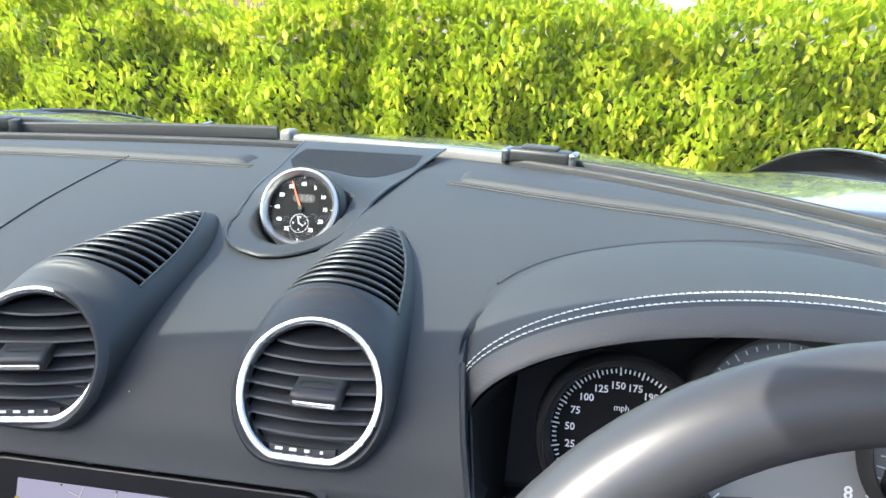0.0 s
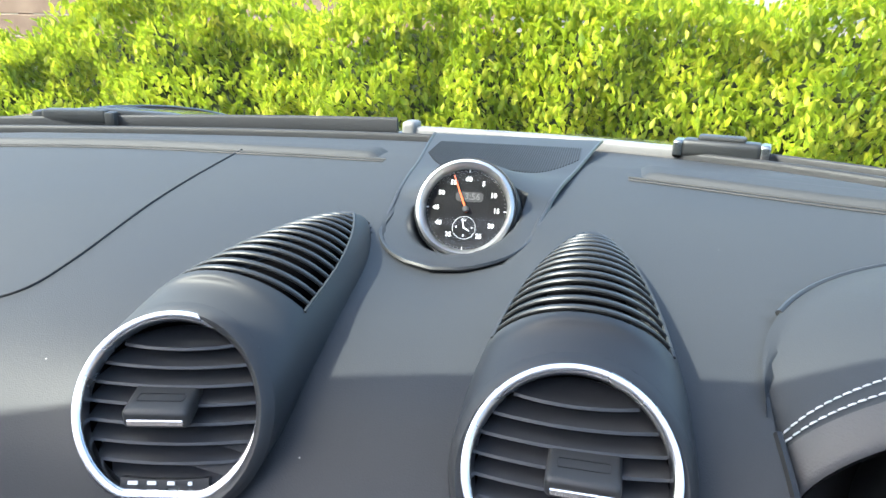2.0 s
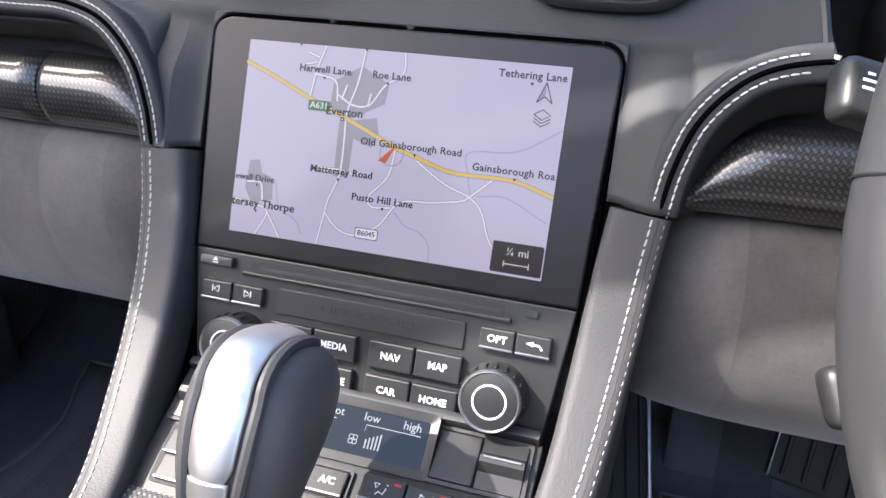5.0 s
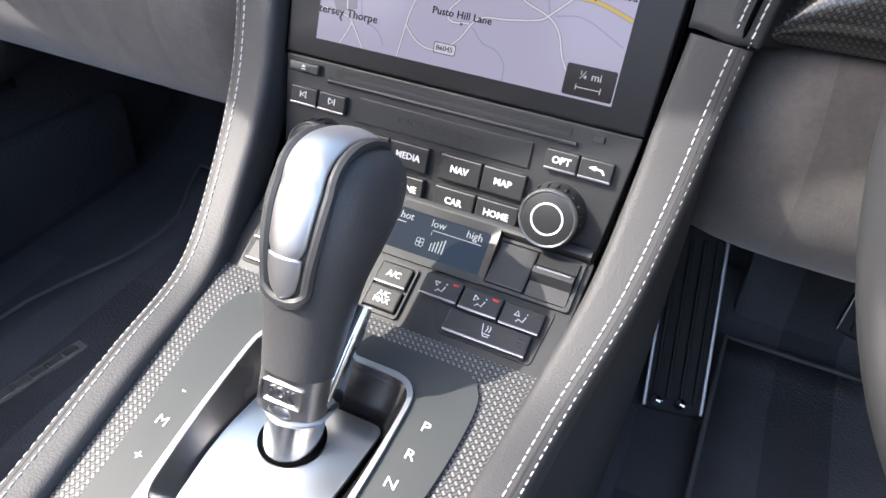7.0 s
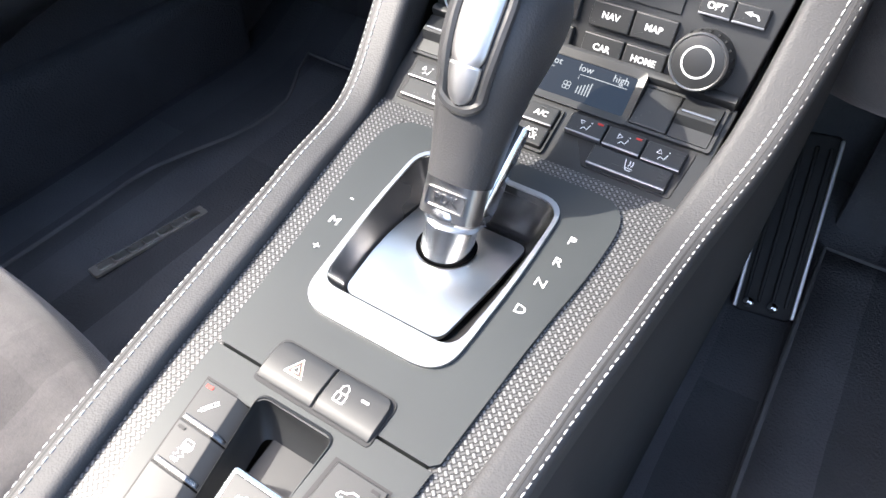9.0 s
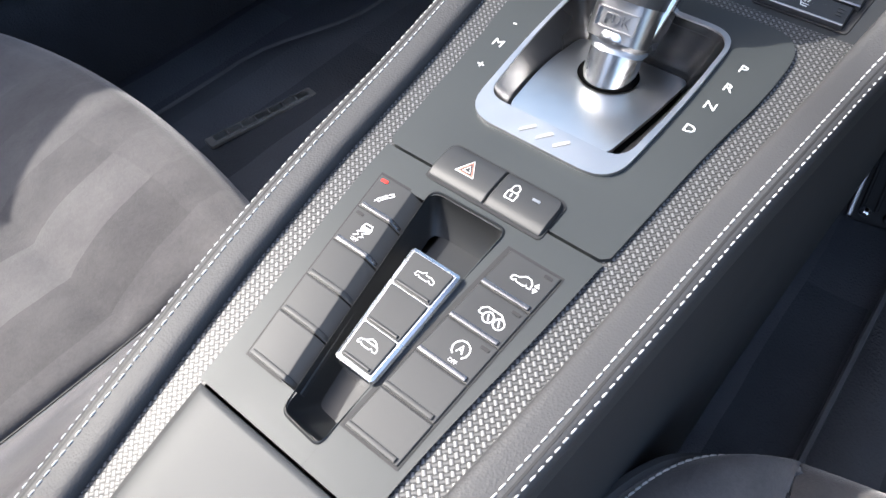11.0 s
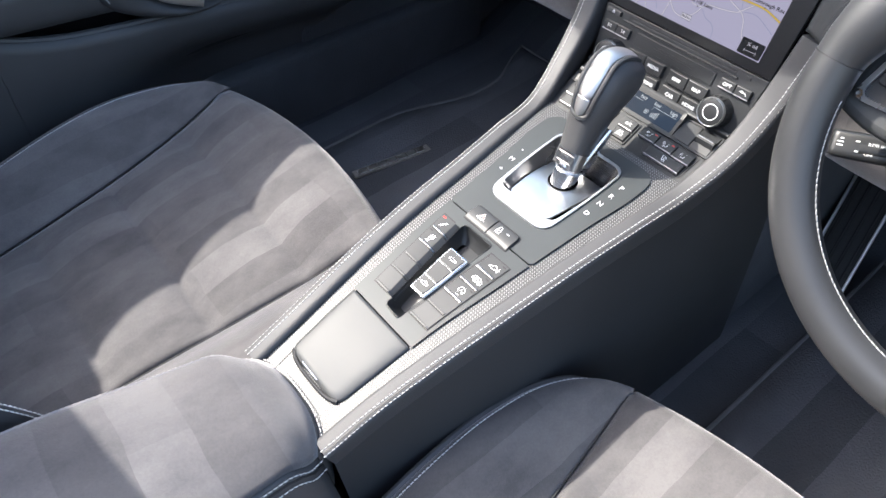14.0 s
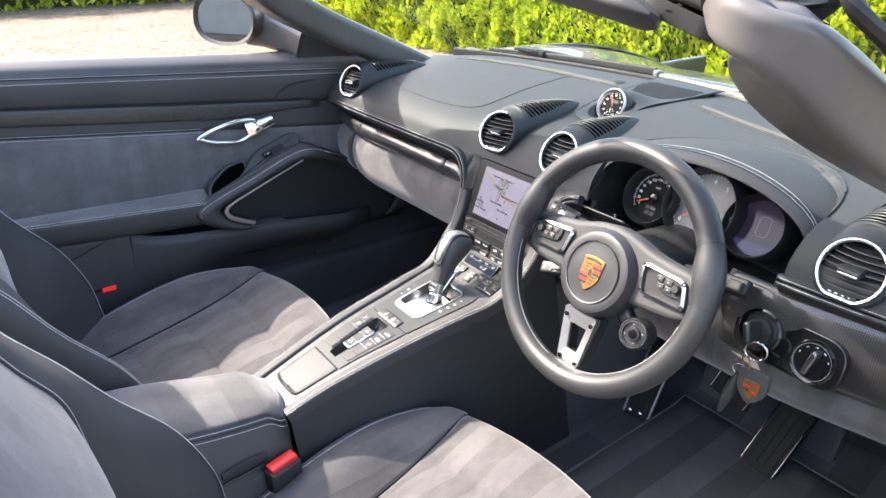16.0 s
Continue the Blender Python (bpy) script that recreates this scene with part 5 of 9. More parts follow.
part("hood_skin", grid(hood_point, 48, 14), soft_dash, hood, "smooth black leather hood")
part("hood_front", grid(lambda u, v: hood_point(u, 0) + Vector((0, -0.012 * math.sin(math.pi * v / 2), 0)) * 1.0 + Vector((0, 0.0, -1)).lerp(Vector((HX - hood_point(u, 0).x, 0, 0.80 - hood_point(u, 0).z)).normalized(), 0.7) * (0.012 * v), 48, 6), leather, hood)
part("cowl", grid(lambda u, v: Vector((lerp(hood_edge(u, 0.95).x, hood_edge(u, 0.80).x, v), lerp(0.5185, 0.625, v), lerp(hood_edge(u, 0.95).z - 0.008, hood_edge(u, 0.8).z - 0.03, v))), 40, 6), matt_black, hood, "matt black inner cowl")
for off, lift in ((0.003, 0.0010), (0.010, 0.0012)):
    st = [hood_point(lerp(0.02, 0.98, i / 90), off / 0.11) + Vector((0, 0, lift)) for i in range(91)]
    stitches(st, (0, -0.4, 1), hood, 0.0047, 0.0035, 0.0004)
for sx in (-1, 1):
    part("cheek", grid(lambda u, v: Vector((HX + sx * lerp(0.1765 - 0.010 * v, 0.150, u), lerp(lerp(0.530, 0.466, v), 0.606, u), lerp(0.838, 0.735, v) - 0.004 * u)), 8, 12), satin_black, hood, "smooth black cheek", thick=0.003)
part("shelf", grid(lambda u, v: Vector((HX + lerp(-0.168, 0.168, u), lerp(0.462, 0.60, v), 0.742 + 0.012 * math.sin(math.pi * u) - 0.006 * v)), 16, 6), satin_black, hood, "black shelf under the dials", thick=0.004)

cluster = thing("instrument_cluster", (0.325, 0.58, 0.79), "three round dials in a black instrument cluster", "instrument cluster")
DIALS = ((0.2495, 0.547, 0.806, 0.042), (0.338, 0.548, 0.816, 0.055), (0.421, 0.556, 0.811, 0.042))
part("backing", box(0.325, 0.008, 0.125, 0.004, 2, pose(0.335, 0.606, 0.795, -22)), matt_black, cluster)
dial_grey, _nt, _bs = material("grey_dial", (0.16, 0.165, 0.17), 0.45)
for k, (x, y, z, r) in enumerate(DIALS):
    m = pose(x, y, z, 66)
    part("dial_rim", revolve([(r + 0.006, -0.02), (r + 0.005, 0.018), (r + 0.002, 0.022), (r, 0.019), (r - 0.003, -0.002)], 48, m), satin_black, cluster, "black dial rim")
    part("dial", revolve([(0, 0.0), (r, 0.0)], 48, m), dial_grey if k == 1 else dial_black, cluster, "light grey dial" if k == 1 else "black dial")
    n = 40
    for j in range(n + 1):
        if k == 2:
            break
        a = radians(lerp(214, 52, j / n) if k == 0 else lerp(225, -45, j / n))
        part("tick", box(0.0008, 0.005 if j % 5 == 0 else 0.0025, 0.0003, m=m @ pose(0, 0, 0.0006, 0, 0, math.degrees(a) - 90) @ pose(0, r - 0.005, 0)), white_print, cluster)
    words = {0: ("0", "25", "50", "75", "100", "125", "150", "175", "190"), 1: ("0", "1", "2", "3", "4", "5", "6", "7", "8")}.get(k, ())
    for j, word in enumerate(words):
        a = radians(lerp(214, 56, j / 8) if k == 0 else lerp(218, -38, j / 8))
        letters("numeral", word, 0.0058 if k == 0 else 0.010, m @ pose((r - 0.0135) * math.cos(a), (r - 0.0135) * math.sin(a), 0.0008), white_print, cluster, bold=0.012)
    if k < 2:
        part("needle", slab([(-0.0014, -0.006), (0.0014, -0.006), (0.0006, r * 0.72), (-0.0006, r * 0.72)], 0.003, 0.0045, m=m @ pose(0, 0, 0, 0, 0, 118 if k == 0 else 126)), orange_paint, cluster, "orange needle")
        part("needle_hub", revolve([(0.008, 0.002), (0.008, 0.006), (0.006, 0.0075), (0, 0.008)], 24, m), gloss_black, cluster)
part("reset_knob", revolve([(0.0035, -0.01), (0.0035, 0.004), (0.0055, 0.006), (0.0058, 0.009), (0.0035, 0.012), (0, 0.0125)], 18, pose(0.187, 0.536, 0.756, 70)), mirror_chrome, cluster, "small chrome reset knob")
letters("unit", "mph", 0.005, pose(*DIALS[0][:3], 66) @ pose(0, 0.016, 0.0008), white_print, cluster)
lcd_pale = glowing("pale_lcd", (0.60, 0.63, 0.65), 0.055)
for j, word in enumerate(("21466", "57.10")):
    letters("odometer", word, 0.0074, pose(*DIALS[0][:3], 66) @ pose(0, -0.017 - 0.009 * j, 0.0008), lcd_pale, cluster)
part("round_display", revolve([(0, 0.001), (DIALS[2][3] - 0.002, 0.001)], 40, pose(*DIALS[2][:3], 66)), glowing("dim_violet_screen", (0.040, 0.026, 0.070), 0.07, 0.12), cluster, "dim violet display")

TRIP = pose(*DIALS[2][:3], 66)
trip_line = glowing("lavender_line", (0.30, 0.24, 0.45), 0.09)
part("display_outline", frame_slab(rect(0.018, 0.030, 0.008, 6, 0.006, 0.004), rect(0.016, 0.028, 0.007, 6, 0.006, 0.004), 0.0012, 0.0016, TRIP), trip_line, cluster, "lavender outline")
part("display_bar", slab([(0.037 * math.cos(radians(a)), 0.037 * math.sin(radians(a))) for a in range(215, 326, 10)], 0.0012, 0.0015, m=TRIP), glowing("blue_band", (0.07, 0.06, 0.20), 0.10), cluster, "dim blue band")

# ---- seats ----
def build_seat(cx, yo, yb, lean, label):
    """yo moves the cushion along the car, yb the backrest; lean tips its top forward."""
    seat = thing("bucket_seat", (cx, yo - 0.2, 0.215), label, "car seat", "front seats")

    def side_half(y):
        """Half width of the cushion behind its front corner."""
        return spline([(0.187, 0), (0.226, 0), (0.247, 0), (0.254, 0), (0.252, 0), (0.246, 0), (0.240, 0), (0.232, 0)], min(max((-y / 0.47) ** 0.62, 0), 1)).x

    def seam_half(y):
        return spline([(0.187, 0), (0.168, 0), (0.152, 0), (0.140, 0), (0.132, 0)], min(max(-y / 0.47, 0), 1)).x

    def seam_z(y):
        return spline([(0.466, 0), (0.441, 0), (0.423, 0), (0.410, 0), (0.398, 0), (0.386, 0), (0.374, 0)], min(max(-y / 0.47, 0), 1)).x

    def rim_z(y):
        return spline([(0.459, 0), (0.466, 0), (0.469, 0), (0.459, 0), (0.440, 0), (0.415, 0), (0.388, 0)], min(max(-y / 0.47, 0), 1)).x

    def centre(u, v):
        y = lerp(0.0, -0.47, v)
        a = lerp(-1, 1, u)
        puff = 0.012 * (1 - a * a)
        quilt = 0.0125 * (abs(math.sin((y + 0.085) * math.pi / 0.115)) ** 0.5 - 1) * smooth01(1.0, 0.86, abs(a)) * smooth01(0.02, 0.05, -y)
        front = 0.022 * (1 - a * a) * smooth01(0.12, 0.0, v)
        crease = -0.004 * smooth01(0.06, 0.0, abs(abs(a) - 1)) * smooth01(0.0, 0.08, v)
        return Vector((cx + a * seam_half(y), yo + y + front, seam_z(y) + puff + quilt + crease - 0.006 * (1 - smooth01(0.0, 0.03, v))))

    def cushion(u, v):
        """The centre panel, rolled over the front edge."""
        if v > 0.16:
            return centre(u, (v - 0.16) / 0.84)
        w = 1 - v / 0.16
        return centre(u, 0) + Vector((0, 0.030 * math.sin(w * math.pi * 0.6), -0.012 * w - 0.13 * w ** 2))

    part("seat_centre", grid(cushion, 36, 110), suede, seat, "charcoal suede cushion centre", thick=0.006, angle=75)
    # thin dark lines stand for the shade in the quilt's furrows
    for crease in (-0.085, -0.20, -0.315):
        part("quilt_shade_line", tube([centre(i / 30, -crease / 0.47) + Vector((0, 0, 0.0002)) for i in range(2, 29)], 0.0008, 6), smooth_leather, seat)
    for sx in (-1, 1):
        def bolster(u, v, sx=sx):
            y = lerp(0.0, -0.47, v ** 1.35)
            a, b = seam_half(y) + 0.001, side_half(y)
            z = lerp(seam_z(y) - 0.002, rim_z(y), smooth01(0, 1, u) * 0.55 + 0.45 * u) + 0.012 * math.sin(math.pi * u) * smooth01(0, 0.12, v) - 0.004 * u ** 8
            return Vector((cx + sx * lerp(a, b, u), yo + y + 0.006 * math.sin(math.pi * u) * (1 - v), z))
        part("seat_bolster", grid(bolster, 18, 64), suede, seat, "charcoal suede side bolster", thick=0.004)
        part("seam_line", tube([bolster(0.0, i / 60) + Vector((0, 0, 0.0004)) for i in range(4, 61)], 0.0008, 6), matt_black, seat)
        rim = [bolster(1.0, i / 90) for i in range(4, 91)]
        part("piping", sweep([p + Vector((sx * 0.003, 0, -0.003)) for p in rim], lambda s: ring(0.0042 * smooth01(-0.02, 0.12, s), 8)), leather, seat, "black leather piping")
        stitches([bolster(0.95, i / 90) + Vector((0, 0, 0.0006)) for i in range(4, 91)], (sx * 0.3, 0, 1), seat, 0.0058, 0.0042, 0.0006)

        def flank(u, v, sx=sx):
            p = bolster(1.0, u)
            out = (p - Vector((cx, yo - 0.2, p.z))).normalized()
            return Vector((p.x + out.x * (0.016 * math.sin(v * math.pi) + 0.003) - sx * 0.012 * v, p.y + out.y * 0.012 * math.sin(v * math.pi), lerp(p.z - 0.003, 0.285, v)))
        part("seat_flank", grid(flank, 50, 10), leather, seat, "black leather seat side", thick=0.006)
        part("side_shell", box(0.035, 0.40, 0.085, 0.014, 3, pose(cx + sx * 0.255, yo - 0.24, 0.315, -5)), satin_black, seat, "black plastic seat valance")
        part("seat_rail", box(0.05, 0.50, 0.05, 0.006, 1, pose(cx + sx * 0.18, yo - 0.26, 0.242)), satin_black, seat)
    part("seat_pan", box(0.42, 0.40, 0.05, 0.02, 2, pose(cx, yo - 0.24, 0.30)), satin_black, seat)

    # backrest
    def tipped(p):
        return p + Vector((0, lean * max(0.0, p.z - 0.70), 0))

    def edge_pt(v):
        return tipped(spline([(0.236, -0.128, 0.395), (0.246, -0.135, 0.446), (0.250, -0.147, 0.513), (0.252, -0.184, 0.594), (0.252, -0.245, 0.671), (0.250, -0.292, 0.740), (0.242, -0.335, 0.80), (0.212, -0.368, 0.87), (0.170, -0.386, 0.94), (0.142, -0.394, 1.01), (0.130, -0.405, 1.08), (0.085, -0.450, 1.15)], v))

    def seam_pt(v):
        return tipped(spline([(0.165, -0.282, 0.39), (0.172, -0.284, 0.446), (0.176, -0.287, 0.520), (0.178, -0.290, 0.596), (0.178, -0.293, 0.668), (0.174, -0.303, 0.738), (0.162, -0.335, 0.80), (0.145, -0.362, 0.865), (0.124, -0.380, 0.935), (0.108, -0.386, 1.005), (0.098, -0.396, 1.075), (0.062, -0.448, 1.15)], v))

    def back_centre(u, v):
        p = seam_pt(v)
        a = lerp(-1, 1, u)
        quilt = 0.004 * (abs(math.sin((p.z - 0.46) * math.pi / 0.10)) ** 0.35 - 1) * smooth01(1.0, 0.85, abs(a)) * smooth01(0.80, 0.74, p.z)
        return Vector((cx + a * (p.x - 0.001), yb + p.y + 0.012 * (1 - a * a) + quilt, p.z))

    part("back_centre", grid(back_centre, 28, 90), suede, seat, "charcoal suede backrest centre", thick=0.04)
    for sx in (-1, 1):
        def side(u, v, sx=sx):
            a, b = seam_pt(v), edge_pt(v)
            p = a.lerp(b, u)
            bulge = 0.016 * math.sin(math.pi * u) * smooth01(1.0, 0.75, v)
            return Vector((cx + sx * (p.x - bulge * 0.7), yb + p.y + bulge * 0.5, p.z))
        part("back_bolster", grid(side, 16, 80), leather, seat, "black leather backrest bolster", thick=0.012)

        def outer(u, v, sx=sx):
            p = edge_pt(v)
            t = u * math.pi * 0.62
            return Vector((cx + sx * (p.x + 0.018 * math.sin(t) - 0.055 * u ** 3), yb + p.y - 0.16 * (1 - math.cos(t)) * 0.72 * lerp(1, 0.45, smooth01(0.85, 1.1, p.z)), p.z - 0.012 * u))
        part("back_flank", grid(outer, 14, 80), leather, seat, "black leather backrest side", thick=0.006)
        stitches([side(0.985, lerp(0.0, 0.98, i / 140)) + Vector((0, 0.0016, 0.0008)) for i in range(141)], (0, 1, 0.6), seat, 0.0058, 0.0042, 0.0006)
        stitches([outer(0.06, lerp(0.0, 0.98, i / 140)) + Vector((sx * 0.0012, 0.0006, 0.0008)) for i in range(141)], (sx, 0.6, 0.4), seat, 0.0058, 0.0042, 0.0006)
        stitches([side(0.05, lerp(0.0, 0.98, i / 140)) + Vector((0, 0.0014, 0.0006)) for i in range(141)], (-sx * 0.6, 1, 0.2), seat, 0.0058, 0.0042, 0.0006)
        part("seam_groove", tube([side(0.0, lerp(0.0, 0.98, i / 80)) + Vector((0, -0.0008, 0)) for i in range(81)], 0.0022, 6), matt_black, seat)
    part("back_shell", grid(lambda u, v: Vector((cx + lerp(-1, 1, u) * (edge_pt(v).x - 0.02), yb + edge_pt(v).y - lerp(0.235, 0.085, smooth01(0.6, 1.1, edge_pt(v).z)) * (1 - 0.22 * lerp(-1, 1, u) ** 2), edge_pt(v).z)), 20, 40), satin_black, seat, "black backrest shell", thick=0.01)
    part("back_crown", grid(lambda u, v: Vector((cx + lerp(-1, 1, u) * lerp(0.085, 0.065, v), yb + lean * 0.45 - lerp(0.450, 0.535, v), 1.150 + 0.012 * math.sin(math.pi * v) - 0.006 * v)), 12, 6), leather, seat, "black leather headrest top", thick=0.01)
    return seat


build_seat(-0.345, 0.184, -0.020, 0.03, "charcoal suede passenger seat with white stitching")
build_seat(0.345, 0.249, 0.0, 0.0, "charcoal suede driver seat with white stitching")

# ---- armrest ----
armrest = thing("armrest", (0, -0.2, 0.30), "charcoal suede centre armrest with stitched leather sides", "armrest")


def arm(u, v):
    y = lerp(-0.010, -0.52, u)
    a = lerp(-1, 1, v)
    w = 0.0655 + 0.010 * smooth01(0, 0.35, u)
    z = 0.553 + 0.040 * smooth01(0.0, 0.55, u) - 0.020 * (1 - smooth01(0, 0.085, u)) ** 1.6 - 0.012 * abs(a) ** 3.2
    return Vector((a * w * (1 - 0.10 * (1 - smooth01(0, 0.05, u)) ** 2), y - 0.014 * (abs(a) ** 3) * (1 - u) ** 8, z))


part("pad", grid(arm, 60, 28), suede_cross, armrest, "charcoal suede armrest pad", thick=0.01)
for sx in (-1, 1):
    def arm_side(u, v, sx=sx):
        p = arm(u, 0.5 + 0.5 * sx)
        return Vector((p.x + sx * (0.009 * math.sin(min(v * 2.2, 1) * math.pi / 2) + 0.022 * v), p.y + 0.010 * v * (1 - u) ** 6, p.z - 0.001 - 0.13 * v))
    part("side", grid(arm_side, 50, 16), leather, armrest, "black leather armrest side", thick=0.006)
    for k in (0.03, 0.10):
        stitches([arm_side(i / 90, k) + Vector((sx * 0.0013, 0, 0.0005)) for i in range(91)], (sx, 0, 0.5), armrest, 0.0058, 0.0042, 0.00055)
    part("seam_groove", tube([arm_side(i / 40, 0.065) for i in range(41)], 0.0012, 6), matt_black, armrest)
    slot = [arm_side(0.10 + 0.145 * i / 12, 0.42 + 0.10 * (i / 12)) + Vector((sx * 0.0025, 0, 0)) for i in range(13)]
    part("grip_slot", sweep(slot, lambda s: [(a * (0.35 + 0.65 * math.sin(math.pi * min(max(s, 0.04), 0.96)) ** 0.5), b) for a, b in ring(0.0095, 12, 0.003)], (sx, 0, 0.2)), matt_black, armrest, "dark finger recess")
    part("slot_lip", tube([p + Vector((sx * 0.001, 0, -0.012)) for p in slot], 0.0028, 8), satin_black, armrest)
part("front_edge", grid(lambda u, v: arm(0, u) + Vector((0, 0.008 * math.sin(v * math.pi / 2) ** 0.6, -0.06 * v)), 20, 6), leather, armrest, thick=0.005)
stitches([arm(0, lerp(0.02, 0.98, i / 30)) + Vector((0, 0.004, -0.004)) for i in range(31)], (0, 1, 0.3), armrest, 0.0058, 0.0042, 0.00055)
part("lower_box", box(0.19, 0.54, 0.27, 0.02, 3, pose(0, -0.29, 0.335)), leather, armrest)

# ---- passenger door ----
door = thing("passenger_door", (-0.72, 0.1, 0.28), "closed passenger door trimmed in black leather and suede", "door")


def door_top(y):
    return 0.921 - 0.066 * (y - 0.25)


def skin(fn, name, mat, nu=40, nv=6, label="", angle=40):
    return part(name, grid(fn, nu, nv), mat, door, label, thick=0.006, angle=angle)


Y0, Y1 = -0.75, 0.60
z_stitch = lambda y: 0.902 - 0.0757 * y
z_ctop = lambda y: 0.838 - 0.10 * y
z_cbot = lambda y: 0.805 - 0.113 * y
z_suede = lambda y: 0.779 - 0.110 * y
z_crease = lambda y: 0.630 - 0.04 * y


def band(za, zb, xa, xb, bulge=0.0, y0=Y0, y1=Y1):
    def fn(u, v):
        y = lerp(y0, y1, u)
        return Vector((lerp(xa, xb, v) + bulge * math.sin(math.pi * v), y, lerp(za(y), zb(y), v)))
    return fn


SHOULDER = [(-0.748, 0.0), (-0.736, 0.08), (-0.722, 0.25), (-0.712, 0.43), (-0.706, 0.68), (-0.704, 1.0)]
skin(lambda u, v: Vector((spline(SHOULDER, v).x, lerp(Y0, Y1, u), lerp(door_top(lerp(Y0, Y1, u)) - 0.002, z_stitch(lerp(Y0, Y1, u)), spline(SHOULDER, v).y))), "shoulder", shoulder_leather, 40, 12, "padded black leather door shoulder")
skin(band(lambda y: z_stitch(y) - 0.001, lambda y: z_ctop(y) + 0.002, -0.7045, -0.709, 0.004), "upper_panel", leather, 40, 6, "black leather upper door panel")
skin(band(z_ctop, lambda y: lerp(z_cbot(y), z_ctop(y) - 0.012, smooth01(0.16, 0.44, y)), -0.702, -0.702, 0.001, Y0, 0.44), "carbon_trim", carbon_door, 40, 8, "lacquered carbon fibre door strip")
skin(band(lambda y: z_ctop(y) - 0.001, z_suede, -0.708, -0.7055, 0.0), "strip_bed", leather, 40, 6, "black leather below the strip")
skin(band(z_suede, lambda y: z_crease(y) - 0.03, -0.7055, -0.709, 0.004), "middle_panel", suede_door_lifted, 40, 10, "charcoal suede door panel")
part("strip_edge", tube([Vector((-0.701, lerp(Y0, 0.44, i / 40), z_ctop(lerp(Y0, 0.44, i / 40)) + 0.001)) for i in range(41)], 0.0012, 6), satin_black, door, "thin edge")
part("seam_groove", tube([Vector((-0.7040, lerp(Y0, 0.55, i / 40), z_stitch(lerp(Y0, 0.55, i / 40)) - 0.003)) for i in range(41)], 0.0016, 6), matt_black, door)
for dz, fz, x in ((0.003, z_stitch, -0.7000), (-0.008, z_stitch, -0.6975), (0.005, z_suede, -0.6985), (-0.003, z_suede, -0.6985)):
    stitches([Vector((x, lerp(Y0, 0.52 if fz is z_stitch else 0.14, i / 90), fz(lerp(Y0, 0.52 if fz is z_stitch else 0.14, i / 90)) + dz)) for i in range(91)], (1, 0, 0), door, 0.0062, 0.0045, 0.0006)
part("pull_scoop", tube(curve([(-0.702, 0.325, 0.814), (-0.699, 0.345, 0.833), (-0.697, 0.385, 0.845), (-0.700, 0.455, 0.846), (-0.705, 0.53, 0.842)], 24), 0.0028, 6), matt_black, door, "curved shadow gap")


def rest(u, v):
    y = lerp(-0.72, 0.125, u)
    zs = 0.619 - 0.077 * y
    prof = [(-0.708, z_crease(y)), (-0.685, z_crease(y) + 0.004), (-0.655, zs + 0.008), (-0.642, zs), (-0.640, zs - 0.010), (-0.644, zs - 0.040), (-0.665, zs - 0.050), (-0.70, zs - 0.055)]
    p = spline(prof, v)
    return Vector((p.x, y, p.y))


skin(lambda u, v: rest(u, v * 0.43), "armrest", suede_door_lifted, 40, 14, "charcoal suede door armrest")
skin(lambda u, v: rest(u, lerp(0.432, 1.0, v)), "armrest_side", leather, 40, 14, "black leather armrest side")
for k in (0.405, 0.47):
    stitches([rest(i / 90, k) + Vector((0.0062, 0, 0.0042)) for i in range(91)], (1, 0, 0.6), door, 0.0062, 0.0045, 0.0006)

# the raked grab handle and its angled silver trim
OUT = [(0.300, 0.520), (0.215, 0.526), (0.140, 0.545), (0.092, 0.572), (0.094, 0.606), (0.214, 0.654), (0.355, 0.702), (0.452, 0.668), (0.56, 0.615)]
INN = [(0.300, 0.530), (0.213, 0.540), (0.165, 0.560), (0.145, 0.580), (0.152, 0.602), (0.240, 0.636), (0.355, 0.674), (0.440, 0.642), (0.55, 0.590)]


def grab(u, v):
    a, b = spline(OUT, u), spline(INN, u)
    t = v * math.pi
    p = a.lerp(b, 0.5 - 0.5 * math.cos(t))
    back = 0.050 * smooth01(0.75, 1.0, u) + 0.03 * smooth01(0.2, 0.0, u)
    return Vector((-0.640 + 0.020 * math.sin(t) - back, p.x, p.y))


part("grab_handle", grid(grab, 70, 14), leather, door, "black leather grab handle", thick=0.004)
part("grab_back", grid(lambda u, v: Vector((lerp(-0.640, -0.70, v), *spline(OUT, lerp(0.30, 0.97, u)))), 50, 4), leather, door, "black leather side of the handle", thick=0.004)
stitches([grab(lerp(0.42, 0.97, i / 80), 0.24) + Vector((0.0045, 0, 0.0024)) for i in range(81)], (1, 0, 0.6), door, 0.0062, 0.0045, 0.0006)
VEE = [(0.352, 0.676), (0.30, 0.657), (0.235, 0.632), (0.170, 0.606), (0.151, 0.591), (0.158, 0.573), (0.180, 0.560), (0.215, 0.545)]
part("silver_vee", sweep([Vector((-0.6245, *spline(VEE, i / 40))) for i in range(41)], lambda s: rounded([(-0.0025 - 0.004 * smooth01(0.3, 0.75, s), -0.003), (0.0025 + 0.004 * smooth01(0.3, 0.75, s), -0.003), (0.002 + 0.003 * smooth01(0.3, 0.75, s), 0.003), (-0.002 - 0.003 * smooth01(0.3, 0.75, s), 0.003)], 0.0015, 2), (1, 0, 0)), brushed, door, "satin silver angled trim")
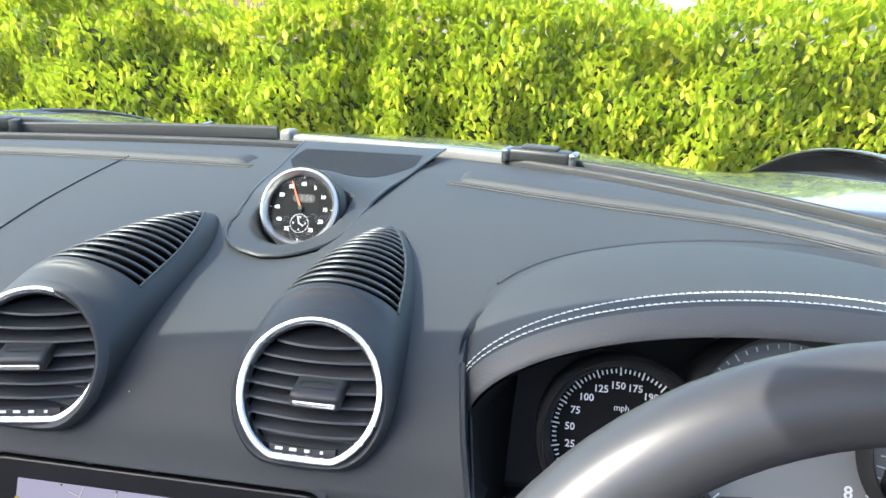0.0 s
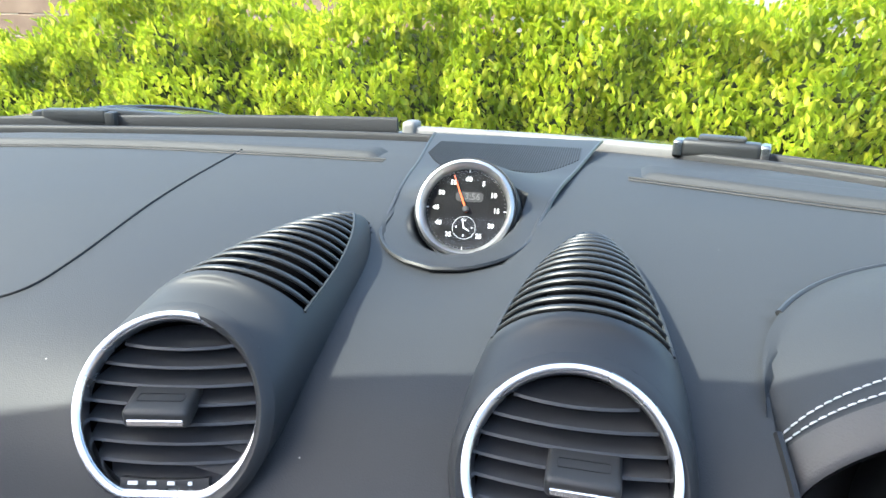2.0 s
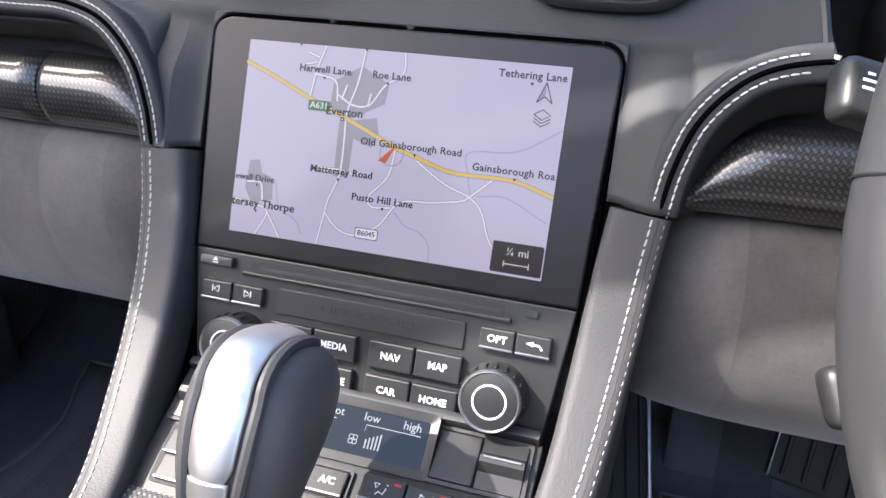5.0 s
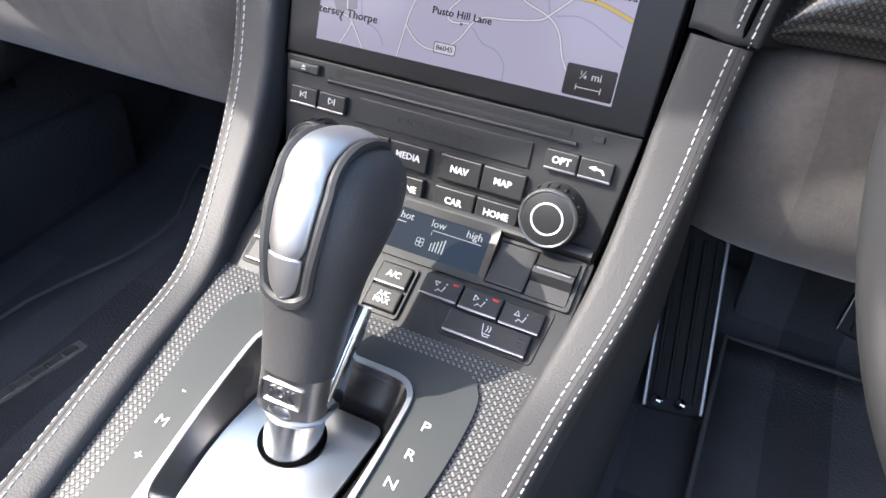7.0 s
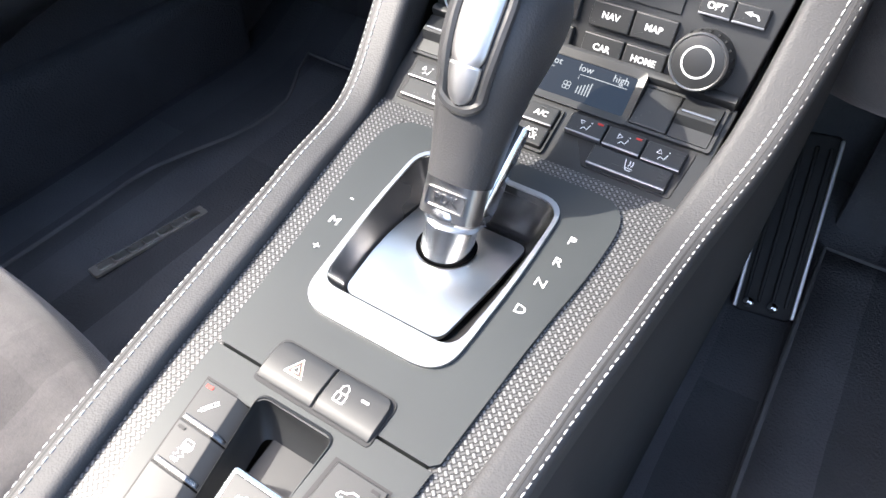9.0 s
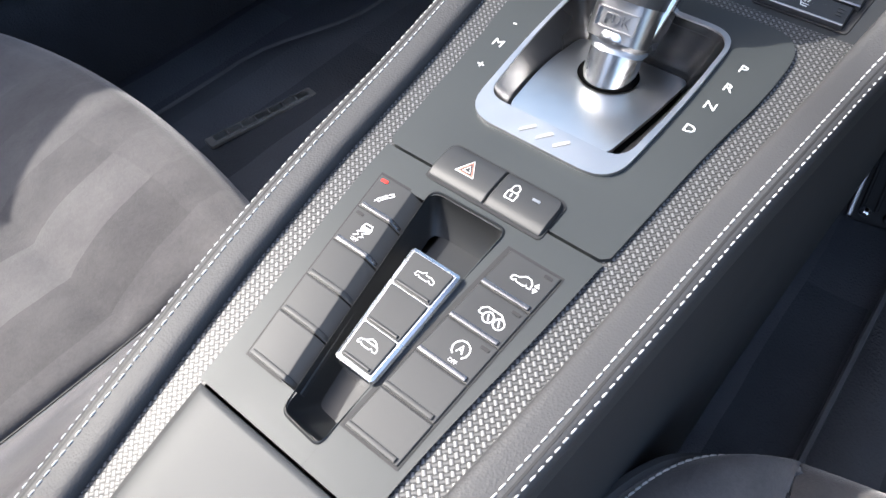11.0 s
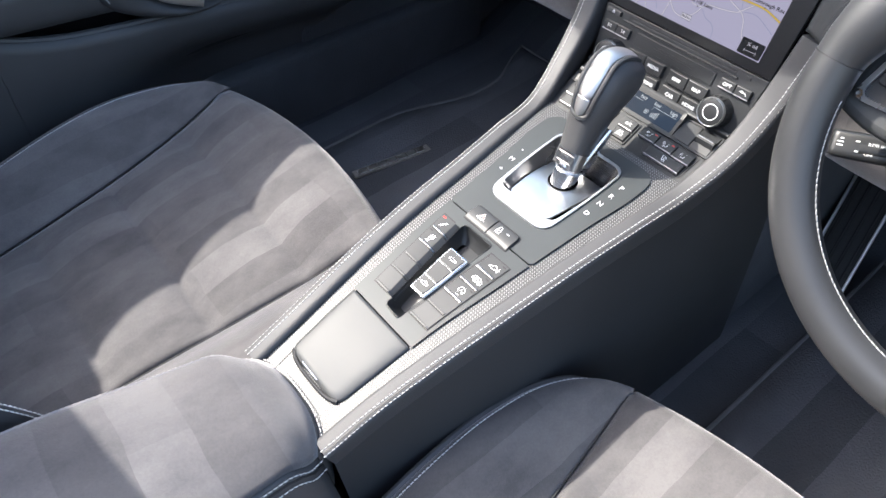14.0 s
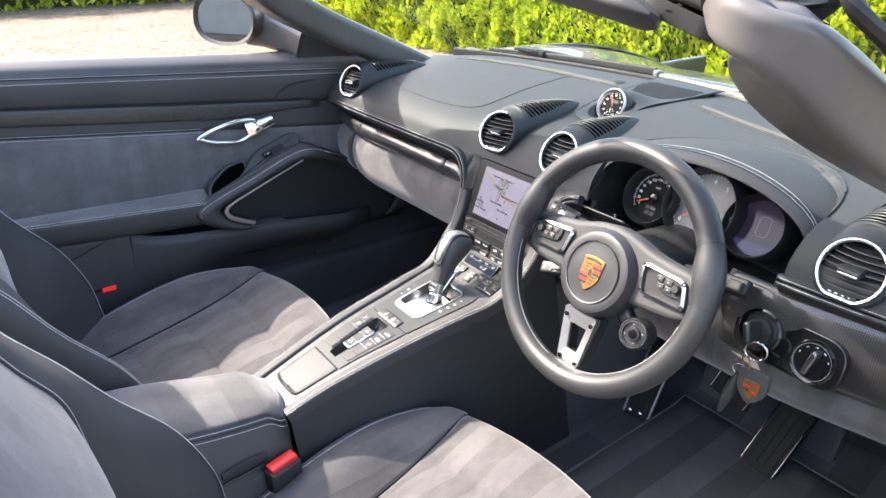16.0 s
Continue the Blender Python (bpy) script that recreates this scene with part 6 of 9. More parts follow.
part("pocket_back", grid(lambda u, v: Vector((-0.690 - 0.004 * math.sin(math.pi * u), lerp(0.155, 0.66, u), lerp(spline([(0.595, 0), (0.633, 0), (0.685, 0), (0.655, 0), (0.59, 0), (0.55, 0)], u).x, 0.44, v))), 30, 8), tunnel_trim, door, "dark door pocket", thick=0.004)
LOW = [(-0.75, 0.600), (-0.30, 0.588), (-0.085, 0.583), (-0.055, 0.566), (0.02, 0.546), (0.15, 0.535), (0.30, 0.520), (0.42, 0.505), (0.56, 0.486)]
skin(lambda u, v: Vector((-0.662 + 0.010 * math.sin(v * math.pi) - 0.02 * v + 0.020 * smooth01(-0.1, 0.15, spline(LOW, u).x) * (1 - v) - 0.05 * smooth01(0.45, 0.6, spline(LOW, u).x) - 0.075 * smooth01(0.02, 0.26, spline(LOW, u).x) * smooth01(0.12, 0.50, v), spline(LOW, u).x, lerp(spline(LOW, u).y, 0.30, v))), "lower_panel", leather, 70, 14, "black leather lower door panel")
part("pocket_edge", tube([Vector((-0.664 + 0.020 * smooth01(-0.1, 0.15, spline(LOW, i / 60).x) - 0.05 * smooth01(0.45, 0.6, spline(LOW, i / 60).x), *spline(LOW, i / 60))) for i in range(18, 61)], 0.005, 8), leather, door, "rounded pocket edge")
part("panel_joint", tube(curve([(-0.655, -0.30, 0.500), (-0.653, -0.237, 0.525), (-0.652, -0.15, 0.556), (-0.654, -0.080, 0.582)], 20), 0.0012, 6), matt_black, door, "diagonal panel joint")
part("panel_joint", tube(curve([(-0.664, -0.60, 0.487), (-0.664, -0.20, 0.462), (-0.664, -0.10, 0.455), (-0.664, -0.04, 0.452)], 30), 0.0014, 6), matt_black, door, "panel joint")
handle = [(-0.694, 0.130, 0.748), (-0.686, 0.165, 0.765), (-0.682, 0.215, 0.777), (-0.680, 0.258, 0.776), (-0.681, 0.262, 0.760), (-0.684, 0.245, 0.738), (-0.688, 0.215, 0.729), (-0.692, 0.165, 0.735)]
part("door_handle", tube(curve(handle + handle[:1], 60)[:-1], 0.0056, 10, True, (1, 0, 0)), mirror_chrome, door, "polished door handle")
part("handle_lever", sweep(curve([(-0.683, 0.243, 0.752), (-0.679, 0.262, 0.757), (-0.679, 0.284, 0.763), (-0.684, 0.308, 0.768)], 12), lambda s: rounded([(-lerp(0.021, 0.014, s), -0.005), (lerp(0.021, 0.014, s), -0.005), (lerp(0.018, 0.011, s), 0.005), (-lerp(0.018, 0.011, s), 0.005)], 0.005, 4), (1, 0, 0.2)), mirror_chrome, door, "polished door lever")
part("handle_bowl", slab(rounded([(-0.095, -0.022), (0.03, -0.028), (0.085, 0.010), (0.06, 0.026), (-0.02, 0.022)], 0.016, 5), -0.002, 0.003, 0.001, m=pose(-0.704, 0.215, 0.752, 90, 0, 90)), satin_black, door, "dark handle recess")
SWP = pose(-0.672, 0.285, 0.692, 62, 0, 90) @ pose(0, 0, 0, 0, 0, 15)
part("switch_panel", slab(rounded([(-0.095, -0.022), (0.075, -0.030), (0.100, 0.012), (0.075, 0.024), (-0.02, 0.020)], 0.014, 5), -0.03, 0.0, 0.004, m=SWP), leather, door, "black leather switch panel")
part("switch_well", slab(rect(0.060, 0.017, 0.005, 4, 0.012, 0.0), 0.0, 0.0008, m=SWP), matt_black, door)
part("window_switch", box(0.022, 0.011, 0.008, 0.003, 3, SWP @ pose(-0.004, 0, 0.003, 12)), gloss_black, door, "black window switch")
part("switch_mark", box(0.008, 0.0012, 0.0004, m=SWP @ pose(-0.004, 0, 0.0072, 12)), white_print, door)
BOWL = pose(-0.664, 0.170, 0.650, 72, 0, 90) @ pose(0, 0, 0, 0, 0, 22)
bowl_line = rounded([(-0.060, -0.024), (0.050, -0.018), (0.066, 0.014), (0.020, 0.024), (-0.035, 0.010)], 0.016, 6)
# a flush near-black patch stands for the tray's shaded hollow
part("bowl_shade", slab(bowl_line, -0.004, 0.0, m=BOWL), shade_black, door, "near-black patch for the shaded tray")
part("bowl_rim", tube([BOWL @ Vector((x, y, 0.0)) for x, y in bowl_line], 0.0032, 8, True, (1, 0, 0.3)), leather, door, "leather rim of the tray")
part("bowl_surround", slab([(x * 1.06, y * 1.12) for x, y in bowl_line], -0.055, -0.002, 0.004, m=BOWL), leather, door, "leather round the tray")
part("front_panel", grid(lambda u, v: Vector((-0.655 - 0.035 * u - 0.012 * math.sin(math.pi * v), lerp(0.645 - 0.05 * abs(2 * v - 1) ** 3, 0.80, u), lerp(0.665 - 0.05 * u, 0.47, v))), 12, 14), leather, door, "black leather front of the door", thick=0.01)
part("door_light", box(0.006, 0.028, 0.010, 0.001, 1, pose(-0.656, -0.122, 0.458)), glowing("lit_red_marker", (0.70, 0.03, 0.03), 0.16), door, "red marker lamp")
part("light_strip", box(0.005, 0.045, 0.009, 0.001, 1, pose(-0.657, -0.158, 0.460)), material("dark_red_lens", (0.10, 0.012, 0.014), 0.2)[0], door, "dark red reflector")
part("door_shell", box(0.02, 1.35, 0.62, 0.006, 2, pose(-0.772, -0.075, 0.60)), paint, door, "grey painted door skin")

# ---- flat marks ----
def ribbon(pts, width, m, z=0.0):
    """A flat line of even width through pts."""
    bm = bmesh.new()
    pts = [Vector(p) for p in pts]
    rows = []
    for i, p in enumerate(pts):
        d = (pts[min(i + 1, len(pts) - 1)] - pts[max(i - 1, 0)])
        d = d.normalized() if d.length > 1e-9 else Vector((1, 0))
        q = Vector((-d.y, d.x)) * width / 2
        rows.append([bm.verts.new((p.x + q.x, p.y + q.y, z)), bm.verts.new((p.x - q.x, p.y - q.y, z))])
    for a, b in zip(rows, rows[1:]):
        bm.faces.new((a[0], a[1], b[1], b[0]))
    bmesh.ops.transform(bm, matrix=m, verts=bm.verts)
    return bm


def patch(poly, m, z=0.0):
    bm = bmesh.new()
    bm.faces.new([bm.verts.new((x, y, z)) for x, y in poly])
    bmesh.ops.transform(bm, matrix=m, verts=bm.verts)
    return bm


# ---- infotainment screen ----
GLOW = 0.130
screen = thing("infotainment_screen", SCR.translation, "lit navigation screen showing a pale road map", "screen")
scr_back = glowing("map_ground", (0.59, 0.565, 0.78), GLOW)
scr_white = glowing("map_road", (0.84, 0.82, 0.96), GLOW * 1.05)
scr_edge = glowing("map_road_edge", (0.36, 0.35, 0.44), GLOW)
scr_grey = glowing("map_town", (0.36, 0.35, 0.44), GLOW)
scr_water = glowing("map_stream", (0.42, 0.44, 0.66), GLOW)
scr_yellow = glowing("map_main_road", (0.82, 0.58, 0.10), GLOW)
scr_green = glowing("map_sign", (0.02, 0.20, 0.03), GLOW)
scr_red = glowing("map_arrow", (0.62, 0.10, 0.03), GLOW)
scr_dark = glowing("map_ink", (0.015, 0.015, 0.02), GLOW)
frame_glass, _nt, _bs = material("screen_surround", (0.010, 0.010, 0.011), 0.30, Specular_IOR_Level=0.3)
part("surround", slab(rounded([(-0.0935, -0.0555), (0.0935, -0.0555), (0.0970, 0.0560), (-0.0970, 0.0560)], [0.001, 0.001, 0.0115, 0.0115], 6), -0.02, 0.0, 0.0012, m=SCR), frame_glass, screen, "glossy black screen surround")
part("backing", slab(rounded([(-0.0955, -0.0565), (0.0955, -0.0565), (0.0984, 0.0575), (-0.0984, 0.0575)], [0.001, 0.001, 0.012, 0.012], 6), -0.024, -0.0025, m=SCR), shade_black, screen)
display = part("display", patch([(-0.0762, -0.0457), (0.0762, -0.0457), (0.0762, 0.0457), (-0.0762, 0.0457)], SCR, 0.0004), scr_back, screen, "lit map display")


def road(pts, w=0.0008, edge=True, mat=None, z=0.0008):
    pts = curve([(x, y, 0) for x, y in pts], 6 * (len(pts) - 1))
    pts = [(p.x, p.y) for p in pts]
    if edge:
        part("road_edge", ribbon(pts, w + 0.0006, SCR, z), scr_edge, display)
    part("road", ribbon(pts, w, SCR, z + 0.0002), mat or scr_white, display)


for poly in ([(-0.0315, 0.016), (-0.031, 0.030), (-0.018, 0.038), (-0.004, 0.031), (-0.005, 0.022), (-0.020, 0.014)],
             [(-0.026, 0.012), (-0.008, 0.0155), (-0.006, 0.008), (-0.009, 0.002), (-0.018, 0.005), (-0.0185, -0.013), (-0.0255, -0.013)],
             [(-0.070, -0.024), (-0.069, -0.011), (-0.064, -0.010), (-0.062, -0.016), (-0.056, -0.018), (-0.055, -0.028), (-0.066, -0.031)]):
    part("town_area", patch(poly, SCR, 0.0006), scr_grey, display)
for pts in ([(0.076, 0.019), (0.058, 0.008), (0.037, 0.0052), (0.0375, -0.004), (0.040, -0.013)], [(0.075, -0.021), (0.056, -0.0125), (0.043, -0.0135)],
            [(0.006, -0.0255), (0.012, -0.031), (0.019, -0.033), (0.024, -0.038), (0.025, -0.0455)], [(-0.054, -0.020), (-0.051, -0.031), (-0.042, -0.036), (-0.038, -0.042)]):
    road(pts, 0.0006, False, scr_water, 0.0006)
for pts in ([(-0.017, 0.0455), (-0.019, 0.030), (-0.0225, 0.0165), (-0.0222, 0.002), (-0.0225, -0.012), (-0.0265, -0.024), (-0.028, -0.033), (-0.030, -0.0455)],
            [(-0.028, -0.030), (-0.020, -0.037), (-0.010, -0.0385), (0.0, -0.032), (0.008, -0.021), (0.022, -0.019), (0.036, -0.0165), (0.041, -0.013), (0.050, -0.0045)],
            [(0.0085, 0.003), (0.016, -0.003), (0.028, -0.010), (0.040, -0.0145), (0.046, -0.020), (0.050, -0.030), (0.055, -0.0375)],
            [(0.003, 0.003), (0.001, -0.010), (-0.007, -0.020), (-0.005, -0.0245), (0.004, -0.024)],
            [(-0.042, 0.021), (-0.040, 0.034), (-0.0365, 0.0455)], [(-0.040, 0.0325), (-0.030, 0.030), (-0.028, 0.021)], [(-0.048, 0.036), (-0.040, 0.038)], [(-0.045, 0.042), (-0.039, 0.040)],
            [(-0.028, 0.024), (-0.020, 0.020), (-0.012, 0.021), (-0.006, 0.030), (0.002, 0.036), (0.002, 0.0455)], [(-0.024, 0.029), (-0.026, 0.022)], [(-0.012, 0.026), (-0.013, 0.020)],
            [(-0.032, -0.010), (-0.0225, -0.010), (-0.014, -0.0115)], [(-0.057, -0.034), (-0.049, -0.0455)], [(-0.062, -0.0455), (-0.057, -0.034), (-0.066, -0.031), (-0.074, -0.030)],
            [(-0.069, -0.021), (-0.062, -0.021), (-0.060, -0.029)]):
    road(pts)
road([(-0.0762, 0.0353), (-0.060, 0.0290), (-0.042, 0.0212), (-0.023, 0.0139), (0.002, 0.0036), (0.012, 0.0005), (0.030, -0.0045), (0.052, -0.0045), (0.062, -0.0055), (0.0762, -0.0098)], 0.0015, True, scr_yellow, 0.0011)
part("sign", patch(rect(0.011, 0.0048, 0.0008, 2, -0.0365, 0.0181), SCR, 0.0014), scr_green, display)
letters("sign_text", "A631", 0.0042, SCR @ pose(-0.0365, 0.0181, 0.0016), scr_white, display)
part("sign_edge", patch(rect(0.0112, 0.0050, 0.0008, 2, -0.0056, -0.0372), SCR, 0.0014), scr_dark, display)
part("sign", patch(rect(0.0106, 0.0044, 0.0008, 2, -0.0056, -0.0372), SCR, 0.0015), scr_white, display)
letters("sign_text", "B6045", 0.0034, SCR @ pose(-0.0056, -0.0372, 0.0017), scr_dark, display)
for word, x, y, size in (("Harwell Lane", -0.0355, 0.0345, 0.0046), ("Roe Lane", -0.003, 0.0345, 0.0046), ("Tethering Lane", 0.0600, 0.0405, 0.0046), ("Everton", -0.0235, 0.0163, 0.0055),
                         ("Old Gainsborough Road", 0.0100, 0.0043, 0.0046), ("Mattersey Road", -0.0215, -0.0108, 0.0046), ("Gainsborough Roa", 0.0575, -0.0008, 0.0046), ("Pusto Hill Lane", 0.0, -0.0212, 0.0046),
                         ("ewall Drive", -0.0648, -0.0190, 0.0042), ("tersey Thorpe", -0.0590, -0.0310, 0.0054)):
    letters("place_name", word, size, SCR @ pose(x, y, 0.0018), scr_dark, display, bold=0.012, spacing=1.05)
for x, y in ((-0.0355, 0.0308), (-0.0045, 0.0310), (0.0602, 0.0370), (0.0125, 0.0008), (-0.0225, -0.0145), (0.0585, -0.0042), (0.0005, -0.0250), (-0.0635, -0.0222), (-0.0625, -0.0345), (-0.049, 0.0450), (-0.0165, 0.0452)):
    part("pointer", patch([(x - 0.0008, y + 0.0006), (x, y - 0.0008), (x + 0.0008, y + 0.0006)], SCR, 0.0017), scr_dark, display)
part("place_dot", frame_slab([(x - 0.0243, y + 0.0132) for x, y in ((-0.0009, -0.0009), (0.0009, -0.0009), (0.0009, 0.0009), (-0.0009, 0.0009))], [(x - 0.0243, y + 0.0132) for x, y in ((-0.0005, -0.0005), (0.0005, -0.0005), (0.0005, 0.0005), (-0.0005, 0.0005))], 0.0013, 0.0016, SCR), scr_dark, display)
part("position_ring", frame_slab([(x + 0.0015, y + 0.0005) for x, y in ring(0.0058, 32)], [(x + 0.0015, y + 0.0005) for x, y in ring(0.0054, 32)], 0.0012, 0.0015, SCR), scr_grey, display)
part("position_arrow", patch([(0.0035, 0.0045), (-0.0045, -0.0035), (-0.0005, -0.0042)], SCR, 0.0019), scr_red, display)
part("north_arrow", patch([(0.0665, 0.0382), (0.0635, 0.0300), (0.0665, 0.0325)], SCR, 0.0019), scr_grey, display)
for a, b in (((0.0665, 0.0382), (0.0632, 0.0296)), ((0.0632, 0.0296), (0.0665, 0.0322)), ((0.0665, 0.0322), (0.0698, 0.0296)), ((0.0698, 0.0296), (0.0665, 0.0382))):
    part("north_line", ribbon([a, b], 0.0004, SCR, 0.0021), scr_dark, display)
for k in range(3):
    y = 0.0245 - 0.0014 * k
    loop = [(0.0628, y), (0.0664, y + 0.0022), (0.0700, y), (0.0664, y - 0.0022), (0.0628, y)]
    part("layers_icon", ribbon(loop if k == 0 else loop[2:] , 0.0004, SCR, 0.0019), scr_dark, display)
part("scale_box", patch(rect(0.0225, 0.0135, 0.001, 3, 0.0645, -0.0378), SCR, 0.0014), scr_dark, display)
letters("scale_text", "\u00bc mi", 0.0048, SCR @ pose(0.0645, -0.0352, 0.0016), scr_white, display)
part("scale_bar", ribbon([(0.0590, -0.0405), (0.0700, -0.0405)], 0.0004, SCR, 0.0016), scr_white, display)
for x in (0.0590, 0.0700):
    part("scale_bar", ribbon([(x, -0.0418), (x, -0.0392)], 0.0004, SCR, 0.0016), scr_white, display)

# ---- radio panel ----
radio = thing("radio_panel", SCR @ Vector((0, -0.09, 0)), "satin black radio panel with white lettered keys", "radio")
part("fascia", slab(rounded([(-0.086, -0.1185), (0.086, -0.1185), (0.0932, -0.0560), (-0.0932, -0.0560)], 0.001, 2), -0.02, -0.0006, 0.0008, m=SCR), satin_black, radio, "satin black fascia")
part("disc_slot", slab(rect(0.124, 0.0042, 0.0006, 2, 0, -0.0605), -0.003, 0.0, m=SCR), matt_black, radio, "dark disc slot")
part("slot_lip", slab(rect(0.132, 0.0022, 0.0006, 2, 0, -0.0650), -0.003, 0.0016, 0.0008, m=SCR), satin_black, radio)
part("slot_felt", slab(rect(0.118, 0.0016, 0.0004, 2, 0.002, -0.0616), -0.002, 0.0006, m=SCR), dark_grey, radio, "dark felt lip of the slot")
part("blank_panel", slab(rect(0.0925, 0.0122, 0.0005, 2, 0, -0.0754), -0.003, 0.0006, 0.0004, m=SCR), satin_black, radio)
for k in range(7):
    part("maker_mark", frame_slab(rect(0.0055, 0.0032, 0.0005, 2, -0.0205 + 0.0067 * k, -0.0750), rect(0.0042, 0.0019, 0.0003, 2, -0.0205 + 0.0067 * k, -0.0750), 0.0004, 0.0010, SCR), matt_black, radio, "raised unreadable mark")
part("sensor", slab(rect(0.0055, 0.003, 0.0005, 2, 0.0745, -0.0605), -0.002, 0.0006, 0.0003, m=SCR), dark_grey, radio)


key_lip_metal = grained("dull_polished_lip", (0.30, 0.30, 0.31), (0.38, 0.38, 0.39), (0.28, 0.36), 900, 0.00004, 0.2, 25, Metallic=0.9)


def key(parent, m, x, y, w, h, word="", size=0.0046, strip=False, lift=0.0026, mat=None, name="key"):
    k = part(name, slab(rect(w - 0.0006, h - 0.0006, 0.0008, 3, x, y), -0.003, lift, 0.0008, m=m), mat or satin_black, parent)
    if word:
        letters("legend", word, size, m @ pose(x, y, lift + 0.0001), white_print, k, bold=0.02)
    if strip:
        part("chrome_lip", slab(rect(w - 0.001, 0.0011, 0.0004, 2, x, y - h / 2 + 0.0007), 0, lift + 0.0005, 0.0003, m=m), key_lip_metal, k, "thin bright lip")
    return k


key(radio, SCR, -0.0800, -0.0612, 0.0185, 0.0056)
part("eject_mark", patch([(-0.0815, -0.0610), (-0.0785, -0.0610), (-0.0800, -0.0593)], SCR, 0.0028), white_print, radio)
part("eject_mark", ribbon([(-0.0815, -0.0619), (-0.0785, -0.0619)], 0.0005, SCR, 0.0028), white_print, radio)
for x, sgn in ((-0.0780, -1), (-0.0612, 1)):
    key(radio, SCR, x, -0.0752, 0.0166, 0.0098, strip=True)
    part("skip_mark", ribbon([(x - sgn * 0.0015, -0.0729), (x + sgn * 0.0013, -0.0745), (x - sgn * 0.0015, -0.0761), (x - sgn * 0.0015, -0.0729)], 0.0005, SCR, 0.0028), white_print, radio)
    part("skip_mark", ribbon([(x + sgn * 0.0019, -0.0729), (x + sgn * 0.0019, -0.0761)], 0.0005, SCR, 0.0028), white_print, radio)
key(radio, SCR, 0.0612, -0.0738, 0.0160, 0.0098, "OPT", strip=True)
bk = key(radio, SCR, 0.0772, -0.0738, 0.0160, 0.0098, strip=True)
part("back_mark", ribbon([(0.0812, -0.0750), (0.0800, -0.0733), (0.0765, -0.0730)], 0.0009, SCR, 0.0028), white_print, bk)
part("back_mark", patch([(0.0772, -0.0718), (0.0772, -0.0742), (0.0738, -0.0730)], SCR, 0.0028), white_print, bk)
for word, x, y in (("TUNER", -0.0365, -0.0910), ("MEDIA", -0.0140, -0.0910), ("NAV", 0.0140, -0.0910), ("MAP", 0.0365, -0.0910), ("SOUND", -0.0365, -0.1068), ("PHONE", -0.0140, -0.1068), ("CAR", 0.0140, -0.1068), ("HOME", 0.0365, -0.1068)):
    if word == "SOUND":
        word = ""
    key(radio, SCR, x, y, 0.0222, 0.0132, word)
for sx in (-1, 1):
    m = SCR @ pose(sx * 0.0635, -0.0985, 0)
    knob = part("rotary_knob", revolve([(0.0150, -0.002), (0.0148, 0.003), (0.0136, 0.011), (0.0128, 0.0135), (0.0116, 0.0140), (0.0, 0.0136)], 40, m), satin_black, radio, "round black knob")
    part("knob_ring", revolve([(0.0122, 0.0138), (0.0128, 0.0146), (0.0134, 0.0138), (0.0136, 0.0118)], 40, m), brushed, knob, "bright rim")
    part("knob_mark", frame_slab(ring(0.0076, 36), ring(0.0068, 36), 0.0138, 0.0141, m), white_print, knob)
    for k in range(20):
        part("knob_rib", box(0.0008, 0.0008, 0.008, m=m @ pose(0.0144 * math.cos(k * math.pi / 10), 0.0144 * math.sin(k * math.pi / 10), 0.006, 0, 0, 18 * k)), matt_black, knob)

# ---- climate panel ----
climate = thing("climate_panel", CLI.translation, "climate panel with a small display and black keys", "climate control")
part("fascia", slab(rounded([(-0.086, -0.0335), (0.086, -0.0335), (0.088, 0.030), (-0.088, 0.030)], 0.001, 2), -0.02, -0.0008, 0.0006, m=CLI), satin_black, climate)
DISP = CLI @ pose(0, 0.0155, 0.0035, 16)
part("display_frame", frame_slab(rect(0.0865, 0.0285, 0.003, 4), rect(0.0785, 0.0205, 0.0015, 4), -0.006, 0.0012, DISP, -0.0012), satin_black, climate, "dark satin frame")
lcd_blue = glowing("blue_lcd", (0.05, 0.078, 0.130), 0.15, 0.45)
lcd_blue.node_tree.nodes["Principled BSDF"].inputs["Specular IOR Level"].default_value = 0.0
lcd = part("display", patch(rect(0.079, 0.021, 0.001, 3), DISP, -0.0006), lcd_blue, climate, "dim blue-grey display")
lcd_ink = glowing("lcd_ink", (0.75, 0.82, 0.9), 0.17)
for word, x in (("cold", -0.031), ("hot", -0.0045), ("low", 0.0125), ("high", 0.0315)):
    letters("legend", word, 0.0052, DISP @ pose(x, 0.0068, -0.0002), lcd_ink, lcd)
for x0, x1 in ((-0.034, -0.004), (0.0105, 0.036)):
    part("scale_line", ribbon([(x0, 0.001), (x0, 0.0035), (x1, 0.0035)], 0.0004, DISP, -0.0002), lcd_ink, lcd)
for k in range(5):
    part("scale_bar", ribbon([(0.0122 + 0.0016 * k, -0.0065), (0.0122 + 0.0016 * k, -0.0025 + 0.0008 * k)], 0.0007, DISP, -0.0002), lcd_ink, lcd)


def glyph(name, parts, m, parent, width=0.0005, mat=None):
    """A white symbol: several lines."""
    for pts in parts:
        part(name, ribbon(pts, width, m, 0.0), mat or white_print, parent)


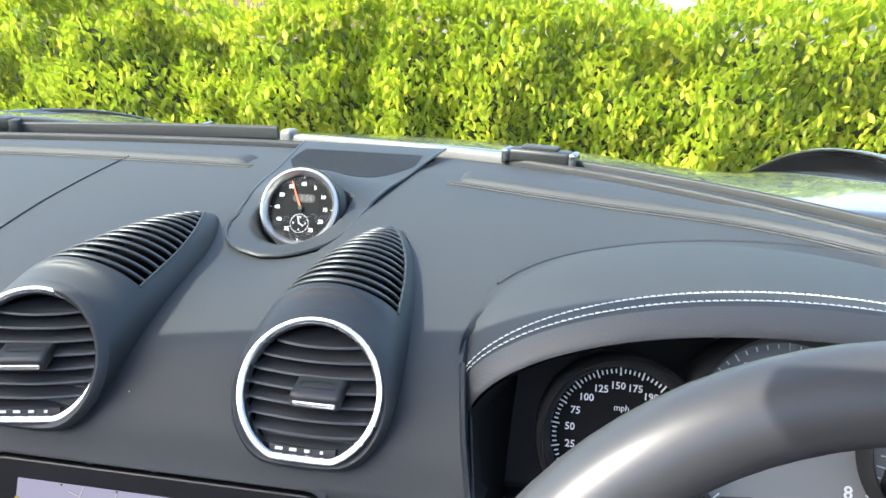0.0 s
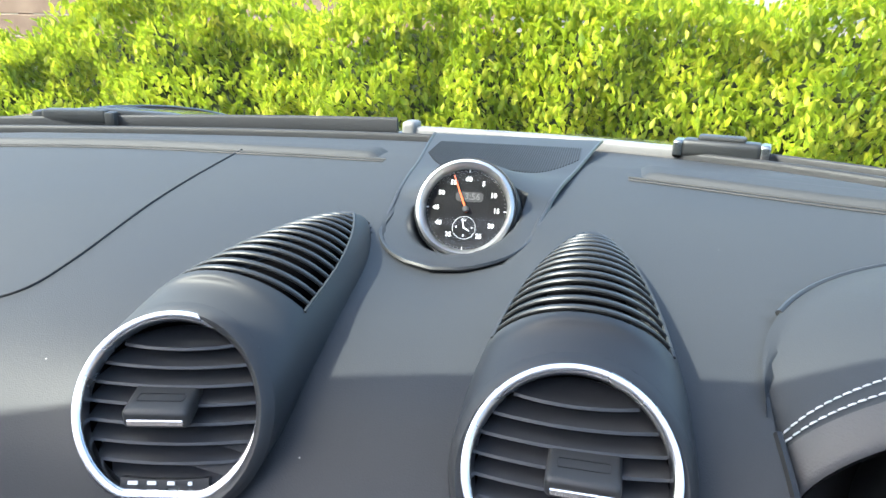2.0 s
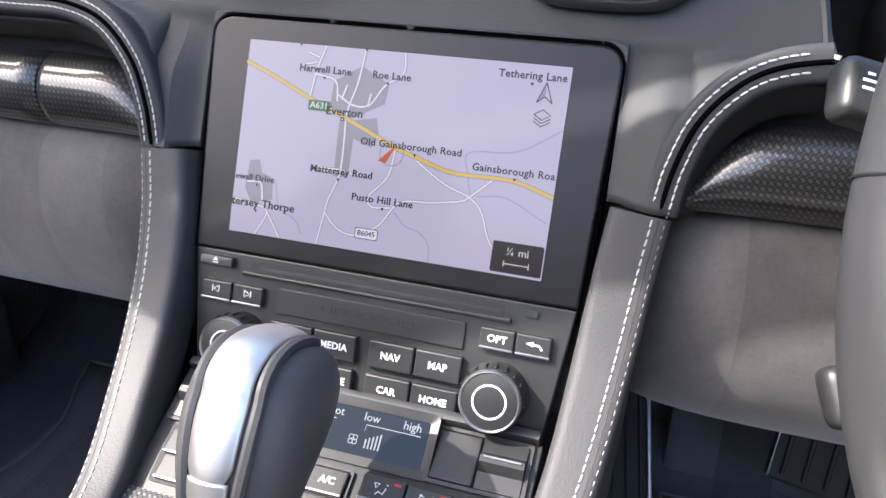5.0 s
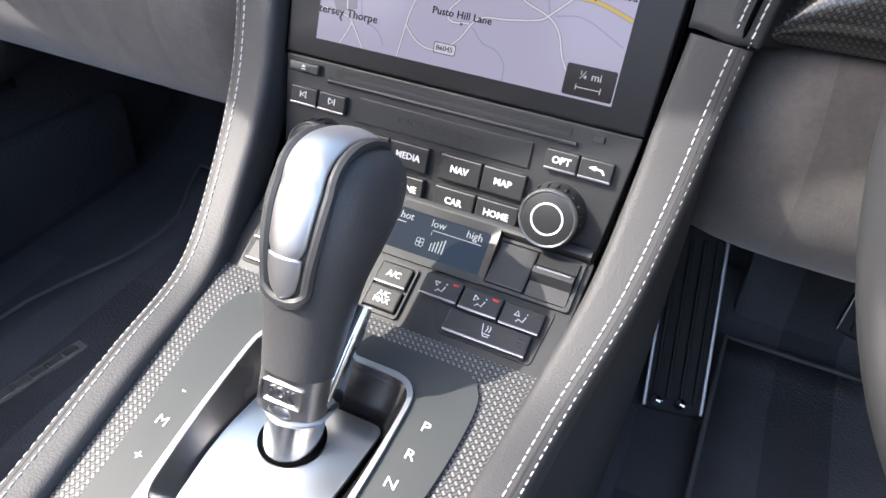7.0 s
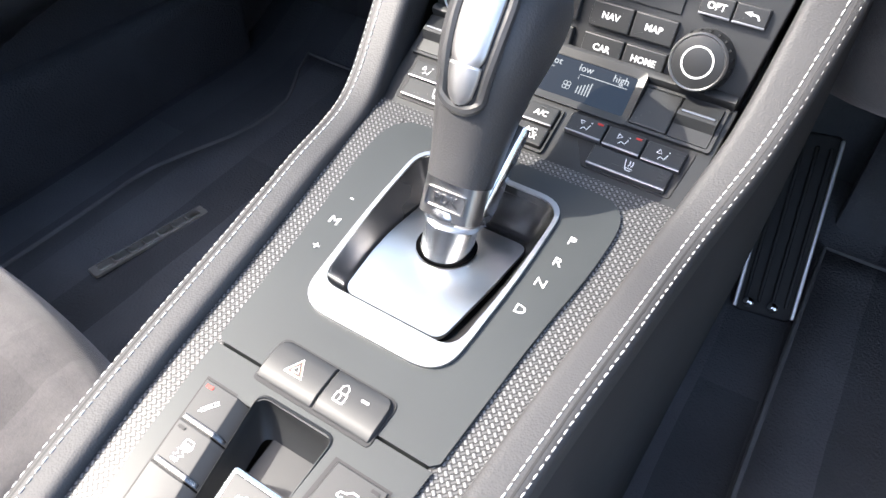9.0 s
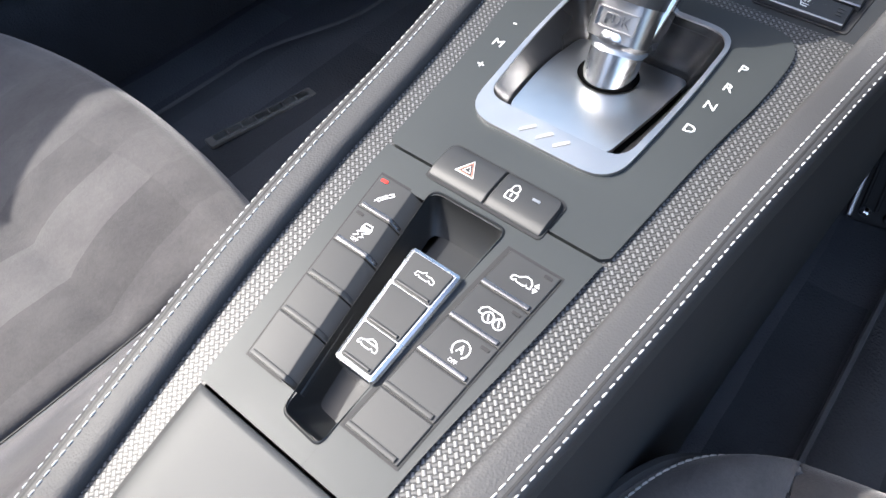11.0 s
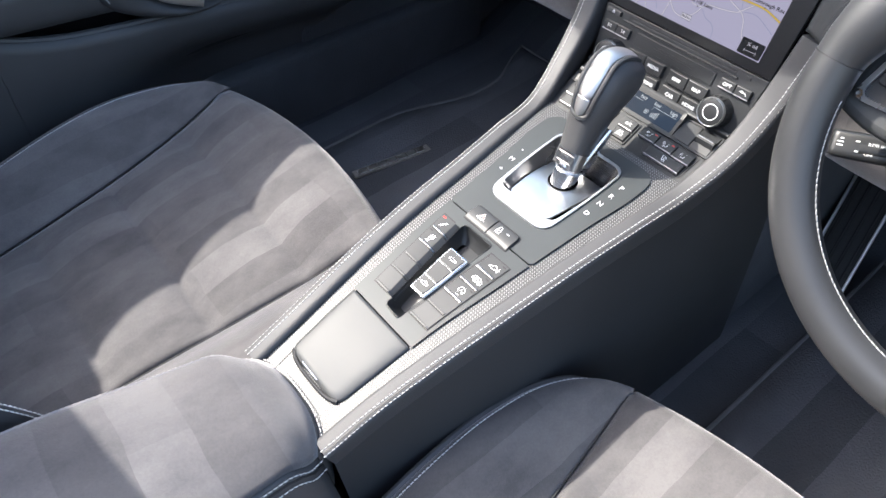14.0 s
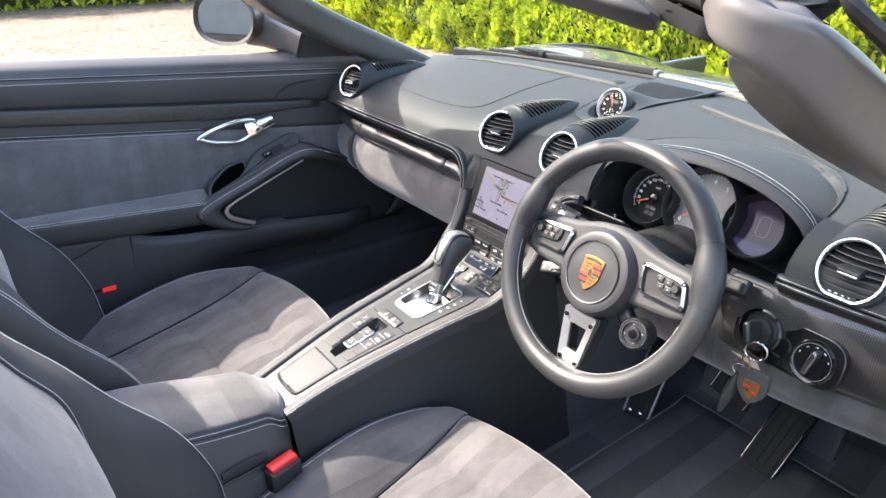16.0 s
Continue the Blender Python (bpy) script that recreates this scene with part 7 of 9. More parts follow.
for k in range(4):
    a = radians(45 + 90 * k)
    glyph("fan_mark", [[(0.0062 + 0.0013 * math.cos(a) + 0.0011 * math.cos(b), -0.0038 + 0.0013 * math.sin(a) + 0.0011 * math.sin(b)) for b in [j * math.pi / 5 for j in range(11)]]], DISP @ pose(0, 0, -0.0002), lcd, 0.0004, lcd_ink)
part("top_trim", sweep([CLI @ Vector((lerp(-0.086, 0.086, i / 10), 0.0315, 0.002)) for i in range(11)], rounded([(-0.0025, -0.004), (0.0025, -0.004), (0.0025, 0.003), (-0.0025, 0.003)], 0.0015, 2), (0, -0.4, 1)), dark_grey, climate, "dark satin trim")
for sx in (-1, 1):
    part("switch_frame", frame_slab(rect(0.0435, 0.0265, 0.002, 3, sx * 0.0630, 0.0150), rect(0.0400, 0.0232, 0.0015, 3, sx * 0.0630, 0.0150), -0.002, 0.0012, CLI), dark_grey, climate, "dark satin frame")
    key(climate, CLI, sx * 0.0528, 0.0150, 0.0198, 0.0230, lift=0.0018, mat=satin_black)
    part("rocker", sweep([CLI @ Vector((sx * 0.0730 + lerp(-0.0096, 0.0096, i / 6), 0.0150, 0)) for i in range(7)], [(-0.0112, -0.002), (0.0112, -0.002), (0.0112, 0.0012), (0.0040, 0.0020), (0.0010, 0.0060), (-0.0020, 0.0062), (-0.0045, 0.0030), (-0.0112, 0.0022)], CLI.to_3x3() @ Vector((0, 0, 1))), satin_black, climate, "black rocker switch")
    part("rocker_lip", box(0.0160, 0.0009, 0.0009, m=CLI @ pose(sx * 0.0730, 0.0162, 0.0064)), key_lip_metal, climate)
    # stacked keys
    part("key_frame", frame_slab(rect(0.0200, 0.0275, 0.002, 3, sx * 0.0 + (0.0022 if sx > 0 else -0.0300), -0.0150), rect(0.0180, 0.0255, 0.0015, 3, sx * 0.0 + (0.0022 if sx > 0 else -0.0300), -0.0150), -0.002, 0.0008, CLI), dark_grey, climate)
xa = 0.0022
key(climate, CLI, xa, -0.0085, 0.0172, 0.0118, "A/C", 0.0044, True)
key(climate, CLI, xa, -0.0208, 0.0172, 0.0118)
for j, word in enumerate(("A/C", "MAX")):
    letters("legend", word, 0.0038, CLI @ pose(xa, -0.0193 - 0.0032 * j, 0.0028), white_print, climate, bold=0.02)
for y in (-0.0048, -0.0172):
    part("lamp", slab(rect(0.0032, 0.0008, 0.0003, 2, xa, y), 0.002, 0.0029, m=CLI), dark_grey, climate)
key(climate, CLI, -0.0300, -0.0085, 0.0172, 0.0118, strip=True)
key(climate, CLI, -0.0300, -0.0208, 0.0172, 0.0118)
glyph("demist_mark", [[(-0.034, -0.0205), (-0.033, -0.0180), (-0.027, -0.0180), (-0.026, -0.0205)], [(-0.032, -0.0235), (-0.0315, -0.0215)], [(-0.030, -0.0235), (-0.0295, -0.0215)], [(-0.028, -0.0235), (-0.0275, -0.0215)]], CLI @ pose(0, 0, 0.0028), climate)
for sx in (-1, 1):
    bed = part("key_bed", slab(rounded([(sx * 0.0160, 0.0005), (sx * 0.0800, 0.0005), (sx * 0.0775, -0.0268), (sx * 0.0330, -0.0268)], 0.002, 3), -0.004, -0.0002, 0.0003, m=CLI), matt_black, climate)
    for k in range(3):
        x = sx * (0.0265 + 0.0202 * k)
        y = -0.0068 - 0.0006 * k
        kk = key(climate, CLI, x, y, 0.0200, 0.0118, strip=True)
        glyph("figure_mark", [[(x + 0.0018, y + 0.0008), (x + 0.0008, y - 0.0020), (x - 0.0012, y - 0.0012), (x - 0.0022, y - 0.0026)], [(x + 0.0016, y + 0.0022), (x + 0.0024, y + 0.0022)]], CLI @ pose(0, 0, 0.0028), kk)
        ar = ((x - 0.0038, y + 0.0022), (x - 0.0014, y + 0.0022), (x - 0.0026, y + 0.0002)) if k == 0 else ((x - 0.0036, y + 0.0026), (x - 0.0036, y - 0.0002), (x - 0.0014, y + 0.0012)) if k == 1 else ((x - 0.0038, y + 0.0004), (x - 0.0014, y + 0.0004), (x - 0.0026, y + 0.0026))
        glyph("figure_mark", [list(ar) + [ar[0]]], CLI @ pose(0, 0, 0.0028), kk)
        part("lamp", slab(rect(0.0030, 0.0010, 0.0003, 2, x + 0.0062, y + 0.0032), 0.002, 0.0029, m=CLI), red_print if (k < 2 and sx > 0) else dark_grey, kk, "small red lamp" if (k < 2 and sx > 0) else "")
    kk = key(climate, CLI, sx * 0.0545, -0.0198, 0.0405, 0.0118, strip=True)
    x, y = sx * 0.0545, -0.0190
    glyph("seat_mark", [[(x - 0.0026, y + 0.0026), (x - 0.0016, y - 0.0018), (x + 0.0022, y - 0.0020)], [(x - 0.0016, y - 0.0018), (x - 0.0008, y - 0.0030), (x + 0.0018, y - 0.0030)], [(x - 0.0004, y - 0.0008), (x + 0.0002, y + 0.0006), (x - 0.0002, y + 0.0022)], [(x + 0.0010, y - 0.0008), (x + 0.0016, y + 0.0006), (x + 0.0012, y + 0.0022)]], CLI @ pose(0, 0, 0.0028), kk)
    for k in range(3):
        part("lamp", slab(rect(0.0032, 0.0008, 0.0002, 2, sx * 0.0545 + 0.0158, -0.0172 - 0.0018 * k), 0.002, 0.0029, m=CLI), dark_grey, kk)

# ---- gear selector plate ----
plate_grey = grained("anthracite_panel", (0.028, 0.032, 0.033), (0.034, 0.039, 0.040), (0.48, 0.56), 1800, 0.00005, 0.2, 12)
gate = thing("gear_gate", CON @ Vector((0, 0.08, 0)), "anthracite gear selector plate with a silver gate", "gear gate")
plate_out = rounded([(-half_in(0), 0.0006), (half_in(0), 0.0006), (half_in(0.07), 0.07), (0.0660, 0.112), (0.0655, 0.150), (-0.0655, 0.150), (-0.0660, 0.112), (-half_in(0.07), 0.07)], [0.0008, 0.0008, 0.02, 0.02, 0.024, 0.024, 0.02, 0.02], 6)
hole = rounded([(-0.0350, 0.0425), (0.0350, 0.0425), (0.0391, 0.0900), (0.0389, 0.1345), (-0.0389, 0.1345), (-0.0391, 0.0900)], [0.009, 0.009, 0.02, 0.012, 0.012, 0.02], 6)


def ringed(outer, inner, z0, z1, m, n=72, depth=0.004):
    """A plate with a hole, by rays from the hole's middle."""
    def cut(poly, a):
        best = None
        for i in range(len(poly)):
            p, q = Vector(poly[i - 1]) - c, Vector(poly[i]) - c
            d = Vector((math.cos(a), math.sin(a)))
            den = d.x * (q - p).y - d.y * (q - p).x
            if abs(den) < 1e-12:
                continue
            t = (p.x * (q - p).y - p.y * (q - p).x) / den
            s = (p.x * d.y - p.y * d.x) / den
            if t > 0 and -1e-6 <= s <= 1 + 1e-6:
                best = t if best is None else max(best, t)
        return c + d * (best or 0)
    c = Vector((sum(p[0] for p in inner) / len(inner), sum(p[1] for p in inner) / len(inner)))
    bm = bmesh.new()
    rows = []
    for i in range(n):
        a = 2 * math.pi * (i + 0.5) / n
        o, k = cut(outer, a), cut(inner, a)
        rows.append([bm.verts.new((o.x, o.y, z0)), bm.verts.new((o.x, o.y, z1)), bm.verts.new((k.x, k.y, z1)), bm.verts.new((k.x, k.y, z1 - depth))])
    for i in range(n):
        for j in range(3):
            bm.faces.new((rows[i - 1][j], rows[i][j], rows[i][j + 1], rows[i - 1][j + 1]))
    bmesh.ops.transform(bm, matrix=m, verts=bm.verts)
    return bm


slide_metal = grained("slide_plate_metal", (0.60, 0.60, 0.585), (0.70, 0.70, 0.685), (0.26, 0.34), 900, 0.00002, 0.12, 30, Metallic=1.0)
part("plate", ringed(plate_out, hole, -0.006, 0.0008, CON, 160), plate_grey, gate, "anthracite plate", angle=50)
trim_out = rounded([(-0.0368, 0.0316), (0.0368, 0.0316), (0.0404, 0.0880), (0.0403, 0.1362), (-0.0403, 0.1362), (-0.0404, 0.0880)], [0.015, 0.015, 0.02, 0.014, 0.014, 0.02], 6)
trim_in = rounded([(-0.0342, 0.0450), (0.0342, 0.0450), (0.0384, 0.0900), (0.0382, 0.1336), (-0.0382, 0.1336), (-0.0384, 0.0900)], [0.009, 0.009, 0.02, 0.012, 0.012, 0.02], 6)
part("gate_trim", ringed(trim_out, trim_in, 0.0006, 0.0026, CON, 128), brushed, gate, "satin silver gate surround", angle=50)
well_black = grained("polished_well_black", (0.10, 0.10, 0.105), (0.14, 0.14, 0.145), (0.24, 0.30), 1500, 0.00003, 0.15, 14, Metallic=0.85)


def well_pt(u, v):
    """The sloping wall, down to a level floor."""
    x, y = trim_in[round(u * len(trim_in)) % len(trim_in)]
    foot = 0.0885 + (0.89 if y < 0.0885 else 0.76) * (y - 0.0885)
    return CON @ Vector((lerp(x, 0.77 * x, v), lerp(y, foot, v), lerp(0.0016, -0.0095 - 0.178 * (foot - 0.05), v ** 0.9)))


part("well", grid(well_pt, len(trim_in), 8, close_u=True), well_black, gate, "dark sloping well")
part("well_floor", grid(lambda u, v: Vector((lerp(-0.031, 0.031, u), lerp(0.250, 0.330, v), 0.5815)), 2, 2), gloss_black, gate)
slide = rounded([(-0.0268, 0.2518), (0.0242, 0.2518), (0.0288, 0.286), (0.0290, 0.3225), (-0.0300, 0.3225), (-0.0300, 0.286)], [0.006, 0.006, 0.012, 0.006, 0.006, 0.012], 6)


def slide_pt(u, v):
    """A plate that arches gently along the lever's travel, its rim turned down."""
    x, y = slide[round(u * len(slide)) % len(slide)]
    k = min(v / 0.9, 1.0)
    x, y = lerp(-0.001, x, k), lerp(0.288, y, k)
    return Vector((x, y, 0.5880 - 2.4 * (y - 0.288) ** 2 - 0.0022 * max(0.0, v - 0.9) / 0.1))


part("slide_plate", grid(slide_pt, len(slide), 20, close_u=True), slide_metal, gate, "satin silver slide plate")
for word, x, v in (("P", 0.0506, 0.1182), ("R", 0.0503, 0.1049), ("N", 0.0490, 0.0915), ("D", 0.0479, 0.0755), ("-", -0.0513, 0.0911), ("M", -0.0503, 0.0755), ("+", -0.0487, 0.0594)):
    letters("legend", word, 0.0062, CON @ pose(x, v, 0.0010) @ Matrix.Diagonal((1.2, 1, 1, 1)), white_print, gate)
for k in range(3):
    part("model_mark", sweep([CON @ Vector((-0.0100 + 0.0085 * k + 0.0016 * j, 0.0355 + 0.0019 * j, 0.0027)) for j in range(4)], rect(0.0022, 0.0003, 0.0001, 1), (0, 0, 1)), grey_print, gate, "engraved script mark")

# ---- gear lever ----
lever = thing("gear_lever", (0, 0.298, 0.585), "leather and silver automatic gear lever", "gear lever")
B, T = Vector((-0.002, 0.2970, 0.5845)), Vector((-0.006, 0.352, 0.699))
AX = (T - B).normalized()
BK = Vector((0, -1, 0)) - AX * Vector((0, -1, 0)).dot(AX)
BK.normalize()


def lever_axis(s):
    return B.lerp(T, s) + BK * (0.004 * math.sin(s * 2.6) - 0.010 * smooth01(0.6, 1.0, s))


def lever_half(s):
    t = min(max((s - 0.30) / 0.66, 0), 1)
    return (spline([(0.0150, 0), (0.0160, 0), (0.0178, 0), (0.0200, 0), (0.0228, 0), (0.0242, 0), (0.0232, 0)], t).x,
            spline([(0.0150, 0), (0.0160, 0), (0.0180, 0), (0.0205, 0), (0.0242, 0), (0.0272, 0), (0.0268, 0)], t).x)


def lever_ring(s, a, k=1.0):
    """Round the lever: a from its right, by its back; past 0.94 it closes in a dome."""
    hw, hd = lever_half(s)
    if s > 0.90:
        k *= math.sqrt(max(0.0, 1 - min((s - 0.90) / 0.15, 1.0) ** 2.4))
    ca, sa = math.cos(a), math.sin(a)
    e = 0.86
    return lever_axis(s) + Vector((1, 0, 0)) * (hw * k * math.copysign(abs(ca) ** e, ca)) + BK * (hd * k * math.copysign(abs(sa) ** e, sa))


neck_metal = grained("shaded_neck_metal", (0.34, 0.34, 0.345), (0.42, 0.42, 0.425), (0.26, 0.34), 900, 0.00004, 0.2, 25, Metallic=1.0)
grip = part("grip", grid(lambda u, v: lever_ring(0.30 + 0.75 * u ** 0.8, 2 * math.pi * v), 48, 36, close_v=True, cap=True), leather, lever, "black leather grip", angle=80)
LM = Matrix.Translation(B) @ Vector((0, 0, 1)).rotation_difference(AX).to_matrix().to_4x4()
part("collar", revolve([(0.0124, -0.006), (0.0124, 0.0150), (0.0132, 0.0162), (0.0147, 0.0185), (0.0149, 0.0215), (0.0143, 0.024), (0.0, 0.024)], 36, LM), chrome, lever, "polished collar")
part("neck", sweep([B.lerp(T, lerp(0.16, 0.36, i / 5)) for i in range(6)], rounded([(-0.0145, -0.0138), (0.0145, -0.0138), (0.0145, 0.0138), (-0.0145, 0.0138)], 0.008, 5), (0, -1, 0)), neck_metal, lever, "silver neck")
NECK = LM @ pose(0, -0.0142, 0.029, 90)
part("nameplate", frame_slab(rect(0.0200, 0.0090, 0.001, 2), rect(0.0185, 0.0075, 0.0008, 2), -0.001, 0.0008, NECK), neck_metal, lever)
letters("nameplate_text", "PDK", 0.0064, NECK @ pose(0, 0, 0.0002), neck_metal, lever, depth=0.0004, bold=0.006)
part("lever_slot", revolve([(0.0146, 0.0), (0.0143, 0.0005), (0.0100, 0.0005)], 32, pose(B.x, B.y + 0.0015, 0.5886)), shade_black, lever, "dark gap round the collar")
fin = lambda s: rounded([(-0.0030, -lerp(0.0085, 0.0030, s)), (0.0030, -lerp(0.0085, 0.0030, s)), (0.0030, lerp(0.0085, 0.0030, s)), (-0.0030, lerp(0.0085, 0.0030, s))], 0.0022, 3)
part("neck_fin", sweep([LM @ Vector(p) for p in ((0.0105, 0.004, 0.0185), (0.0122, 0.005, 0.028), (0.0136, 0.006, 0.038), (0.0150, 0.007, 0.048), (0.0162, 0.009, 0.058), (0.0170, 0.011, 0.066))], fin, LM.to_3x3() @ Vector((0, 1, 0))), mirror_chrome, lever, "polished side strake")
part("fin_slot", sweep([LM @ Vector(p) for p in ((0.0138, 0.003, 0.026), (0.0158, 0.004, 0.038), (0.0178, 0.006, 0.050))], rect(0.0016, 0.0036, 0.0007, 2), LM.to_3x3() @ Vector((0, 1, 0))), satin_black, lever)


def blade(s0, s1, half, lift):
    """A strip on the lever's back that goes on over its dome; s past 0.9 turns over the top."""
    def fn(u, v):
        s = lerp(s0, s1, u)
        a = math.pi / 2 + lerp(-half, half, v)
        if s <= 0.90:
            return lever_ring(s, a) + BK * lift
        f = (s - 0.90) / 0.45 * radians(128)
        hw, hd = lever_half(0.90)
        x = hw * math.copysign(abs(math.cos(a)) ** 0.86, math.cos(a))
        drop = (x / hw) ** 2
        up = (T - B).length * 0.15
        return lever_axis(0.90) + Vector((1, 0, 0)) * x + BK * ((hd * abs(math.sin(a)) ** 0.86 + lift) * math.cos(f)) + AX * ((up + lift) * math.sin(f) ** 0.9 * (1 - 0.35 * drop))
    return fn


def tongue(s0, s1, w0, w1, lift, round_end=0.25):
    """A silver strip with a rounded lower end, w in radians round the lever."""
    f = blade(0, 1, 1.0, lift)

    def fn(u, v):
        w = lerp(w0, w1, min(u * 1.6, 1)) * (math.sin(min(u / round_end, 1) * math.pi / 2) ** 0.5 if u < round_end else 1.0)
        return blade(lerp(s0, s1, u), lerp(s0, s1, u), max(w, 0.02), lift + 0.0016 * (1 - (2 * v - 1) ** 2))(0, v)
    return fn


part("blade", grid(tongue(0.675, 1.35, 0.30, 0.34, 0.0012, 0.10), 44, 14), brushed, lever, "broad satin silver blade", thick=0.0015)
part("lower_blade", grid(tongue(0.575, 0.700, 0.18, 0.26, 0.0002, 0.3), 14, 10), brushed, lever, "small silver insert", thick=0.0012)
rim_l = [blade(s_, s_, 0.43, 0.0002)(0, 0) for s_ in [lerp(1.30, 0.60, i / 26) for i in range(27)]]
rim_r = [blade(s_, s_, 0.43, 0.0002)(0, 1) for s_ in [lerp(0.60, 1.30, i / 26) for i in range(27)]]
rim_b = [blade(0.60 - 0.045 * math.sin(math.pi * i / 12), 0.60 - 0.045 * math.sin(math.pi * i / 12), 0.43 * math.cos(math.pi * i / 12) if i < 6 else -0.43 * math.cos(math.pi * i / 12), 0.0006)(0, 0 if i < 6 else 1) for i in range(1, 12)]
part("grip_rim", tube(rim_l + rim_b + rim_r, 0.0023, 8), smooth_leather, lever, "raised leather rim")

# ---- switch panel ----
switches = thing("switch_panel", at_v(-0.06).translation, "dark grey console switch panel with two rows of keys", "switch panel")


def x_ll(v):
    return -0.0440 + (-0.0153 - v) * 0.1214


def x_lf(v):
    return -0.0275 + (-0.0147 - v) * 0.1525


def x_rl(v):
    return 0.0223 - (-0.018 - v) * 0.078


def x_rr(v):
    return 0.0450 - (-0.0137 - v) * 0.065


def rec_r(v):
    return lerp(0.0152, 0.0122, min(max((-0.009 - v) / 0.103, 0), 1))


def wall_x(v, sx):
    return sx * (half_in(v) - 0.0006)


def field(fa, fb, v0, v1, w=0.0008, n=24):
    return grid(lambda u, t: on_con(lerp(fa(lerp(v0, v1, u)), fb(lerp(v0, v1, u)), t), lerp(v0, v1, u), w), n, 6)


V0, V1 = -0.1232, -0.0008
part("panel_field", field(lambda v: wall_x(v, -1), lambda v: x_lf(v) - 0.001, V0, V1), plate_grey, switches)
part("panel_field", field(rec_r, lambda v: wall_x(v, 1), V0, V1), plate_grey, switches)
part("panel_field", field(lambda v: x_lf(v) - 0.001, rec_r, -0.0100, V1, 0.0009, 4), plate_grey, switches)
part("panel_field", field(lambda v: x_lf(v) - 0.001, rec_r, V0, -0.1135, 0.0009, 4), plate_grey, switches)
part("panel_field", field(lambda v: x_lf(v) - 0.001, lambda v: -0.0153 - math.sqrt(max(0.0, 0.0055 ** 2 - (v + 0.0153) ** 2)), -0.0158, -0.0099, 0.0009, 8), plate_grey, switches)
part("panel_field", field(lambda v: x_lf(v) - 0.001, lambda v: -0.0026 - math.sqrt(max(0.0, 0.0045 ** 2 - min(0.0, v + 0.1090) ** 2)), -0.1136, -0.1056, 0.0009, 8), plate_grey, switches)
rim_line = [(x, y) for x, y in rounded([(-0.0212, -0.0098), (-0.0070, -0.1128), (0.0124, -0.1140), (0.0156, -0.0092)], [0.0055, 0.0040, 0.0035, 0.0050], 6)]


def recess(u, v):
    """The trough round the roof switch: a rounded lip, then a wall that dishes to its floor."""
    x, y = rim_line[round(u * len(rim_line)) % len(rim_line)]
    cx, cy = lerp(0.0038, 0.0003, (y + 0.114) / 0.105), -0.0615
    low = -0.0046 * smooth01(-0.002, -0.006, x - cx) * smooth01(-0.0150, -0.0180, y) * smooth01(-0.1090, -0.1050, y)
    if v < 0.25:
        a = v / 0.25 * math.pi / 2
        k, w = 1.035 - 0.035 * math.sin(a), 0.0010 + low + 0.0006 * math.sin(a * 2)
    else:
        t = (v - 0.25) / 0.75
        k, w = 1.0 - 0.24 * t ** 1.6, lerp(0.0010 + low, -0.0150, t ** 0.75)
    return on_con(cx + (x - cx) * k, cy + (y - cy) * (1 - (1 - k) * 0.75), w)


part("recess", grid(recess, len(rim_line), 14, close_u=True), satin_black, switches, "deep recess round the roof switch")
part("recess_floor", grid(lambda u, v: on_con(lerp(-0.012, 0.013, u), lerp(-0.108, -0.016, v), -0.0147), 4, 16), satin_black, switches)
hazard_red = material("faded_hazard_red", (0.50, 0.22, 0.16), 0.5)[0]
lip_metal = grained("dark_polished_lip", (0.16, 0.16, 0.165), (0.22, 0.22, 0.225), (0.22, 0.30), 900, 0.00004, 0.2, 25, Metallic=0.9)


def key_loft(side, va, vb, lift, inset):
    """A key's body: a flat top whose inner flank falls into the recess."""
    bm = bmesh.new()
    rows = []
    for v in (va, vb):
        if side < 0:
            sec = [(x_ll(v) + inset, -0.002), (x_ll(v) + inset, lift), (x_lf(v), lift), (x_lf(v) + 0.0064 - inset, lift - 0.0052), (x_lf(v) + 0.0064 - inset, -0.008)]
        else:
            sec = [(x_rr(v) - inset, -0.002), (x_rr(v) - inset, lift), (x_rl(v), lift), (x_rl(v) - 0.0016 + inset, lift - 0.0022), (x_rl(v) - 0.0016 + inset, -0.004)]
        rows.append([bm.verts.new(on_con(x, v, w)) for x, w in sec])
    a, b = rows
    for i in range(5):
        bm.faces.new((a[i - 1], a[i], b[i], b[i - 1]))
    bm.faces.new(a[::-1])
    bm.faces.new(b)
    bmesh.ops.bevel(bm, geom=bm.edges[:], offset=0.0004, segments=2, affect="EDGES", profile=0.6)
    return bm


def slanted_key(side, v0, v1, mark=None, lamp=None, word=""):
    vm = (v0 + v1) / 2
    m = at_v(vm)
    k = part("key", key_loft(side, v0 + 0.0003, v1 - 0.0003, 0.0018, 0.0), dark_grey, switches)
    part("key_lip", key_loft(side, v0 + 0.0006, v0 + 0.0026, 0.0027, 0.0014), lip_metal if mark else dark_grey, k, "thin polished lip" if mark else "")
    cx = (x_ll(vm) + x_lf(vm)) / 2 if side < 0 else (x_rl(vm) + x_rr(vm)) / 2 + 0.0012
    if mark:
        glyph("symbol", [[(cx + x, y) for x, y in line] for line in mark], m @ pose(0, 0, 0.0020), k, 0.0006)
    if word:
        letters("symbol", word, 0.0021, m @ pose(cx, -0.0044, 0.0020), white_print, k, depth=0.00005, bold=0.01)
    if lamp:
        part("lamp", slab(rect(0.0036, 0.0014, 0.0004, 2, x_ll(v1) + 0.0036 if side < 0 else x_rr(v1) - 0.0040, v1 - vm - 0.0026), 0.001, 0.0021, m=m), lamp, k, "small status lamp")
    return k


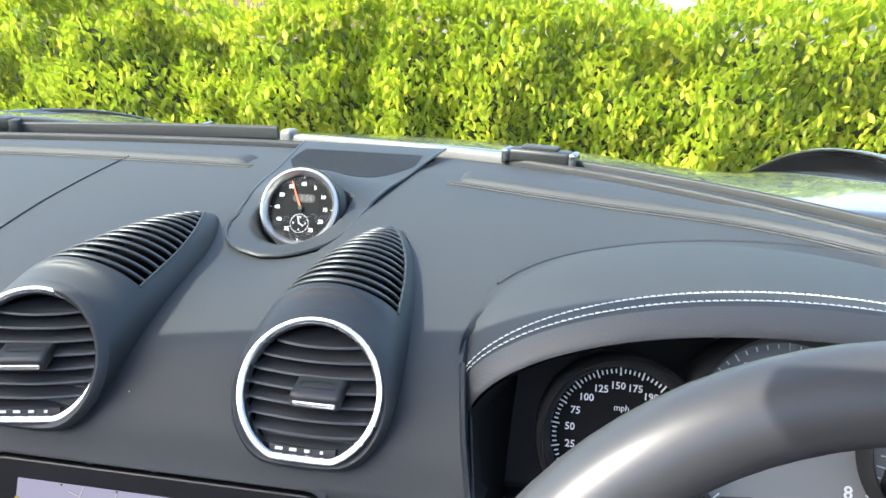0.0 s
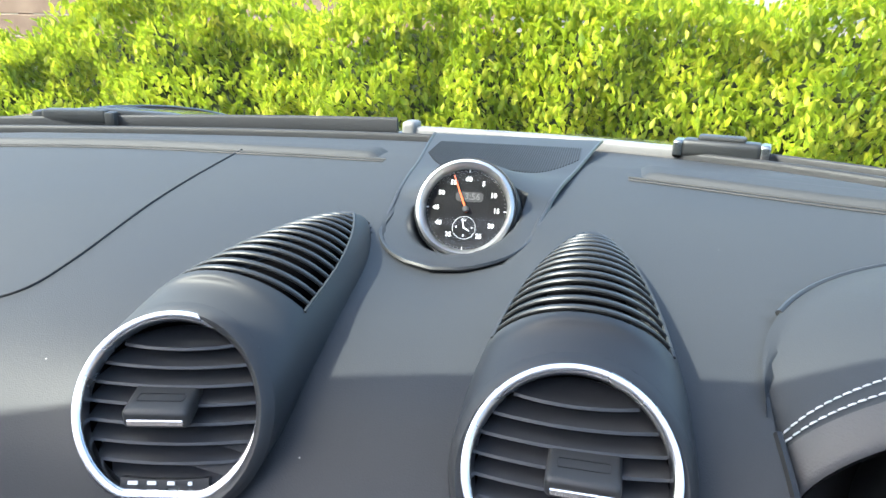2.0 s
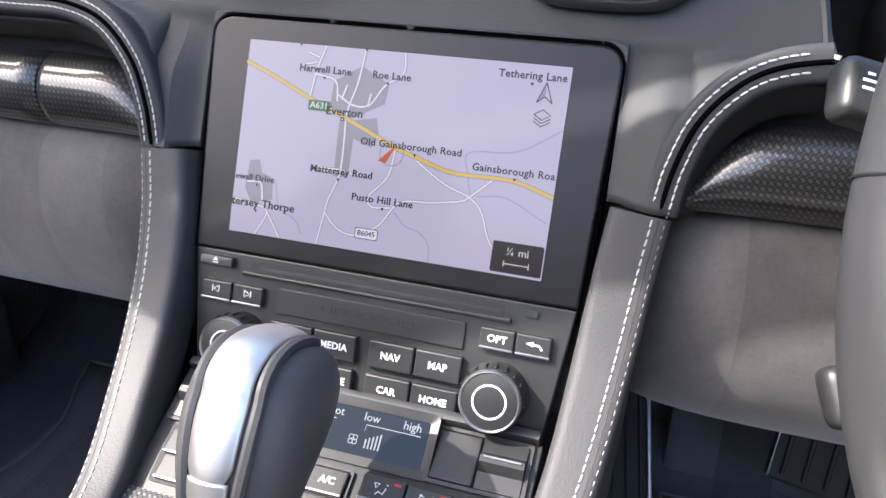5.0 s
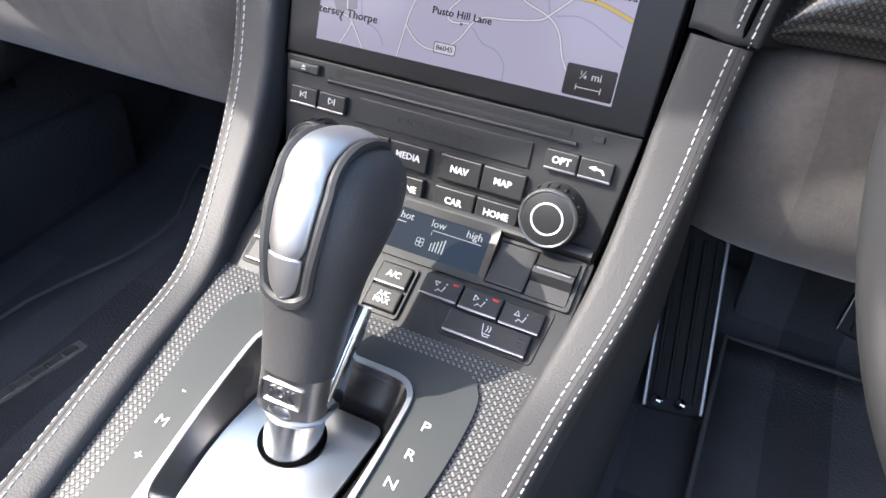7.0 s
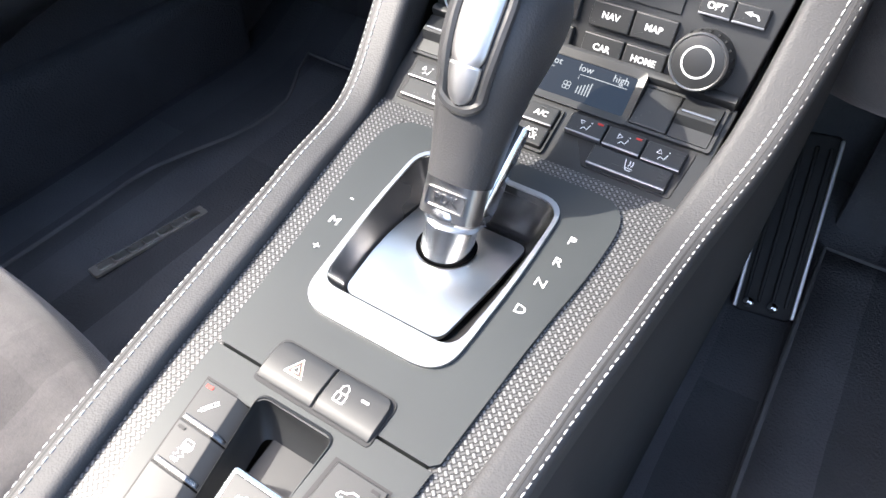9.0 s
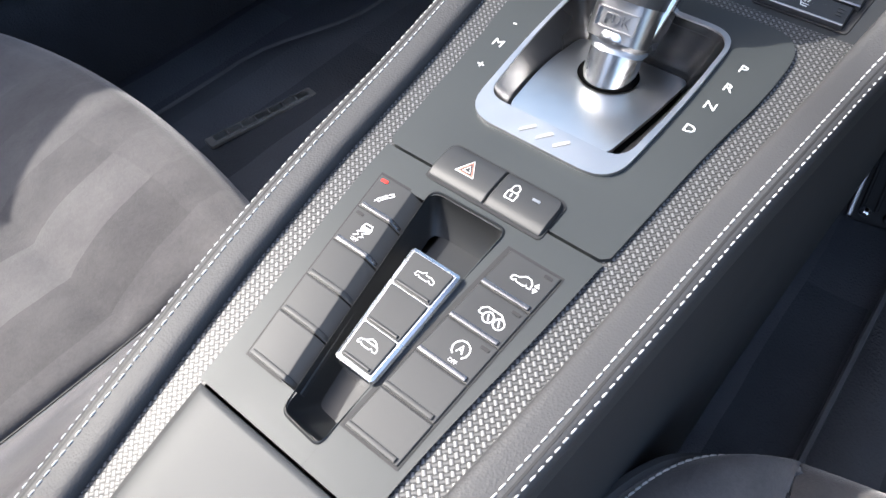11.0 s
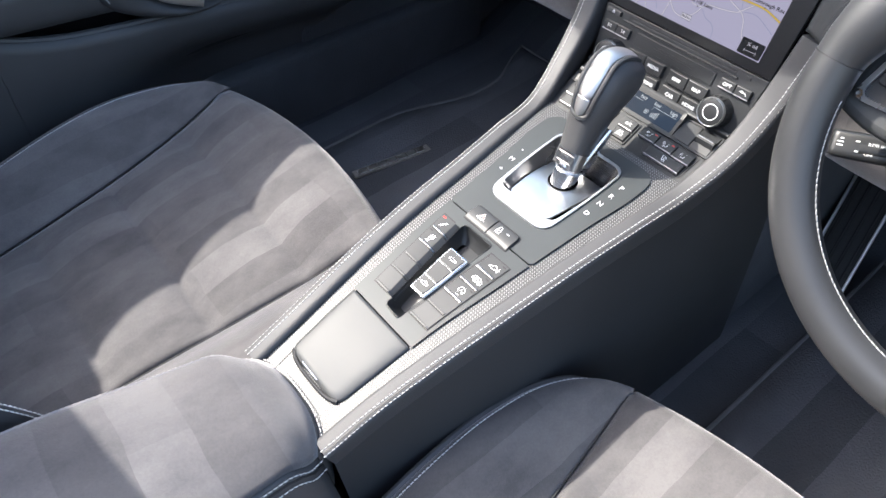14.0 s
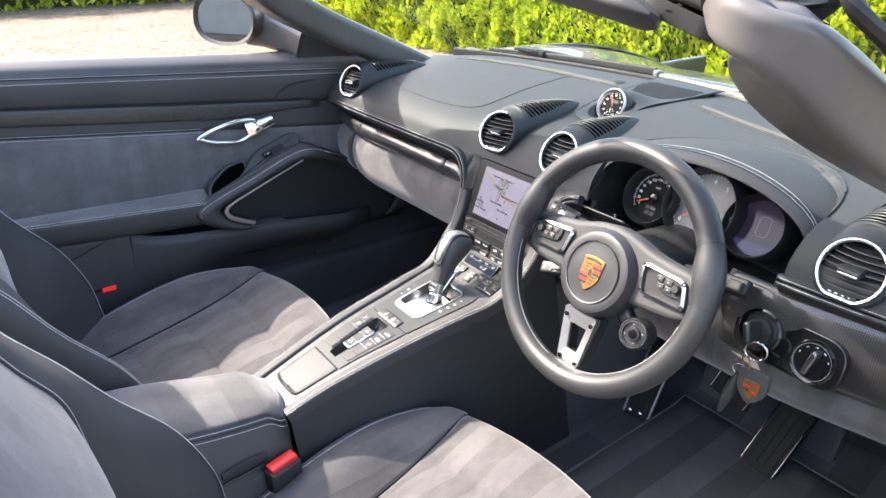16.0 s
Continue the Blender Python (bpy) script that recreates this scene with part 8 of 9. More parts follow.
SHOCK = [[(-0.0030, -0.0036), (-0.0024, -0.0028)], [(-0.0026, -0.0022), (-0.0016, -0.0030), (0.0010, 0.0006), (0.0, 0.0014), (-0.0026, -0.0022)], [(0.0003, 0.0018), (0.0018, 0.0034), (0.0028, 0.0026), (0.0014, 0.0008)], [(-0.0010, -0.0018), (0.0006, 0.0004)]]
SKID = [[(-0.0006, 0.0040), (0.0028, 0.0040), (0.0036, 0.0022), (0.0036, 0.0008), (-0.0010, 0.0008), (-0.0010, 0.0022), (-0.0006, 0.0040)], [(-0.0010, 0.0022), (0.0036, 0.0022)], [(-0.0010, 0.0014), (0.0036, 0.0014)], [(0.0004, 0.0004), (-0.0016, -0.0006), (0.0, -0.0018), (-0.0018, -0.0030)], [(0.0030, 0.0004), (0.0010, -0.0006), (0.0026, -0.0018), (0.0008, -0.0030)]]
SPOILER = [[(-0.0052, -0.0008), (-0.0046, 0.0008), (-0.0022, 0.0012), (-0.0002, 0.0028), (0.0020, 0.0026), (0.0034, 0.0010), (0.0036, -0.0010), (0.0024, -0.0012), (0.0016, -0.0004), (0.0008, -0.0012), (-0.0022, -0.0012), (-0.0030, -0.0004), (-0.0038, -0.0012), (-0.0052, -0.0008)], [(0.0046, 0.0010), (0.0054, 0.0026), (0.0062, 0.0010), (0.0046, 0.0010)], [(0.0046, -0.0002), (0.0054, -0.0018), (0.0062, -0.0002), (0.0046, -0.0002)]]
EXHAUST = [[(-0.0052, -0.0008), (-0.0050, 0.0010), (-0.0034, 0.0026), (0.0030, 0.0026), (0.0046, 0.0012)], [(-0.0008 + 0.0022 * math.cos(j * 0.6), -0.0008 + 0.0022 * math.sin(j * 0.6)) for j in range(12)], [(0.0040 + 0.0022 * math.cos(j * 0.6), -0.0010 + 0.0022 * math.sin(j * 0.6)) for j in range(12)], [(-0.0052, -0.0008), (-0.0032, -0.0010)], [(-0.0002, -0.0020), (-0.0014, 0.0004)], [(0.0046, -0.0022), (0.0034, 0.0002)]]
STOP = [[(0.0034 * math.cos(-0.9 + j * 0.42), 0.0008 + 0.0034 * math.sin(-0.9 + j * 0.42)) for j in range(13)], [(-0.0012, -0.0006), (0.0, 0.0026), (0.0012, -0.0006)], [(-0.0007, 0.0006), (0.0007, 0.0006)]]
ROWS_L = (-0.0153, -0.0332, -0.0509, -0.0684, -0.0855, -0.1055)
ROWS_R = (-0.0150, -0.0338, -0.0512, -0.0683, -0.0856, -0.1040)
for k in range(5):
    slanted_key(-1, ROWS_L[k + 1], ROWS_L[k], (SHOCK, SKID, None, None, None)[k], (red_print, matt_black, None, None, None)[k], ("", "OFF", "", "", "")[k])
for k in range(5):
    slanted_key(1, ROWS_R[k + 1], ROWS_R[k], (SPOILER, EXHAUST, STOP, None, None)[k], (matt_black, matt_black, matt_black, None, None)[k], ("", "", "OFF", "", "")[k])
for side, rows in ((-1, ROWS_L), (1, ROWS_R)):      # dark joint round each column
    fa, fb = (lambda v: x_ll(v) - 0.0009, lambda v: x_lf(v) - 0.0012) if side < 0 else (lambda v: x_rl(v) - 0.0024, lambda v: x_rr(v) + 0.0009)
    part("key_bed", field(fa, fb, rows[-1] - 0.0009, rows[0] + 0.0009, 0.0011), matt_black, switches)


def head_key(xa, xb, sx):
    """A wide key whose front edge slopes down to the panel."""
    prof = [(-0.0050, 0.0006, 0.0006), (-0.0036, 0.0020, 0.0), (0.0006, 0.0032, 0.0), (0.0060, 0.0033, 0.0), (0.0104, 0.0033, 0.0002), (0.0130, 0.0031, 0.0012), (0.0146, 0.0022, 0.0034)]
    rows = []
    for v, w, c in prof:
        a, b = (xa + c + 0.06 * (0.006 - v) * 0.2, xb) if sx < 0 else (xa, xb - c - 0.06 * (0.006 - v) * 0.2)
        rows.append([(a, v, -0.003), (a, v, w - 0.0006), (a + 0.0006, v, w), (b - 0.0006, v, w), (b, v, w - 0.0006), (b, v, -0.003)])
    bm = bmesh.new()
    rv = [[bm.verts.new(CON @ Vector(p)) for p in r] for r in rows]
    for a, b in zip(rv, rv[1:]):
        for j in range(5):
            bm.faces.new((a[j], a[j + 1], b[j + 1], b[j]))
    bm.faces.new(rv[0])
    bm.faces.new(rv[-1])
    return bm


part("key_bed", slab(rounded([(-0.0290, -0.0058), (0.0284, -0.0058), (0.0290, 0.0156), (-0.0296, 0.0156)], [0.002, 0.002, 0.0050, 0.0050], 5), -0.003, 0.0013, m=CON), matt_black, switches)
for k, (x0, x1) in enumerate(((-0.0286, -0.0002), (0.0002, 0.0278))):
    kk = part("key", head_key(x0, x1, -1 if k == 0 else 1), dark_grey, switches, angle=60)
    if k == 0:
        tri = [(-0.0178, 0.0032), (-0.0108, 0.0032), (-0.0143, 0.0092), (-0.0178, 0.0032)]
        glyph("hazard_mark", [tri], CON @ pose(0, 0, 0.0035), kk, 0.0007, hazard_red)
        glyph("hazard_mark", [[(-0.0143 + (x + 0.0143) * 1.28, 0.0052 + (y - 0.0052) * 1.28) for x, y in tri], [(-0.0143 + (x + 0.0143) * 0.5, 0.0052 + (y - 0.0052) * 0.5) for x, y in tri]], CON @ pose(0, 0, 0.0035), kk, 0.0005)
    else:
        part("lock_mark", patch(rect(0.0052, 0.0044, 0.0006, 2, 0.0080, 0.0046), CON, 0.00345), white_print, kk)
        part("lock_mark", patch(rect(0.0040, 0.0032, 0.0004, 2, 0.0080, 0.0046), CON, 0.00350), dark_grey, kk)
        glyph("lock_mark", [[(0.0064, 0.0068), (0.0064, 0.0090), (0.0080, 0.0104), (0.0096, 0.0090), (0.0096, 0.0068)], [(0.0080, 0.0036), (0.0080, 0.0056)]], CON @ pose(0, 0, 0.0036), kk, 0.0006)
        part("lamp", slab(rect(0.0036, 0.0012, 0.0003, 2, 0.0178, 0.0080), 0.001, 0.0036, m=CON), brushed, kk)
# roof switch
ROOF = at_v(-0.0620)
roof_poly = rounded([(-0.0044, -0.0262), (0.0148, -0.0262), (0.0154, 0.0262), (-0.0092, 0.0262)], 0.0026, 4)
part("roof_switch_frame", slab(roof_poly, -0.014, 0.0042, 0.0018, m=ROOF), chrome, switches, "satin silver switch frame")
CABRIO = [[(-0.0044, -0.0008), (-0.0040, 0.0006), (-0.0018, 0.0009), (-0.0006, 0.0020), (-0.0002, 0.0009), (0.0024, 0.0010), (0.0042, 0.0002), (0.0044, -0.0010), (0.0030, -0.0012), (0.0022, -0.0004), (0.0014, -0.0012), (-0.0020, -0.0012), (-0.0028, -0.0004), (-0.0036, -0.0012), (-0.0044, -0.0008)]]
COUPE = [[(-0.0044, -0.0008), (-0.0040, 0.0004), (-0.0020, 0.0010), (0.0, 0.0026), (0.0020, 0.0024), (0.0042, 0.0004), (0.0044, -0.0010), (0.0030, -0.0012), (0.0022, -0.0004), (0.0014, -0.0012), (-0.0020, -0.0012), (-0.0028, -0.0004), (-0.0036, -0.0012), (-0.0044, -0.0008)], [(-0.0014, 0.0010), (0.0028, 0.0010)]]
for k, (ya, yb) in enumerate(((-0.0240, -0.0090), (-0.0086, 0.0086), (0.0090, 0.0240))):
    edge = lambda y, sx: (lerp(-0.0044, -0.0092, (y + 0.0262) / 0.0524) + 0.0024) if sx < 0 else (lerp(0.0148, 0.0154, (y + 0.0262) / 0.0524) - 0.0024)
    poly = rounded([(edge(ya, -1), ya), (edge(ya, 1), ya), (edge(yb, 1), yb), (edge(yb, -1), yb)], 0.0008, 2)
    kk = part("key", slab(poly, 0.002, 0.0050, 0.0005, m=ROOF), dark_grey, switches)
    part("key_lip", slab([(edge(ya, -1) + 0.0012, ya + 0.0006), (edge(ya, 1) - 0.0012, ya + 0.0006), (edge(ya, 1) - 0.0012, ya + 0.0020), (edge(ya, -1) + 0.0012, ya + 0.0020)], 0.004, 0.0057, 0.0004, m=ROOF), dark_grey, kk)
    if k != 1:
        y = (ya + yb) / 2 + 0.0008
        glyph("roof_mark", [[(x + 0.0042, yy + y) for x, yy in line] for line in (COUPE if k == 0 else CABRIO)], ROOF @ pose(0, 0, 0.0052), kk, 0.0005)

# ---- ashtray lid ----
tray = thing("console_lid", at_v(-0.16).translation, "satin dark grey lid of the console tray", "tray lid")


def lid_pt(u, v):
    k = lerp(-0.1245, -0.2010, u)
    w = (half_in(k) - 0.0012) * (1.0 if u < 0.8 else math.sqrt(max(0.0, 1 - ((u - 0.8) / 0.2) ** 3 * 0.35)))
    e = abs(2 * v - 1) ** 8
    return on_con(lerp(-w, w, v), k, 0.0026 - 0.003 * e - 0.006 * max(0, (u - 0.93) / 0.07) ** 2)


lid_grey = grained("satin_lid_grey", (0.046, 0.048, 0.049), (0.058, 0.060, 0.061), (0.54, 0.62), 1800, 0.00005, 0.2, 9)
part("lid", grid(lid_pt, 26, 24), lid_grey, tray, "satin dark grey lid", thick=0.004)
part("lid_grip", tube([lid_pt(0.955, lerp(0.25, 0.6, i / 12)) + Vector((0, -0.0002, 0.0004)) for i in range(13)], 0.0008, 6), mirror_chrome, tray, "thin bright grip line")
part("lid_seal", tube([on_con(lerp(-0.034, 0.034, i / 20), -0.2022 + 0.006 * abs(i / 10 - 1) ** 4, 0.0) for i in range(21)], 0.0018, 6), matt_black, tray)

# ---- mirrors and visors ----
wing = thing("wing_mirror", (-0.86, 0.33, 0.93), "grey painted wing mirror with oval glass", "wing mirror")
WM = pose(-0.875, 0.290, 0.982, 88, 0, 24)
oval = [(0.094 * math.copysign(abs(math.cos(a)) ** 0.85, math.cos(a)) + 0.006 * math.sin(a), 0.058 * math.copysign(abs(math.sin(a)) ** 0.85, math.sin(a))) for a in [2 * math.pi * k / 40 for k in range(40)]]


def cap(u, v):
    x, y = oval[round(u * 40) % 40]
    k = math.cos(v * math.pi / 2) ** 0.6
    return WM @ Vector((x * 1.08 * k, y * 1.10 * k, 0.004 - 0.085 * math.sin(v * math.pi / 2)))


part("shell", grid(cap, 40, 10, close_u=True), paint, wing, "grey painted shell")
part("bezel", frame_slab([(x * 1.08, y * 1.10) for x, y in oval], [(x * 0.97, y * 0.96) for x, y in oval], 0.0, 0.008, WM, -0.004), satin_black, wing, "black bezel")
part("glass", slab([(x * 0.97, y * 0.96) for x, y in oval], -0.004, 0.0025, m=WM), material("mirror_glass", (0.50, 0.53, 0.53), 0.02, 1.0)[0], wing, "mirror glass")
part("arm", sweep([Vector((-0.87, 0.36, 0.965)), Vector((-0.84, 0.395, 0.960)), Vector((-0.79, 0.43, 0.950)), Vector((-0.735, 0.455, 0.935))], lambda s: rounded([(-0.06, -0.045), (0.06, -0.045), (0.05, lerp(0.05, 0.032, s)), (-0.05, lerp(0.05, 0.032, s))], 0.022, 4), (0, 0, 1)), paint, wing, "grey painted mirror foot")
part("corner_trim", slab([(0.245, -0.03), (0.245, 0.075), (0.225, 0.075), (0.035, -0.005), (0.035, -0.03)], -0.012, 0.0, 0.003, m=Matrix(((0, 0, 1, -0.722), (-1, 0, 0, 0.655), (0, 1, 0, 0.905), (0, 0, 0, 1)))), satin_black, wing, "black triangular window corner")

for sx in (-1, 1):
    visor = thing("sun_visor", (sx * 0.27, 0.23, 1.15), "grey padded sun visor folded up", "sun visor", "sun visors")
    line = [Vector((sx * x, head_y(x) - 0.038, HEAD_Z - 0.018 - 0.088 * x * x)) for x in [lerp(0.10, 0.490, i / 24) for i in range(25)]]
    taper = lambda q: math.sqrt(max(0.03, 1 - max(0.0, (q - 0.88) / 0.12) ** 2))
    part("pad", sweep(line, lambda q: rounded([(-0.030 * taper(q), -0.011 * taper(q)), (0.030 * taper(q), -0.011 * taper(q)), (0.030 * taper(q), 0.011 * taper(q)), (-0.030 * taper(q), 0.011 * taper(q))], 0.0095 * taper(q), 6), (0, 0.55, 1)), dark_grey, visor)
    part("pivot", tube([line[-1] + Vector((0, 0.020, 0)), Vector((sx * 0.490, 0.222, 1.132))], 0.005, 8), satin_black, visor, "black visor pivot")

# ---- scuttle and wipers ----
wiper_grey = grained("pale_satin_wiper_cover", (0.13, 0.125, 0.12), (0.18, 0.175, 0.17), (0.40, 0.50), 900, 0.0001, 0.3, 20)
wiper = thing("wiper", (-0.4, 1.0, 0.89), "black wiper lying at the foot of the windscreen", "wiper", "wipers")
run = [Vector((lerp(-0.62, -0.14, i / 16), base_y(lerp(-0.62, -0.14, i / 16)) + 0.040, 0.893 - 0.02 * lerp(-0.62, -0.14, i / 16) ** 2)) for i in range(17)]
part("blade", sweep(run, rounded([(-0.006, -0.012), (0.006, -0.012), (0.004, 0.005), (-0.004, 0.005)], 0.003, 3)), rubber, wiper, "wiper blade")
part("joint", box(0.075, 0.018, 0.016, 0.004, 2, pose(run[4].x, run[4].y + 0.003, run[4].z + 0.004, 0, 0, 12)), satin_black, wiper, "black wiper joint")
for q in (-1, 1):
    part("clip", box(0.012, 0.020, 0.018, 0.003, 2, pose(run[4].x + q * 0.042, run[4].y + 0.002 + q * 0.006, run[4].z + 0.001, 0, 0, 12)), satin_black, wiper)
part("arm", sweep([run[4] + Vector((0.02, 0.01, 0.008)), run[4] + Vector((0.10, 0.035, 0.002)), run[4] + Vector((0.19, 0.045, -0.012))], rect(0.014, 0.010, 0.003, 2)), satin_black, wiper)
wiper = thing("wiper", (0.1, 0.97, 0.88), "pale satin wiper lying at the foot of the windscreen", "wiper", "wipers")
run = curve([(-0.115, 1.000, 0.889), (0.02, 0.986, 0.889), (0.142, 0.958, 0.888), (0.235, 0.940, 0.887), (0.385, 0.848, 0.886), (0.50, 0.755, 0.882)], 40)
part("cover", sweep(run[:18], rounded([(-0.009, -0.010), (0.009, -0.010), (0.007, 0.003), (-0.007, 0.003)], 0.004, 4)), wiper_grey, wiper, "pale satin wiper cover")
part("end_cap", box(0.016, 0.022, 0.018, 0.006, 4, pose(-0.118, 1.0, 0.889, 0, 0, -8)), wiper_grey, wiper, "rounded pale end cap")
part("blade", sweep(run[17:], rounded([(-0.005, -0.010), (0.005, -0.010), (0.003, 0.003), (-0.003, 0.003)], 0.002, 3)), rubber, wiper, "wiper blade")
part("joint", box(0.068, 0.022, 0.016, 0.005, 3, pose(0.187, 0.949, 0.891, 0, 0, -12)), satin_black, wiper, "black wiper joint")
part("joint_top", box(0.040, 0.016, 0.005, 0.002, 2, pose(0.187, 0.949, 0.9005, 0, 0, -12)), dark_grey, wiper)
for x, y in ((0.151, 0.956), (0.223, 0.942)):
    part("clip", box(0.009, 0.023, 0.016, 0.003, 3, pose(x, y, 0.890, 0, 0, -12)), dark_metal, wiper, "bright clip")


seal_line = [Vector((x, base_y(x) + 0.002, 0.876)) for x in [lerp(-0.69, 0.69, i / 40) for i in range(41)]]
part("lower_seal", sweep(seal_line, rounded([(-0.010, -0.012), (0.012, -0.012), (0.010, 0.012), (-0.006, 0.010)], 0.004, 3)), rubber, screen_frame, "thick black windscreen seal")

# ---- seams on the dash top ----
def seam(pts, r=0.0012, mat=None, name="seam", n=40):
    line = [Vector((p.x, p.y, dash_z(p.x, p.y) + 0.0004)) for p in curve([(x, y, 0) for x, y in pts], n)]
    return part(name, tube(line, r, 6), mat or matt_black, dash)


seam([(-0.56, 0.600), (-0.54, 0.560), (-0.45, 0.538), (-0.35, 0.532), (-0.27, 0.536), (-0.215, 0.553), (-0.203, 0.594), (-0.215, 0.695), (-0.225, 0.780), (-0.235, 0.858)], 0.0008, matt_black, n=80)
SLOTS = ([(-0.095, 0.840), (-0.20, 0.840), (-0.36, 0.832), (-0.58, 0.785)], [(0.105, 0.826), (0.185, 0.800), (0.347, 0.744), (0.431, 0.684), (0.462, 0.662)])
for slot in SLOTS:
    for off in (0.0, 0.008):
        seam([(x, y - off) for x, y in slot], 0.0010, matt_black, "demister_slot")

    def ledge(u, v, slot=slot):
        p = spline([(x, y, 0) for x, y in slot], lerp(0.03, 0.97, u))
        y = p.y + 0.006 + 0.036 * v
        return Vector((p.x, y, dash_z(p.x, y) + 0.0050 * smooth01(0.0, 0.12, v) * smooth01(1.0, 0.9, v) * smooth01(0, 0.03, u) * smooth01(1, 0.97, u) - 0.0006))

    part("demister_panel", grid(ledge, 48, 14), soft_dash, dash, "raised demister panel")
seam_line = [hood_point(i / 60, 1.0) + Vector((0, 0.001, -0.0008)) for i in range(8, 54)]
part("hood_seam", tube(seam_line, 0.0018, 8), satin_black, dash)

# ---- driver's switches ----
part("switch_plate", slab(rounded([(-0.072, -0.030), (0.072, -0.036), (0.072, 0.030), (-0.072, 0.034)], 0.030, 8), -0.012, -0.0012, 0.002, m=pose(0.540, 0.4545, 0.719, 74)), gloss_black, knee, "glossy black switch surround")
ign = thing("ignition_switch", (0.524, 0.455, 0.72), "round black ignition switch with the key inserted", "ignition switch")
IG = pose(0.505, 0.4535, 0.724, 74)
part("bezel", revolve([(0.0285, -0.01), (0.0285, 0.003), (0.026, 0.005), (0.0245, 0.003), (0.0235, -0.004)], 40, IG), gloss_black, ign)
part("barrel", revolve([(0.024, -0.004), (0.018, 0.0), (0.0165, 0.006), (0.0, 0.006)], 32, IG), satin_black, ign)
part("key_bow", box(0.009, 0.026, 0.036, 0.004, 3, IG @ pose(0, 0, 0.020, 0, 0, 20)), satin_black, ign, "black key bow")
light = thing("light_switch", (0.595, 0.46, 0.71), "round headlamp switch with a silver knob", "light switch")
LS = pose(0.575, 0.4550, 0.714, 74)
part("bezel", revolve([(0.0275, -0.01), (0.0275, 0.002), (0.0255, 0.0042), (0.0236, 0.0036), (0.0232, 0.0)], 40, LS), gloss_black, light)
part("ring", revolve([(0.0236, 0.001), (0.0235, 0.0030), (0.0228, 0.0030), (0.0226, 0.001)], 40, LS), brushed, light, "thin silver ring")
part("plate", revolve([(0.0228, 0.001), (0.0, 0.001)], 40, LS), gloss_black, light)
part("knob", slab(rounded([(-0.004, -0.0165), (0.004, -0.0165), (0.0046, 0.013), (0, 0.0175), (-0.0046, 0.013)], 0.003, 3), 0.001, 0.012, 0.003, m=LS @ pose(0, 0, 0, 0, 0, -12)), dark_metal, light, "silver knob")
for k in range(5):
    a = radians(160 - 35 * k)
    part("mark", box(0.003, 0.0012, 0.0003, m=LS @ pose(0.0188 * math.cos(a), 0.0188 * math.sin(a), 0.0013, 0, 0, math.degrees(a) - 90)), white_print, light)

keys = thing("key_ring", (0.52, 0.415, 0.66), "key ring with a leather fob and a grey key", "keys")
for k, (c, r, lean) in enumerate((((0.522, 0.420, 0.714), 0.013, 20), ((0.514, 0.417, 0.694), 0.011, -35), ((0.508, 0.416, 0.682), 0.008, 10))):
    m = pose(*c, 90, 0, lean)
    part("ring", tube([m @ Vector((r * math.cos(a), r * math.sin(a), 0)) for a in [2 * math.pi * j / 24 for j in range(24)]], 0.0011, 6, True, (0, 1, 0.1)), mirror_chrome if k != 1 else gold, keys, "metal ring")
FOB = pose(0.530, 0.4135, 0.668, 84, 0, 6)
fob = part("leather_fob", slab(rounded([(-0.019, 0.024), (0.019, 0.024), (0.020, -0.006), (0.0, -0.027), (-0.020, -0.006)], [0.006, 0.006, 0.012, 0.010, 0.012], 4), -0.003, 0.003, 0.0015, m=FOB), leather, keys, "black leather fob")
part("fob_badge", slab(rounded([(-0.011, 0.009), (0.011, 0.009), (0.011, -0.006), (0, -0.017), (-0.011, -0.006)], [0.002, 0.002, 0.006, 0.003, 0.006], 3), 0.003, 0.0042, 0.0003, m=FOB), gold, fob, "gold enamel shield badge")
for x, y, w, mat in ((-0.0055, 0.001, 0.008, red_print), (0.0055, 0.004, 0.008, red_print), (-0.0055, -0.004, 0.008, matt_black), (0.005, -0.005, 0.008, red_print)):
    part("badge_bar", slab(rect(w, 0.0022, 0.0005, 2, x, y), 0.0042, 0.0046, m=FOB), mat, fob)
part("spare_key", sweep([Vector((0.507, 0.415, 0.676)), Vector((0.505, 0.414, 0.660)), Vector((0.501, 0.413, 0.640)), Vector((0.497, 0.412, 0.620)), Vector((0.495, 0.412, 0.610))], lambda s: ring(0.004 + 0.007 * math.sin(math.pi * min(s * 1.15, 1)), 10, 0.003 + 0.004 * math.sin(math.pi * min(s * 1.15, 1))), (1, 0, 0)), dark_grey, keys, "grey key")

